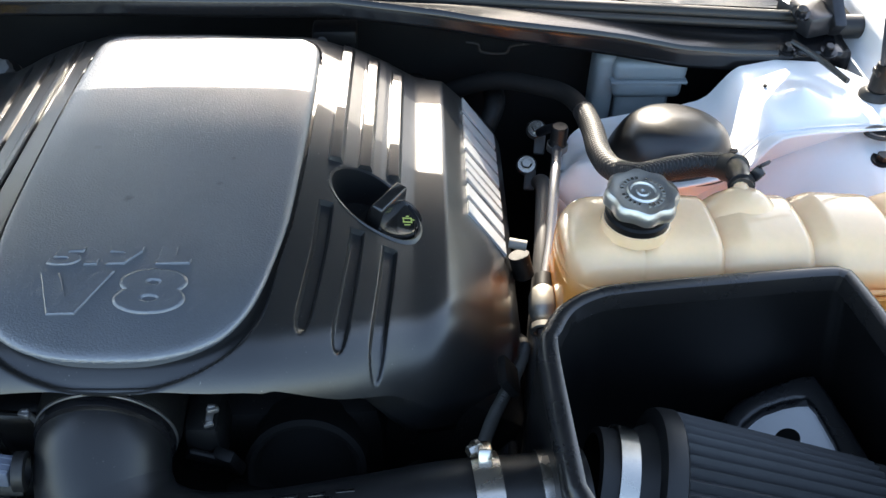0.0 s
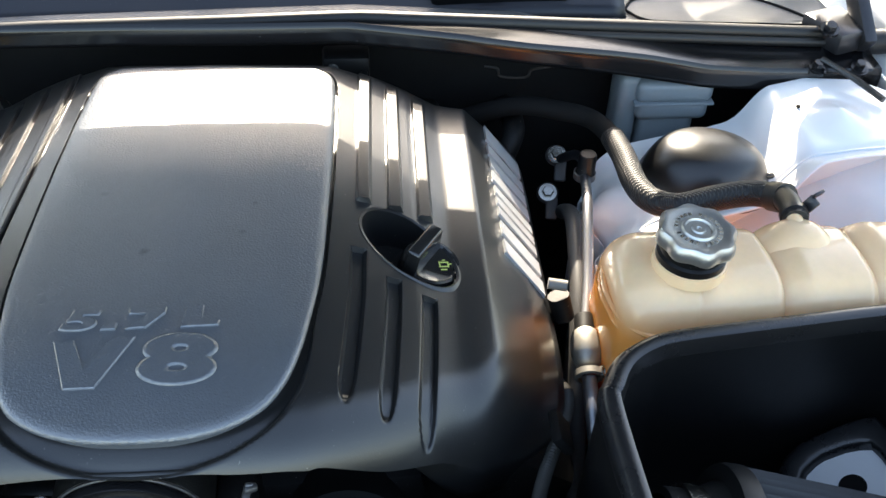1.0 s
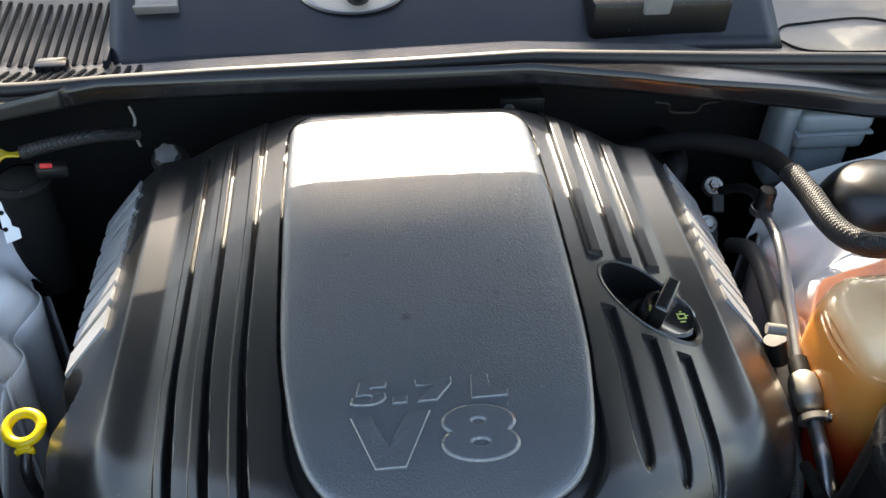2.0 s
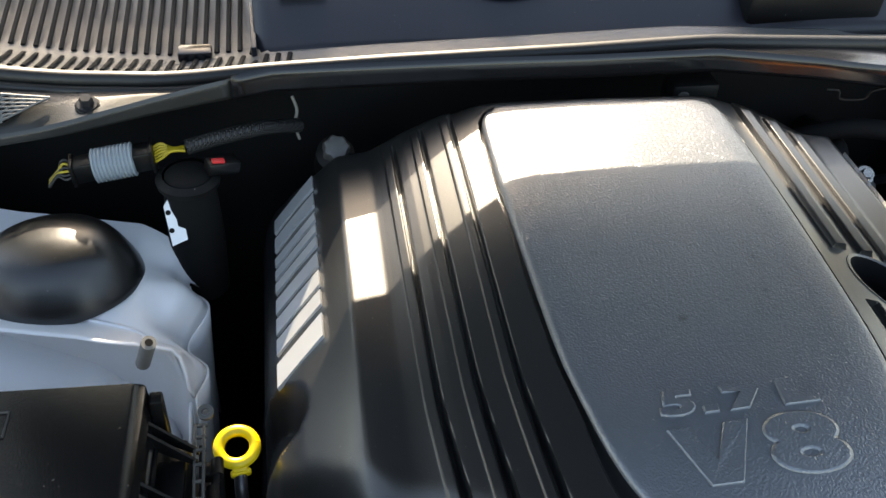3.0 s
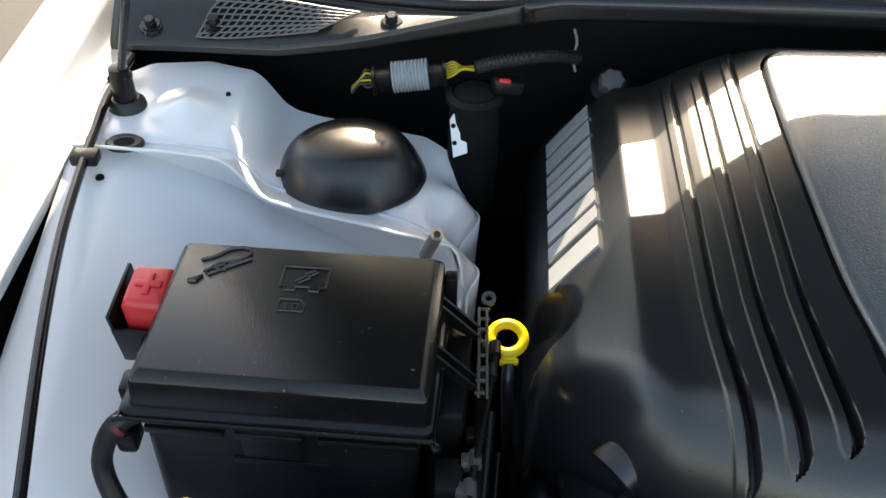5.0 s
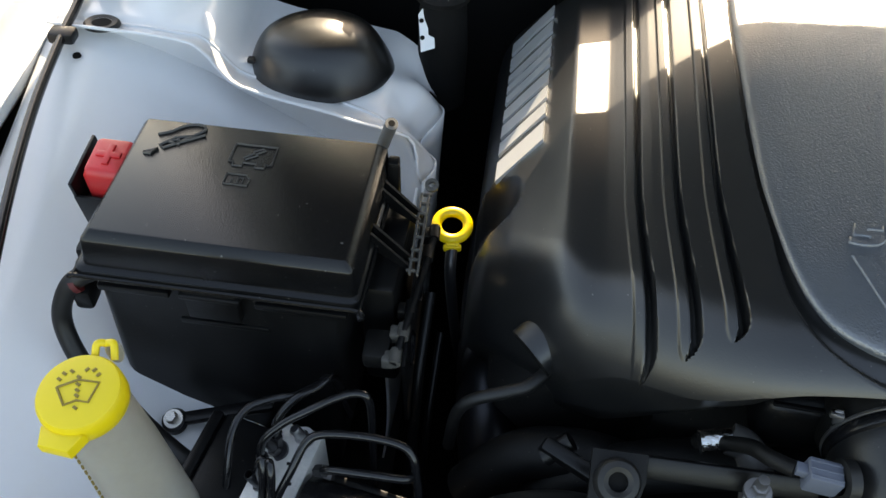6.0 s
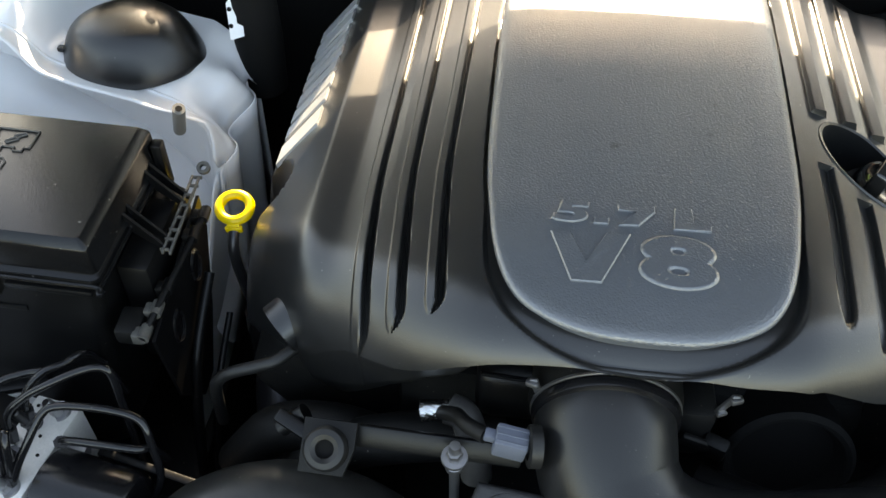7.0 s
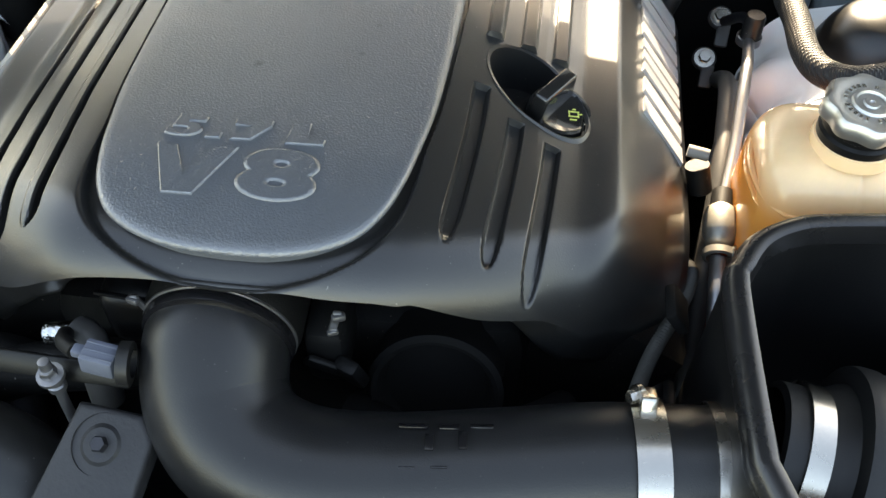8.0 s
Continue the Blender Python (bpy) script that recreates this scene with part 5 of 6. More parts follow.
def build_front_bits():
    s = thing("air_sensor", (-0.10, 0.452, 0.84), "blue grey plugged air temperature sensor in the intake", "sensor")
    m = pose(-0.100, 0.452, 0.853, 0, 8, -6) @ Matrix.Diagonal((0.66, 0.7, 0.7, 1))
    part("connector", merge(moved(cbox((0.036, 0.026, 0.026), 0.003), m), *[moved(cbox((0.034, 0.002, 0.0275), 0.0005), m @ pose(0, y, 0)) for y in (-0.008, 0, 0.008)]), GREYCONN, s)
    part("latch", moved(cbox((0.014, 0.012, 0.010), 0.002), m @ pose(-0.023, 0, 0.004)), GREYCONN, s)
    part("seal", lathe([(0.010, -0.005), (0.0155, -0.004), (0.0155, 0.004), (0.010, 0.005)], 24, along((-0.083, 0.452, 0.850), (1, 0.1, -0.1))), RUBBER, s)
    part("wire_sleeve", tube([(-0.118, 0.454, 0.856), (-0.132, 0.465, 0.85), (-0.142, 0.482, 0.835), (-0.165, 0.51, 0.79)], 0.006, 10), DIRTYSHADE, s)
    f = thing("foil_hose", (-0.16, 0.49, 0.82), "short hose wrapped in crumpled silver foil", "hose")
    part("foil_wrap", tube([(-0.169, 0.497, 0.811), (-0.146, 0.500, 0.814)], lambda k: 0.0090 + 0.0008 * math.sin(k * 30), 20, 12), FOIL, f, "crumpled silver foil")
    part("hose", tube([(-0.147, 0.500, 0.814), (-0.134, 0.494, 0.812), (-0.126, 0.478, 0.80), (-0.122, 0.468, 0.77)], 0.0125, 14), DARKGREY, f)
    b = thing("lifting_bracket", (-0.20, 0.452, 0.81), "black steel bracket bar with a rubber bushed eye", "bracket")
    part("bar", moved(cbox((0.15, 0.006, 0.018), 0.002), pose(-0.165, 0.464, 0.820, -35, 0, -3)), PLASTIC, b)
    part("plate", moved(prism([(-0.020, -0.020), (0.014, -0.020), (0.020, 0.0), (0.020, 0.020), (-0.020, 0.020)], -0.003, 0.003, 0.001), pose(-0.233, 0.453, 0.822, 32, 0, -3)), DIRTYSHADE, b)
    part("bush", lathe([(0.007, -0.004), (0.007, 0.006), (0.0105, 0.008), (0.0145, 0.007), (0.0165, 0.004), (0.017, -0.003)], 36, pose(-0.234, 0.449, 0.826, 32, 0, 0)), RUBBER, b)
    part("hole", lathe([(0, 0.002), (0.0088, 0.002)], 20, pose(-0.234, 0.449, 0.826, 32, 0, 0)), MESHDARK, b)
    d = thing("radiator_hose", (-0.27, 0.43, 0.60), "thick black rubber radiator hose low in the bay", "hose")
    part("hose", tube([(-0.41, 0.30, 0.56), (-0.375, 0.375, 0.67), (-0.335, 0.415, 0.722), (-0.285, 0.432, 0.738), (-0.235, 0.432, 0.735), (-0.19, 0.42, 0.715), (-0.16, 0.40, 0.67), (-0.15, 0.38, 0.58)], 0.045, 36, 10), HOSE, d)
    a = thing("belt_bracket", (-0.12, 0.42, 0.76), "dull cast bracket with a bolt below the sensor", "bracket")
    part("plate", moved(prism([(-0.04, -0.06), (0.035, -0.065), (0.042, 0.02), (0.03, 0.036), (-0.02, 0.036)], -0.008, 0.008, 0.005, 3), pose(-0.105, 0.407, 0.795, 28, 0, -8)), DARKCAST, a)
    part("boss", lathe([(0, 0.004), (0.012, 0.004), (0.016, 0.0), (0.02, -0.003), (0.022, 0.001), (0.024, -0.002)], 28, pose(-0.098, 0.412, 0.806, 28, 0, 0)), DARKCAST, a)
    part("bolt", hexbolt((-0.098, 0.411, 0.808), (0, -0.4, 0.9), 0.006, 0.008), DARKMETAL, a)
    c = thing("ground_bolt", (-0.14, 0.446, 0.825), "small bright hex bolt with a cable eye", "bolt")
    part("head", merge(hexbolt((-0.139, 0.446, 0.836), (0, -0.15, 1), 0.0062, 0.009), lathe([(0, 0.010), (0.004, 0.0095), (0.0048, 0.0), (0.0048, -0.006)], 14, pose(-0.139, 0.446, 0.843))), GREYMETAL, c)
    part("collar", lathe([(0.0042, 0.0), (0.0066, 0.001), (0.0066, 0.006), (0.0052, 0.007), (0.0052, 0.010), (0.0066, 0.011), (0.0066, 0.015), (0.0042, 0.016)], 18, pose(-0.139, 0.447, 0.818)), GREYMETAL, c)
    part("stud", tube([(-0.139, 0.447, 0.82), (-0.138, 0.444, 0.79), (-0.137, 0.440, 0.74)], 0.0038, 10), GREYMETAL, c)
    w = thing("water_outlet", (-0.21, 0.53, 0.76), "black moulded water outlet and hoses under the cover", "hose")
    part("breather_pipe", tube([(-0.283, 0.563, 0.788), (-0.297, 0.549, 0.786), (-0.313, 0.546, 0.78), (-0.341, 0.543, 0.768), (-0.354, 0.543, 0.745), (-0.36, 0.55, 0.68)], 0.0055, 14), RUBBER, w)
    part("outlet", tube([(-0.34, 0.52, 0.66), (-0.30, 0.525, 0.715), (-0.25, 0.52, 0.735), (-0.21, 0.52, 0.72)], 0.022, 16), DIRTYSHADE, w)
    part("lower_hose", tube([(-0.29, 0.50, 0.66), (-0.25, 0.505, 0.72), (-0.19, 0.51, 0.745), (-0.10, 0.52, 0.75)], 0.022, 16), DIRTYSHADE, w)
    part("flange", moved(cbox((0.05, 0.012, 0.022), 0.003), pose(-0.262, 0.487, 0.782, 20, 12, -25)), PLASTIC, w)
    part("stub", tube([(-0.282, 0.492, 0.776), (-0.262, 0.50, 0.79)], 0.008, 12), PLASTIC, w)
    k = thing("front_hose", (0.09, 0.50, 0.77), "dark round pulley and hoses below the cover edge", "pulley")
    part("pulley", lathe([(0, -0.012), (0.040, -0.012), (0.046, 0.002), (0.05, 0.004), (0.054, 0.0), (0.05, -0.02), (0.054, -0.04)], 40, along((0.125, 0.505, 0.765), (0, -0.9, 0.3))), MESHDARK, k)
    part("hose", tube([(0.06, 0.50, 0.74), (0.12, 0.47, 0.755), (0.19, 0.49, 0.75), (0.23, 0.53, 0.72)], 0.014, 14), DIRTYSHADE, k)
    part("bracket", moved(cbox((0.02, 0.012, 0.04), 0.004), pose(0.062, 0.50, 0.79, 20, 0, -25)), DIRTYSHADE, k)


# ---- oil filler cap and dipstick ----
def build_oil_cap():
    e = thing("oil_cap", (0.196, 0.716, 0.85), "black oil filler cap with yellow print deep in the cover", "oil cap")
    m = pose(0.207, 0.709, 0.883, 8, 14, 0)
    part("disc", lathe([(0, 0.003), (0.021, 0.003), (0.0235, 0.005), (0.026, 0.0045), (0.0275, 0.002), (0.028, -0.004), (0.028, -0.014)], 48, m), CAPGLOSS, e)
    # grip: a tall wedge with rounded ends across the disc
    bm = cbox((0.015, 0.050, 0.028), 0.0028, 3)
    for v in bm.verts:
        if v.co.z > 0:
            v.co.x *= 0.86
            v.co.y *= 0.9
    part("grip", moved(bm, m @ pose(-0.010, 0.005, 0.012, 0, -6, -32)), CAPGLOSS, e)
    part("collar", lathe([(0.027, -0.014), (0.033, -0.014), (0.034, -0.03)], 40, m), PLASTIC, e)
    part("well_floor", lathe([(0, -0.03), (0.07, -0.03)], 40, m), DIRTYSHADE, e)
    for i in range(7):
        a = radians(160 + i * 10)
        part("printed_bar", moved(cbox((0.0032, 0.0012, 0.0006), 0), m @ pose(0.0195 * math.cos(a), 0.0195 * math.sin(a), 0.0034, 0, 0, math.degrees(a) + 90)), OILMARK, e, smooth=0)
    sym = m @ pose(0.0115, -0.003, 0.0034)
    for px, py, sx, sy in ((0, 0.0, 0.009, 0.0009), (0, 0.005, 0.009, 0.0009), (-0.004, 0.0025, 0.0009, 0.005), (0.004, 0.0025, 0.0009, 0.005), (0, 0.0075, 0.003, 0.0009), (0.006, 0.004, 0.003, 0.0009), (0, -0.0035, 0.006, 0.0009)):
        part("printed_bar", moved(cbox((sx, sy, 0.0006), 0), sym @ pose(px, py, 0, 0, 0, 12)), OILMARK, e, smooth=0)


def build_dipstick():
    e = thing("dipstick", (-0.374, 0.727, 0.72), "yellow dipstick pull ring standing beside the cover", "dipstick")
    m = pose(-0.374, 0.720, 0.788, 18, 0, 6)
    ring = [m @ Vector((0.0148 * math.cos(a), 0.0142 * math.sin(a), 0)) for a in np.linspace(0, 2 * math.pi, 41)]
    part("ring", tube(ring, 0.0049, 14, 1), YELLOW, e)
    part("neck", moved(cbox((0.013, 0.008, 0.010), 0.002), m @ pose(0, -0.0175, -0.004)), YELLOW, e)
    part("shoulder", moved(cbox((0.017, 0.005, 0.010), 0.002), m @ pose(0, -0.0205, -0.006)), YELLOW, e)
    part("tube", tube([m @ Vector((0, -0.018, -0.006)), (-0.372, 0.69, 0.74), (-0.362, 0.71, 0.60), (-0.34, 0.74, 0.45)], 0.0055, 12), DARKMETAL, e)


# ---- passenger's side: fuse box, jump post, washer bottle, brake unit ----
def lid_ring(x0, x1, y0, y1, z, r, n=5):
    pts = []
    for cx, cy, a0 in ((x1 - r, y1 - r, 0), (x0 + r, y1 - r, 90), (x0 + r, y0 + r, 180), (x1 - r, y0 + r, 270)):
        for i in range(n):
            a = radians(a0 + 90 * i / (n - 1))
            pts.append((cx + r * math.cos(a), cy + r * math.sin(a), z))
    return pts


def loft(rings, cap_top=True, cap_bottom=True):
    bm = bmesh.new()
    vs = [[bm.verts.new(p) for p in r] for r in rings]
    n = len(vs[0])
    for a, b in zip(vs, vs[1:]):
        for i in range(n):
            bm.faces.new((a[i], a[(i + 1) % n], b[(i + 1) % n], b[i]))
    if cap_bottom:
        bm.faces.new(vs[0][::-1])
    if cap_top:
        bm.faces.new(vs[-1])
    return bm


def build_fuse_box():
    e = thing("fuse_box", (-0.545, 0.63, 0.72), "black plastic fuse box with a sloping-edged lid beside the strut tower", "fuse box")

    def skew(x, y, z):                 # the box stands a little askew
        a = radians(-3.0)
        dx, dy = x + 0.545, y - 0.64
        return (-0.545 + dx * math.cos(a) - dy * math.sin(a), 0.64 + dx * math.sin(a) + dy * math.cos(a), z)

    def ring(x0, x1, y0, y1, z, r):
        return [skew(*p) for p in lid_ring(x0, x1, y0, y1, z, r)]

    lid = loft([ring(-0.661, -0.430, 0.565, 0.722, 0.853, 0.008), ring(-0.661, -0.430, 0.565, 0.722, 0.8605, 0.008), ring(-0.659, -0.432, 0.567, 0.720, 0.8620, 0.007), ring(-0.6545, -0.4325, 0.5695, 0.718, 0.8628, 0.006), ring(-0.650, -0.434, 0.571, 0.716, 0.8885, 0.004),
                ring(-0.6492, -0.4345, 0.5718, 0.7155, 0.8900, 0.004), ring(-0.6440, -0.4402, 0.5768, 0.711, 0.8962, 0.003), ring(-0.6432, -0.4410, 0.5776, 0.710, 0.8968, 0.003)])
    L = part("lid", lid, LIDPLASTIC, e, "satin black lid with moulded pictograms", smooth=30)
    part("lid_bead", tube([skew(-0.661, 0.61, 0.8545), skew(-0.661, 0.567, 0.8545), skew(-0.655, 0.5645, 0.8545), skew(-0.55, 0.5642, 0.8545), skew(-0.436, 0.5645, 0.8545), skew(-0.4295, 0.568, 0.8545), skew(-0.4295, 0.71, 0.8545)], 0.0022, 8, 6), LIDPLASTIC, L)
    zt = 0.8970
    def stroke(r, *pts):              # a fine raised line on the lid
        return tube([skew(x, y, zt) for x, y in pts], r, 6, 1)

    # jump-lead pictogram: a looped lead, clamp jaws and an arrow
    part("pictogram", merge(tube([skew(x, y, zt) for x, y in ((-0.628, 0.692), (-0.618, 0.697), (-0.608, 0.706), (-0.596, 0.709), (-0.590, 0.704), (-0.598, 0.694))], 0.0013, 6, 5), stroke(0.0013, (-0.598, 0.694), (-0.610, 0.682), (-0.618, 0.676), (-0.622, 0.679), (-0.612, 0.690), (-0.598, 0.694)),
                            stroke(0.0013, (-0.610, 0.682), (-0.588, 0.697)), stroke(0.0016, (-0.632, 0.668), (-0.622, 0.674), (-0.626, 0.668), (-0.632, 0.668)), stroke(0.0012, (-0.616, 0.684), (-0.608, 0.688), (-0.606, 0.682), (-0.616, 0.684))), MARK, L)
    # battery pictogram with a bolt, and the small shape below it
    part("pictogram", merge(stroke(0.0010, (-0.559, 0.691), (-0.523, 0.691), (-0.523, 0.669), (-0.528, 0.669), (-0.528, 0.665), (-0.536, 0.665), (-0.536, 0.669), (-0.547, 0.669), (-0.547, 0.665), (-0.555, 0.665), (-0.555, 0.669), (-0.559, 0.669), (-0.559, 0.691)),
                            stroke(0.0009, (-0.548, 0.675), (-0.540, 0.682), (-0.543, 0.6825), (-0.534, 0.688)), stroke(0.0009, (-0.546, 0.673), (-0.537, 0.6795), (-0.540, 0.680), (-0.532, 0.686))), MARK, L)
    part("pictogram", merge(stroke(0.0009, (-0.556, 0.655), (-0.540, 0.655), (-0.536, 0.651), (-0.536, 0.643), (-0.556, 0.643), (-0.556, 0.655)), stroke(0.0008, (-0.550, 0.651), (-0.550, 0.645)), stroke(0.0008, (-0.545, 0.651), (-0.541, 0.651), (-0.541, 0.645), (-0.545, 0.645), (-0.545, 0.651))), MARK, L)
    body = loft([ring(-0.640, -0.456, 0.550, 0.705, 0.630, 0.012), ring(-0.648, -0.446, 0.562, 0.710, 0.75, 0.012), ring(-0.652, -0.438, 0.574, 0.716, 0.85, 0.012), ring(-0.652, -0.438, 0.574, 0.716, 0.862, 0.012)])
    part("body", body, PLASTIC, e, smooth=30)
    for x0, x1 in ((-0.645, -0.585), (-0.515, -0.44)):
        part("front_rail", moved(cbox((x1 - x0, 0.010, 0.007), 0.002), Matrix.Translation(skew((x0 + x1) / 2, 0.569, 0.842)) @ pose(0, 0, 0, 0, 0, -3)), PLASTIC, e)
    part("front_latch", merge(moved(cbox((0.044, 0.008, 0.034), 0.002), Matrix.Translation(skew(-0.55, 0.567, 0.836)) @ pose(0, 0, 0, 0, 0, -3)), moved(cbox((0.05, 0.012, 0.005), 0.0015), Matrix.Translation(skew(-0.55, 0.566, 0.848)) @ pose(0, 0, 0, 0, 0, -3)),
                              moved(cbox((0.075, 0.006, 0.006), 0.001), Matrix.Translation(skew(-0.545, 0.570, 0.808)) @ pose(0, 0, 0, 0, 0, -3))), PLASTIC, e)
    # ribbed bracket on the engine side: paired fins, a worn latch ladder, a hinge bar and a punched plate
    for y in (0.694, 0.684, 0.642, 0.632):
        part("gusset", moved(prism([(0, -0.004), (0.034, -0.022), (0.034, -0.016), (0.0, 0.014)], -0.0012, 0.0012), Matrix.Translation(skew(-0.434, y, 0.858)) @ pose(0, 0, 0, 90, 0, -12)), PLASTIC, e)
    part("side_body", merge(moved(cbox((0.030, 0.105, 0.13), 0.006), Matrix.Translation(skew(-0.424, 0.655, 0.770)) @ pose(0, 0, 0, 0, 0, -3)), moved(cbox((0.022, 0.040, 0.010), 0.002), Matrix.Translation(skew(-0.420, 0.662, 0.836)) @ pose(0, 0, 0, 0, 0, -3))), PLASTIC, e)
    part("corner_post", moved(cbox((0.010, 0.012, 0.050), 0.002), Matrix.Translation(skew(-0.428, 0.708, 0.858))), PLASTIC, e)
    ladder = part("latch_ladder", merge(*[moved(cbox((0.0022, 0.095, 0.003), 0.0006), Matrix.Translation(skew(x, 0.665, 0.842))) for x in (-0.402, -0.3955)], *[moved(cbox((0.008, 0.0022, 0.003), 0.0005), Matrix.Translation(skew(-0.399, y, 0.842))) for y in (0.622, 0.634, 0.645, 0.66, 0.675, 0.688, 0.70, 0.711)]), WORNGLINT, e, "worn grey latch ladder")
    part("latch_eye", lathe([(0.003, -0.002), (0.0062, -0.002), (0.0062, 0.002), (0.003, 0.002)], 18, Matrix.Translation(skew(-0.397, 0.722, 0.844)) @ pose(0, 0, 0, 20, 0, 0)), WORNGLINT, ladder)
    hinge = [skew(-0.388, 0.694, 0.822), skew(-0.392, 0.64, 0.818), skew(-0.398, 0.585, 0.812), skew(-0.402, 0.552, 0.806)]
    part("hinge_bar", tube(hinge, 0.0032, 10, 4), PLASTIC, e)
    for k in (0.06, 0.22, 0.62, 0.78, 0.95):
        p = Vector(hinge[0]).lerp(Vector(hinge[-1]), k)
        part("side_clip", merge(tube([p - Vector((0, 0.007, 0)), p + Vector((0, 0.007, 0))], 0.0052, 10), moved(cbox((0.010, 0.012, 0.012), 0.002), Matrix.Translation(p + Vector((-0.006, 0, -0.004))))), WORNGLINT if k > 0.7 else PLASTIC, e)
    plate = prism([(0.700, 0.822), (0.700, 0.780), (0.668, 0.700), (0.630, 0.640), (0.600, 0.640), (0.560, 0.700), (0.548, 0.800)], -0.0015, 0.0015)
    part("punched_plate", moved(plate, Matrix(((0, 0, 1, -0.399), (1, 0, 0, 0), (0, 1, 0, 0), (0, 0, 0, 1)))), PLASTIC, e)
    for y, z in ((0.655, 0.775), (0.592, 0.765)):
        part("plate_hole", lathe([(0, 0.0), (0.010, 0.0), (0.0115, 0.002), (0.013, 0.0)], 24, along((-0.3972, y, z), (1, 0, 0)) @ Matrix.Diagonal((1, 1.5, 1, 1))), GLOSS, e)
    for z, y in ((0.80, 0.57), (0.77, 0.62)):
        part("harness_clip", moved(cbox((0.022, 0.03, 0.018), 0.004), Matrix.Translation(skew(-0.418, y, z))), DIRTYSHADE, e)
    for y, z in ((0.60, 0.845), (0.575, 0.82), (0.64, 0.84)):
        part("outer_clip", moved(cbox((0.016, 0.022, 0.022), 0.004), Matrix.Translation(skew(-0.664, y, z))), PLASTIC, e)
    h = thing("fuse_box_cable", (-0.67, 0.56, 0.78), "thick black cable leaving the fuse box", "cable")
    part("cable", tube([(-0.655, 0.585, 0.845), (-0.675, 0.575, 0.835), (-0.688, 0.565, 0.80), (-0.672, 0.545, 0.765), (-0.642, 0.53, 0.742), (-0.612, 0.510, 0.730), (-0.575, 0.488, 0.722), (-0.54, 0.478, 0.705)], 0.0082, 12), RUBBER, h)
    part("red_tape", tube([(-0.668, 0.577, 0.838), (-0.672, 0.5755, 0.836)], 0.0086, 12), DARKRED, h)
    b = thing("fuse_box_stay", (-0.60, 0.54, 0.70), "black stay bolted to the white apron", "bracket")
    part("arm", moved(cbox((0.09, 0.012, 0.008), 0.003), pose(-0.560, 0.543, 0.712, 0, -4, 14)), PLASTIC, b)
    part("foot", lathe([(0, 0.006), (0.010, 0.006), (0.012, 0.0)], 20, pose(-0.601, 0.532, 0.708, 25, 0, 0)), PLASTIC, b)
    part("bolt", hexbolt((-0.601, 0.531, 0.714), (0, -0.3, 0.95), 0.0055, 0.010), STEEL, b)


def build_jump_post():
    e = thing("jump_post", (-0.675, 0.685, 0.82), "red jump start terminal cap in a black tray", "terminal")
    m = pose(-0.664, 0.684, 0.864, 8, 0, -4) @ Matrix.Diagonal((0.85, 0.85, 0.9, 1))
    part("tray", merge(moved(rbox(-0.034, 0.024, -0.034, 0.030, -0.055, -0.020, 0.003), m), moved(rbox(-0.036, -0.032, -0.036, 0.030, -0.055, 0.012, 0.001), m), moved(rbox(-0.036, 0.020, -0.037, -0.033, -0.055, -0.006, 0.001), m)), PLASTIC, e)
    part("cap", moved(loft([lid_ring(-0.026, 0.022, -0.028, 0.026, -0.022, 0.006), lid_ring(-0.025, 0.020, -0.026, 0.024, 0.012, 0.006), lid_ring(-0.022, 0.016, -0.022, 0.021, 0.019, 0.005), lid_ring(-0.019, 0.013, -0.019, 0.018, 0.0205, 0.004)]), m), RED, e, "glossy red cap with a raised plus", smooth=35)
    part("plus_sign", merge(moved(cbox((0.026, 0.007, 0.003), 0.001), m @ pose(-0.003, 0, 0.021)), moved(cbox((0.007, 0.026, 0.0031), 0.001), m @ pose(-0.003, 0, 0.021))), RED, e)
    part("cable", tube([m @ Vector((0.018, 0.008, 0.002)), m @ Vector((0.036, 0.012, 0.0)), m @ Vector((0.055, 0.014, -0.02))], 0.011, 14), RED, e)


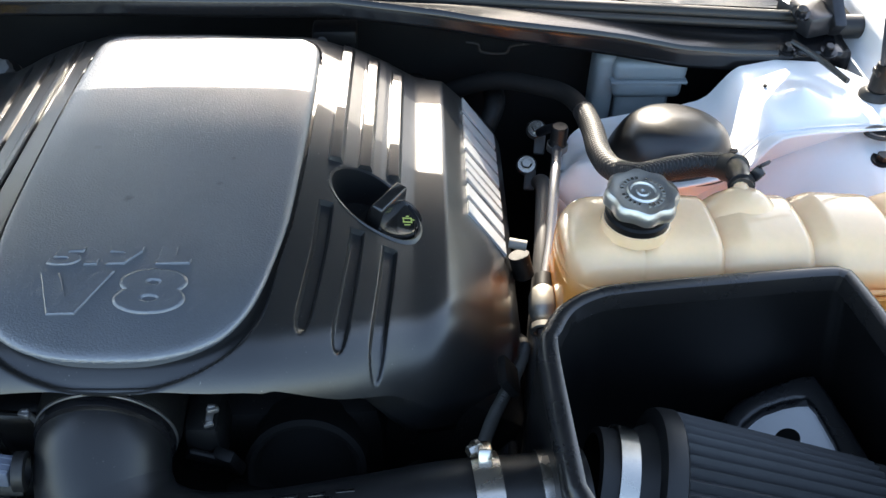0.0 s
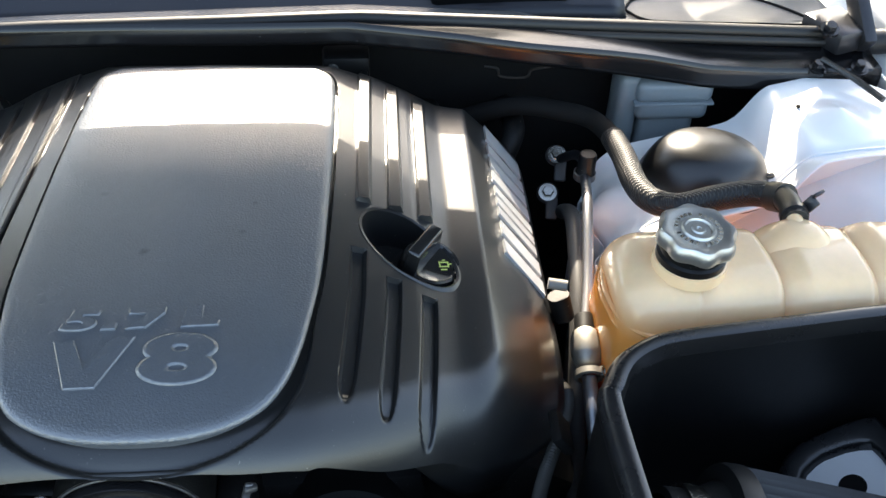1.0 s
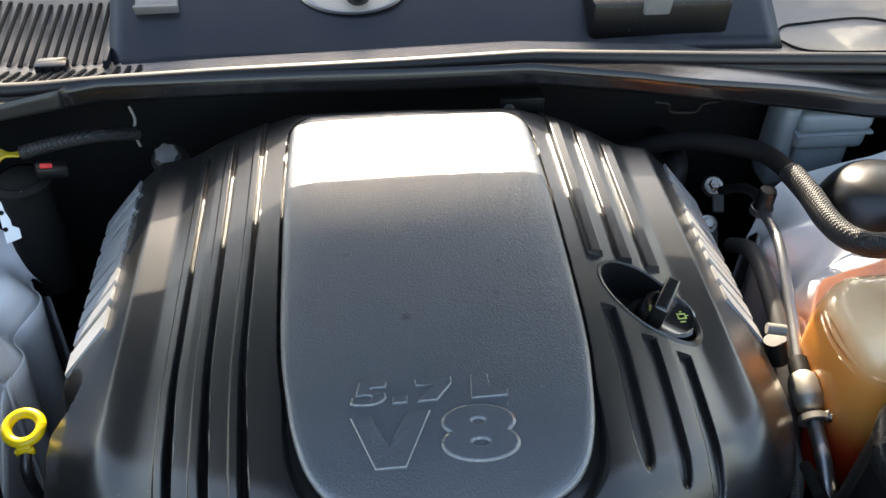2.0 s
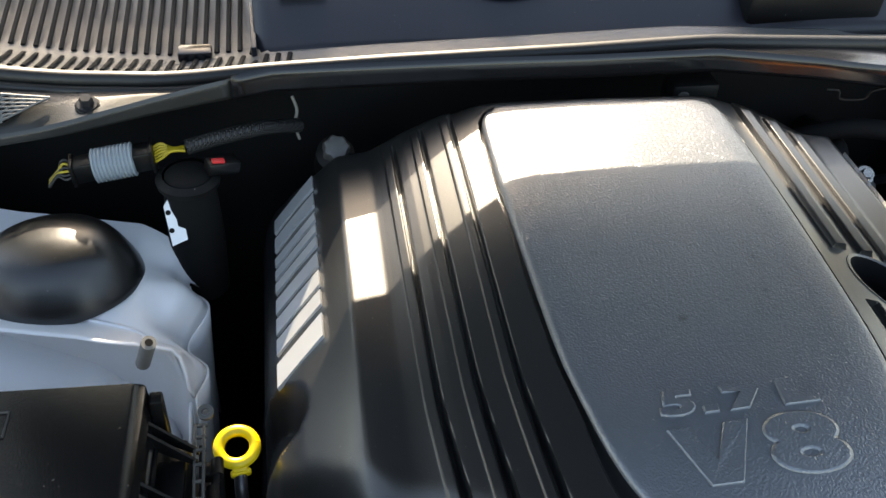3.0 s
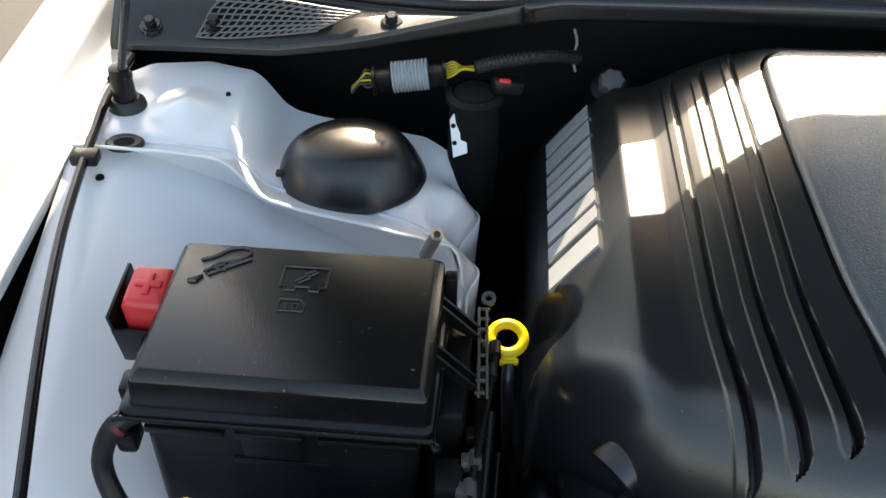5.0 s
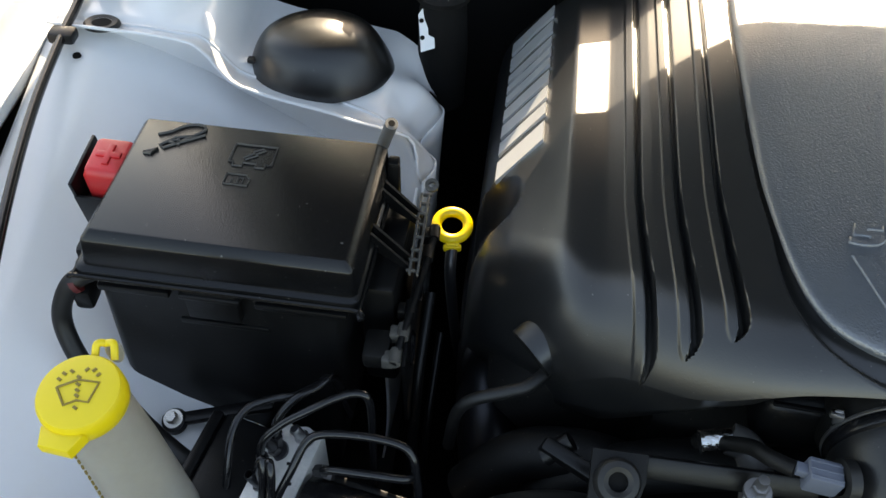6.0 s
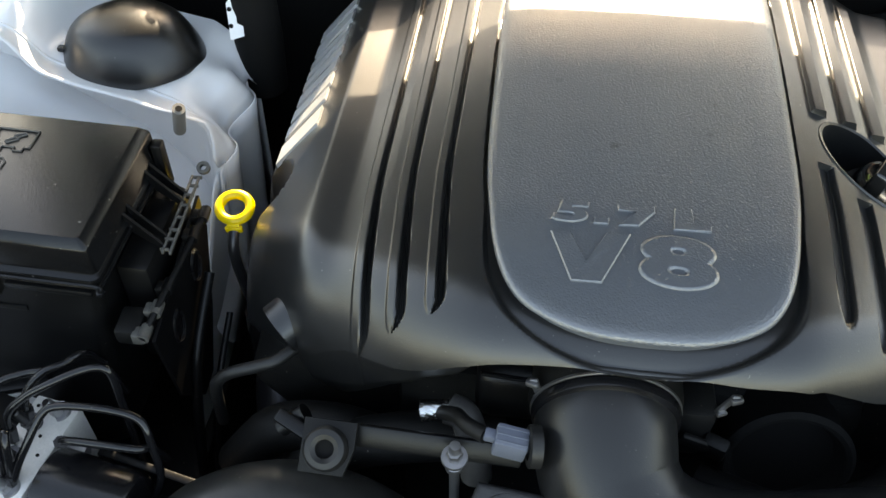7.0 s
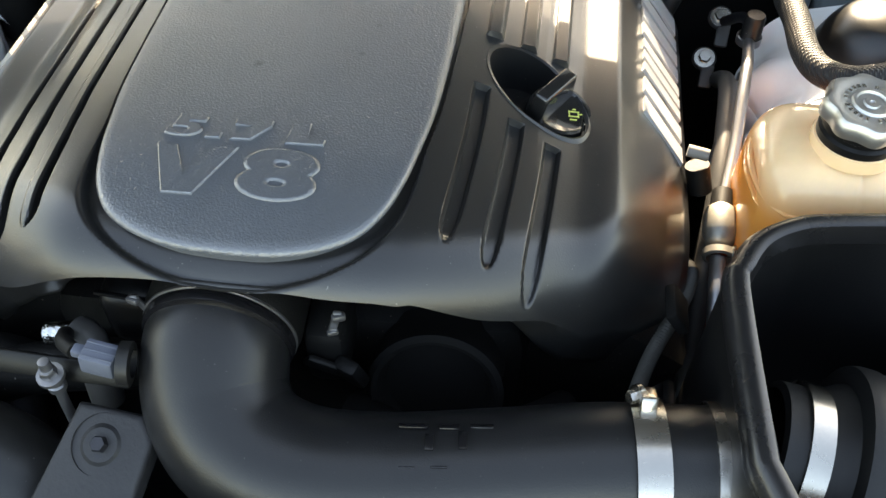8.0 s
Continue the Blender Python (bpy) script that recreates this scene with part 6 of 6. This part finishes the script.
def build_washer_bottle():
    e = thing("washer_bottle", (-0.56, 0.41, 0.70), "milky washer bottle neck with a yellow flip cap", "washer bottle")
    top = Vector((-0.580, 0.416, 0.930))
    axis = Vector((-0.03, -0.10, 1.0)).normalized()
    m = along(top, axis) @ pose(0, 0, 0, 0, 0, 24) @ Matrix.Diagonal((0.92, 0.92, 0.92, 1))
    part("neck", loft([[tuple(Vector(c) + Vector((r * math.cos(a), r * math.sin(a) * 0.95, 0))) for a in (2 * math.pi * i / 32 for i in range(32))] for c, r in (((-0.572, 0.43, 0.66), 0.036), ((-0.573, 0.427, 0.76), 0.0315), ((-0.576, 0.422, 0.86), 0.0272), ((-0.578, 0.417, 0.915), 0.0252), ((-0.580, 0.416, 0.926), 0.0252))]), MILK, e, "milky translucent plastic", smooth=60)
    cap = part("cap", lathe([(0, 0.009), (0.022, 0.009), (0.0275, 0.008), (0.0292, 0.005), (0.0298, 0.0), (0.0298, -0.008), (0.0285, -0.010)], 48, m), YELLOWCAP, e, "yellow cap with washer pictogram")
    part("tab", moved(prism([(-0.016, -0.026), (0.016, -0.026), (0.011, -0.040), (-0.011, -0.040)], -0.007, 0.003, 0.002), m @ pose(0, 0, 0, 0, 0, -16)), YELLOWCAP, cap)
    part("hinge", merge(tube([m @ Vector((0.004, 0.028, 0.002)), m @ Vector((0.006, 0.036, 0.008)), m @ Vector((0.011, 0.038, 0.005))], 0.0025, 10), tube([m @ Vector((0.018, 0.026, 0.002)), m @ Vector((0.017, 0.036, 0.007)), m @ Vector((0.011, 0.038, 0.005))], 0.0025, 10)), YELLOWCAP, cap)
    part("strap_loop", moved(lathe([(0.0, -0.003), (0.0085, -0.003), (0.010, 0), (0.0085, 0.003), (0, 0.003)], 20), m @ pose(0.015, 0.036, -0.002, 70, 0, 20) @ Matrix.Diagonal((0.6, 1.1, 0.7, 1))), MILK, e)
    for i in range(22):               # stitched-looking mould seam down the neck
        k = i / 21
        c, r = Vector((-0.5785, 0.4165, 0.915)).lerp(Vector((-0.573, 0.427, 0.76)), k), 0.0255 + 0.0063 * k
        part("seam_dash", moved(cbox((0.0012, 0.0012, 0.004), 0), Matrix.Translation(c + Vector((-0.35 * r, -0.93 * r * 0.95, 0)))), CAPMARK, e, smooth=0)
    z = 0.0092
    q = [Vector((-0.014, 0.004)), Vector((0.0, 0.008)), Vector((0.014, 0.004)), Vector((0.008, -0.010)), Vector((0.0, -0.0075)), Vector((-0.008, -0.010)), Vector((-0.014, 0.004))]
    mm = m @ pose(0, 0, 0, 0, 0, 5)
    part("pictogram", tube([mm @ Vector((p.x, p.y, z)) for p in q], 0.0009, 6, 1), CAPMARK, cap)
    dots = [(0, -0.013), (0, -0.004), (0, 0.0), (0, 0.0045), (0, 0.010), (-0.005, 0.015), (-0.010, 0.014), (-0.013, 0.010), (0.005, 0.015), (0.010, 0.014), (0.013, 0.010)]
    for x, y in dots:
        part("spray_dot", moved(cbox((0.0032, 0.002, 0.0012), 0), mm @ pose(x, y, z, 0, 0, 40 * (1 if x > 0 else -1))), CAPMARK, cap, smooth=0)


def build_brake_unit():
    e = thing("brake_hydraulic_unit", (-0.49, 0.45, 0.66), "cast aluminium brake hydraulic unit with black motor", "hydraulic unit")
    m = pose(-0.491, 0.458, 0.717, 0, 0, -12)
    part("block", moved(cbox((0.042, 0.11, 0.075), 0.002), m), ALU, e)
    part("motor", lathe([(0, 0.075), (0.03, 0.075), (0.034, 0.07), (0.035, 0.0)], 36, along((-0.468, 0.444, 0.728), (0.98, -0.2, 0.0))), GLOSS, e)
    box = part("control_box", moved(cbox((0.05, 0.13, 0.085), 0.006), pose(-0.540, 0.452, 0.712, 0, 10, -12)), PLASTIC, e)
    part("box_lip", moved(cbox((0.010, 0.132, 0.010), 0.003), pose(-0.562, 0.452, 0.757, 0, 10, -12)), PLASTIC, box)
    for i, (x, y, h) in enumerate(((-0.010, 0.028, 0.016), (0.006, 0.045, 0.012), (-0.008, -0.004, 0.018), (0.006, -0.028, 0.012))):
        part("port_nut", moved(merge(hexbolt((0, 0, 0), (0, 0, 1), 0.0062, 0.008), lathe([(0.0045, 0.007), (0.0045, 0.007 + h), (0.003, 0.009 + h)], 14)), m @ pose(x, y, 0.0375, 12, -10, 0)), DARKMETAL if i % 2 == 0 else GREYMETAL, e)
    for y in (0.028, -0.028):
        part("bolt", hexbolt(m @ Vector((0.021, y, 0.014)), (0.97, -0.22, 0.1), 0.0062, 0.016), GREYMETAL, e)
    for x, y in ((-0.014, 0.045), (-0.004, 0.048), (-0.016, 0.012), (0.004, 0.020), (-0.015, -0.025), (0.012, 0.004), (-0.004, -0.045)):
        part("plug", lathe([(0, 0.0008), (0.0014, 0.0008), (0.0016, 0)], 10, m @ pose(x, y, 0.0376)), MESHDARK, e)
    # brake lines
    def brake_line(*pts):
        ln = thing("brake_line", pts[0], "thin black coated steel brake line", "brake line", "brake lines")
        part("line", tube(pts, 0.0034, 10, 10), GLOSS, ln)
        part("flare_nut", tube([pts[0], tuple(Vector(pts[0]).lerp(Vector(pts[1]), 0.5))], 0.0052, 6), DARKMETAL, ln)

    brake_line((-0.530, 0.42, 0.70), (-0.527, 0.463, 0.765), (-0.525, 0.485, 0.785), (-0.517, 0.503, 0.79), (-0.498, 0.514, 0.79), (-0.481, 0.519, 0.79), (-0.468, 0.533, 0.785), (-0.46, 0.55, 0.77), (-0.45, 0.56, 0.70))
    brake_line((-0.502, 0.470, 0.757), (-0.500, 0.476, 0.785), (-0.485, 0.485, 0.80), (-0.464, 0.494, 0.81), (-0.446, 0.505, 0.812), (-0.431, 0.511, 0.812), (-0.421, 0.510, 0.806), (-0.419, 0.505, 0.77), (-0.420, 0.50, 0.68))
    brake_line((-0.492, 0.42, 0.73), (-0.484, 0.436, 0.765), (-0.472, 0.452, 0.79), (-0.462, 0.468, 0.806), (-0.450, 0.474, 0.81), (-0.422, 0.476, 0.809), (-0.396, 0.475, 0.805), (-0.384, 0.471, 0.80), (-0.379, 0.464, 0.785), (-0.378, 0.455, 0.74), (-0.40, 0.445, 0.69))
    brake_line((-0.497, 0.43, 0.74), (-0.492, 0.444, 0.785), (-0.493, 0.454, 0.80), (-0.497, 0.452, 0.79), (-0.500, 0.455, 0.757))
    brake_line((-0.490, 0.43, 0.74), (-0.485, 0.442, 0.788), (-0.487, 0.452, 0.80), (-0.490, 0.450, 0.79), (-0.489, 0.44, 0.757))
    brake_line((-0.455, 0.462, 0.775), (-0.442, 0.457, 0.788), (-0.411, 0.455, 0.79), (-0.387, 0.456, 0.786), (-0.381, 0.464, 0.775), (-0.379, 0.475, 0.74))
    brake_line((-0.495, 0.488, 0.757), (-0.493, 0.495, 0.785), (-0.48, 0.508, 0.80), (-0.465, 0.52, 0.80), (-0.455, 0.535, 0.795), (-0.452, 0.55, 0.76))
    b = thing("unit_bracket", (-0.40, 0.46, 0.65), "black bracket carrying the hydraulic unit", "bracket")
    part("plate", moved(cbox((0.14, 0.008, 0.08), 0.002), pose(-0.42, 0.50, 0.65, 10, 0, -14)), PLASTIC, b)
    for x, z0, z1, r in ((-0.388, 0.76, 0.55, 0.0052), (-0.378, 0.70, 0.50, 0.0034)):
        p = thing("drain_pipe", (x, 0.6, z1), "thin black pipe running down behind the fuse box", "pipe", "thin pipes")
        part("pipe", tube([(x, 0.66, z0), (x - 0.005, 0.60, z0 - 0.05), (x - 0.008, 0.565, z1 + 0.08), (x - 0.012, 0.55, z1)], r, 10), PLASTIC, p)


# ---- back of the bay: plugs, pots, wires, cowl fittings ----
def build_back_bits():
    e = thing("wiring_connector", (-0.47, 1.0, 0.86), "pale grey ribbed wiring connector with yellow wires", "connector")
    m = pose(-0.476, 1.0, 0.882, 0, -6, 4) @ Matrix.Diagonal((0.86, 0.86, 0.86, 1))
    prof = [(0.0, -0.023)] + [q for i in range(11) for q in ((0.0180, -0.0225 + 0.0041 * i), (0.0196, -0.0215 + 0.0041 * i), (0.0196, -0.0202 + 0.0041 * i), (0.0180, -0.0192 + 0.0041 * i))] + [(0.0, 0.0225)]
    part("ribbed_sleeve", moved(lathe(prof, 28), m @ pose(0, 0, 0, 0, 90, 0)), RIBCONN, e, "pale grey ribbed sleeve", smooth=30)
    part("left_plug", merge(moved(cbox((0.022, 0.024, 0.024), 0.003), m @ pose(-0.034, 0, -0.001)), moved(cbox((0.004, 0.028, 0.028), 0.001), m @ pose(-0.045, 0, -0.001))), PLASTIC, e)
    part("right_plug", merge(moved(cbox((0.022, 0.026, 0.024), 0.003), m @ pose(0.032, 0, 0)), moved(cbox((0.004, 0.03, 0.03), 0.001), m @ pose(0.042, 0, 0))), PLASTIC, e)
    for i in range(6):
        o = (i - 2.5) * 0.003
        part("yellow_wire", tube([m @ Vector((0.043, o, o * 0.6)), m @ Vector((0.053, o * 1.1, 0.004 + o * 0.5)), m @ Vector((0.064, o * 1.0, 0.003 - o * 0.4)), m @ Vector((0.078, o * 0.6, 0.001))], 0.0014, 6, 6), WIREYEL, e)
        part("wire", tube([m @ Vector((-0.046, o, o * 0.5)), m @ Vector((-0.054, o * 1.1, 0.002 + o)), m @ Vector((-0.062, o * 0.8, -0.001)), m @ Vector((-0.074, o, -0.012))], 0.0013, 6, 6), WIREYEL if i in (2, 4) else RUBBER, e)
    part("loom", tube([m @ Vector((0.080, 0, 0.002)), m @ Vector((0.12, 0.005, 0.004)), m @ Vector((0.17, 0.02, -0.004)), m @ Vector((0.21, 0.05, -0.03))], 0.0075, 12), BRAID, e)
    p = thing("actuator_pot", (-0.405, 0.975, 0.80), "black cylindrical actuator with a red clip", "actuator")
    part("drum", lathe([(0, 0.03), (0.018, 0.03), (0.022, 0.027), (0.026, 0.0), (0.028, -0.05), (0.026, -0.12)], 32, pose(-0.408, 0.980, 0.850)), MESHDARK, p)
    part("crown", lathe([(0.020, 0.0), (0.030, 0.002), (0.031, 0.008), (0.024, 0.012)], 32, pose(-0.408, 0.980, 0.866)), DIRTYSHADE, p)
    part("plug", moved(cbox((0.032, 0.018, 0.014), 0.003), pose(-0.375, 0.985, 0.882, 0, 10, 20)), PLASTIC, p)
    part("red_clip", moved(cbox((0.012, 0.006, 0.005), 0.001), pose(-0.378, 0.980, 0.890, 0, 10, 15)), RED, p)
    w = thing("white_bracket", (-0.425, 0.965, 0.80), "white painted bracket with punched holes", "bracket")
    part("plate", moved(prism([(-0.009, -0.026), (0.010, -0.022), (0.010, -0.010), (0.002, -0.006), (0.002, 0.006), (0.010, 0.010), (0.009, 0.022), (-0.002, 0.027), (-0.010, 0.018)], -0.0015, 0.0015), pose(-0.424, 0.958, 0.838, 62, 0, 12) @ Matrix.Diagonal((0.8, 0.9, 1, 1))), PAINT, w)
    for z in (-0.008, 0.010):
        part("hole", lathe([(0, 0.0021), (0.0026, 0.0021)], 12, pose(-0.424, 0.958, 0.838, 62, 0, 12) @ pose(-0.005, z, 0)), MESHDARK, w)
    c = thing("small_fluid_cap", (-0.262, 1.022, 0.80), "grey lobed plastic cap on a dark pot", "cap")
    cm = pose(-0.262, 1.020, 0.866, 35, 0, 0)
    bm = bmesh.new()
    rings = []
    for r, z in ((0.6, 0.012), (0.85, 0.011), (1.0, 0.007), (1.0, -0.004)):
        rings.append([bm.verts.new((0.0135 * r * (1 + 0.07 * math.cos(7 * a)) * math.cos(a), 0.0135 * r * (1 + 0.07 * math.cos(7 * a)) * math.sin(a), z)) for a in (2 * math.pi * i / 70 for i in range(70))])
    for a, b in zip(rings, rings[1:]):
        for i in range(70):
            bm.faces.new((a[i], a[(i + 1) % 70], b[(i + 1) % 70], b[i]))
    bm.faces.new(rings[0])
    part("knob", moved(bm, cm), DARKGREY, c, "dull grey lobed cap")
    part("pot", lathe([(0.012, -0.004), (0.02, -0.01), (0.022, -0.05)], 24, cm), DIRTYSHADE, c)
    f = thing("frayed_tie", (-0.30, 1.06, 0.86), "loose strip of pale tape hanging in the dark", "tape")
    part("strip", tube([(-0.302, 1.065, 0.905), (-0.298, 1.062, 0.89), (-0.301, 1.058, 0.875), (-0.297, 1.055, 0.858)], 0.0016, 6, 6), GREYPOST, f)
    g = thing("tower_pin", (-0.442, 0.80, 0.80), "grey brown plastic pin standing on the tower flange", "pin")
    part("pin", tube([(-0.452, 0.812, 0.80), (-0.440, 0.796, 0.842)], 0.0065, 14), GREYPOST, g)
    part("bore", lathe([(0, 0.0006), (0.0035, 0.0006)], 12, along((-0.440, 0.796, 0.842), (0.25, -0.35, 0.9))), MESHDARK, g)
    h = thing("heater_valve", (0.13, 1.05, 0.87), "dark grey bracket and valve behind the engine", "valve")
    part("body", rbox(0.11, 0.165, 1.045, 1.08, 0.875, 0.905, 0.005), DIRTYSHADE, h)
    part("leg", moved(cbox((0.008, 0.01, 0.05), 0.002), pose(0.158, 1.04, 0.865)), DIRTYSHADE, h)
    part("screw", lathe([(0, 0.004), (0.006, 0.003), (0.007, 0)], 12, pose(0.122, 1.044, 0.892, 90, 0, 0)), DARKGREY, h)
    k = thing("cowl_stay", (0.36, 1.05, 0.89), "thin bent wire stay below the cowl edge", "wire")
    part("wire", tube([(0.30, 1.05, 0.888), (0.315, 1.048, 0.886), (0.32, 1.047, 0.876), (0.35, 1.047, 0.874), (0.357, 1.047, 0.884), (0.38, 1.05, 0.886)], 0.0016, 6, 4), DIRTYSHADE, k)
    for x, y, z in ((-0.18, 1.03, 0.80), (0.24, 1.02, 0.80), (0.34, 1.04, 0.79)):
        q = thing("firewall_hose", (x, y, z - 0.05), "dark heater hose at the firewall", "hose", "firewall hoses")
        part("hose", tube([(x, y + 0.08, z), (x, y, z + 0.01), (x * 0.9, y - 0.03, z - 0.06), (x * 0.85, y - 0.02, z - 0.15)], 0.014, 12), DIRTYSHADE, q)


def build_cowl_fittings():
    # lattice air inlet at the passenger's end
    e = thing("air_inlet_grille", (-0.62, 1.06, 0.895), "black plastic lattice air inlet in the cowl", "grille")

    def on(x, y, up=0.0):
        (y0, _), (y1, _) = cowl_front(x), seal_line(x)
        v = float(np.interp((y - y0) / (y1 - y0), [0.04, 0.55, 0.9, 1.0], [0.4, 0.6, 0.8, 1.0]))
        return cowl_surface(x, v) + Vector((0, 0, up))

    def corner(u, v):                 # a slanted four-sided field
        xl, xr = -0.706 + 0.022 * v, -0.575 + 0.042 * v
        yb = 1.029 + 0.004 * u
        yt = 1.068 - 0.012 * u
        return on(xl + (xr - xl) * u, yb + (yt - yb) * v, 0.0)

    # Near-black sheet stands in for the shaded depth behind the lattice.
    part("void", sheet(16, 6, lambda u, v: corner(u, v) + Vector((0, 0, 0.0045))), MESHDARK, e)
    for i in range(17):
        u = i / 16
        a, b = corner(max(0, u - 0.05), 0), corner(min(1, u + 0.05), 1)
        part("slat", tube([a + Vector((0, 0, 0.006)), corner(u, 0.35) + Vector((0, 0, 0.006)), corner(u, 0.7) + Vector((0, 0, 0.006)), b + Vector((0, 0, 0.006))], 0.0011, 6, 4), GRILLE, e)
    for j in range(8):
        v = j / 7
        part("slat", tube([corner(u, v) + Vector((0, 0, 0.0062)) for u in (0, 0.25, 0.5, 0.75, 1)], 0.0011, 6, 4), GRILLE, e)
    # slots in the panel under the glass: near-black strips for their shade
    s = thing("wiper_cowl_slots", (-0.5, 1.13, 0.92), "rows of dark slots in the wiper cowl", "vent")

    def upper(x, k):
        y1, z1 = seal_line(x)
        yb = glass_base(x)
        return Vector((x, y1 + 0.004 + k * (yb - y1), z1 - 0.004 - 0.022 * min(k, 1.0) - 0.010 * math.sin(min(k, 1.0) * math.pi) + 0.25 * max(0.0, k - 1) * (yb - y1) + 0.0012))

    for i in range(38):
        x = -0.765 + i * 0.0125
        for k0, k1 in ((0.12, 0.42), (0.55, 0.92 + 0.075 / (glass_base(x) - seal_line(x)[0]) * (x < -0.34))):
            if x > -0.33 and k0 < 0.5 and i % 9 == 8:
                continue
            a, b = upper(x, k0), upper(x + 0.004, k1)
            part("slot", tube([a, a.lerp(b, 0.5), b], 0.0028, 6, 2, flat=0.5), MESHDARK, s)
    for x in (-0.62, -0.40):
        part("clip", moved(cbox((0.036, 0.022, 0.012), 0.003), Matrix.Translation(upper(x, 0.5) + Vector((0, 0, 0.004)))), GLOSS, s)
    d = thing("cowl_access_door", (0.62, 1.17, 0.90), "rounded access door moulded in the grey cowl top", "access door")
    loop = [(0.50, 0.70), (0.52, 0.92), (0.56, 0.95), (0.66, 0.93), (0.72, 0.70), (0.75, 0.35), (0.74, 0.15), (0.66, 0.16), (0.55, 0.18), (0.515, 0.35), (0.50, 0.70)]
    part("gap_line", tube([upper(x, k) for x, k in loop], 0.0018, 6, 6), MESHDARK, d)
    for x in (-0.498, -0.688, -0.757, 0.715, 0.770):
        q = on(x, 1.045)
        b = thing("cowl_screw", tuple(q), "dark flanged screw holding the cowl", "screw", "cowl screws")
        part("head", hexbolt(q + Vector((0, 0, 0.003)), (0, -0.25, 1), 0.0065, 0.009), DARKMETAL if x == -0.498 else GLOSS, b)
        part("washer", lathe([(0, 0.003), (0.012, 0.002), (0.0125, -0.002)], 20, along(q, (0, -0.2, 1))), GLOSS, b)
    c = thing("fender_cable", (-0.76, 0.75, 0.87), "black release cable clipped along the white fender", "cable")
    part("cable", tube([(-0.775, 1.02, 0.885), (-0.783, 0.95, 0.877), (-0.780, 0.90, 0.874), (-0.776, 0.85, 0.873), (-0.762, 0.745, 0.872), (-0.737, 0.62, 0.868), (-0.70, 0.45, 0.85), (-0.68, 0.30, 0.80)], 0.0048, 10), GLOSS, c)
    part("clip", moved(cbox((0.026, 0.018, 0.012), 0.003), pose(-0.777, 0.858, 0.872)), PLASTIC, c)
    r = thing("fender_screw", (0.763, 0.858, 0.865), "black screw in the white fender flange", "screw")
    part("head", hexbolt((0.763, 0.846, 0.850), (0, -0.1, 1), 0.008, 0.008), PLASTIC, r)
    k = thing("fender_wire", (0.80, 0.98, 0.87), "short black cable at the strut foot", "cable")
    part("cable", tube([(0.72, 1.055, 0.885), (0.745, 1.02, 0.88), (0.765, 0.975, 0.875)], 0.004, 8), GLOSS, k)


# ---- the place ----
build_ground()
build_bay()
for _s in (-1, 1):
    build_inner_fender(_s)
    build_fender(_s)
    build_strut_cap(_s)
    build_gas_strut(_s)
build_cowl()
build_windscreen()
build_hood()
build_engine_cover()
build_coolant_tank()
build_braided_hose()
build_ac_lines()
build_brake_reservoir()
build_air_box()
build_air_filter()
build_intake_tube()
build_front_bits()
build_oil_cap()
build_dipstick()
build_fuse_box()
build_jump_post()
build_washer_bottle()
build_brake_unit()
build_back_bits()
build_cowl_fittings()
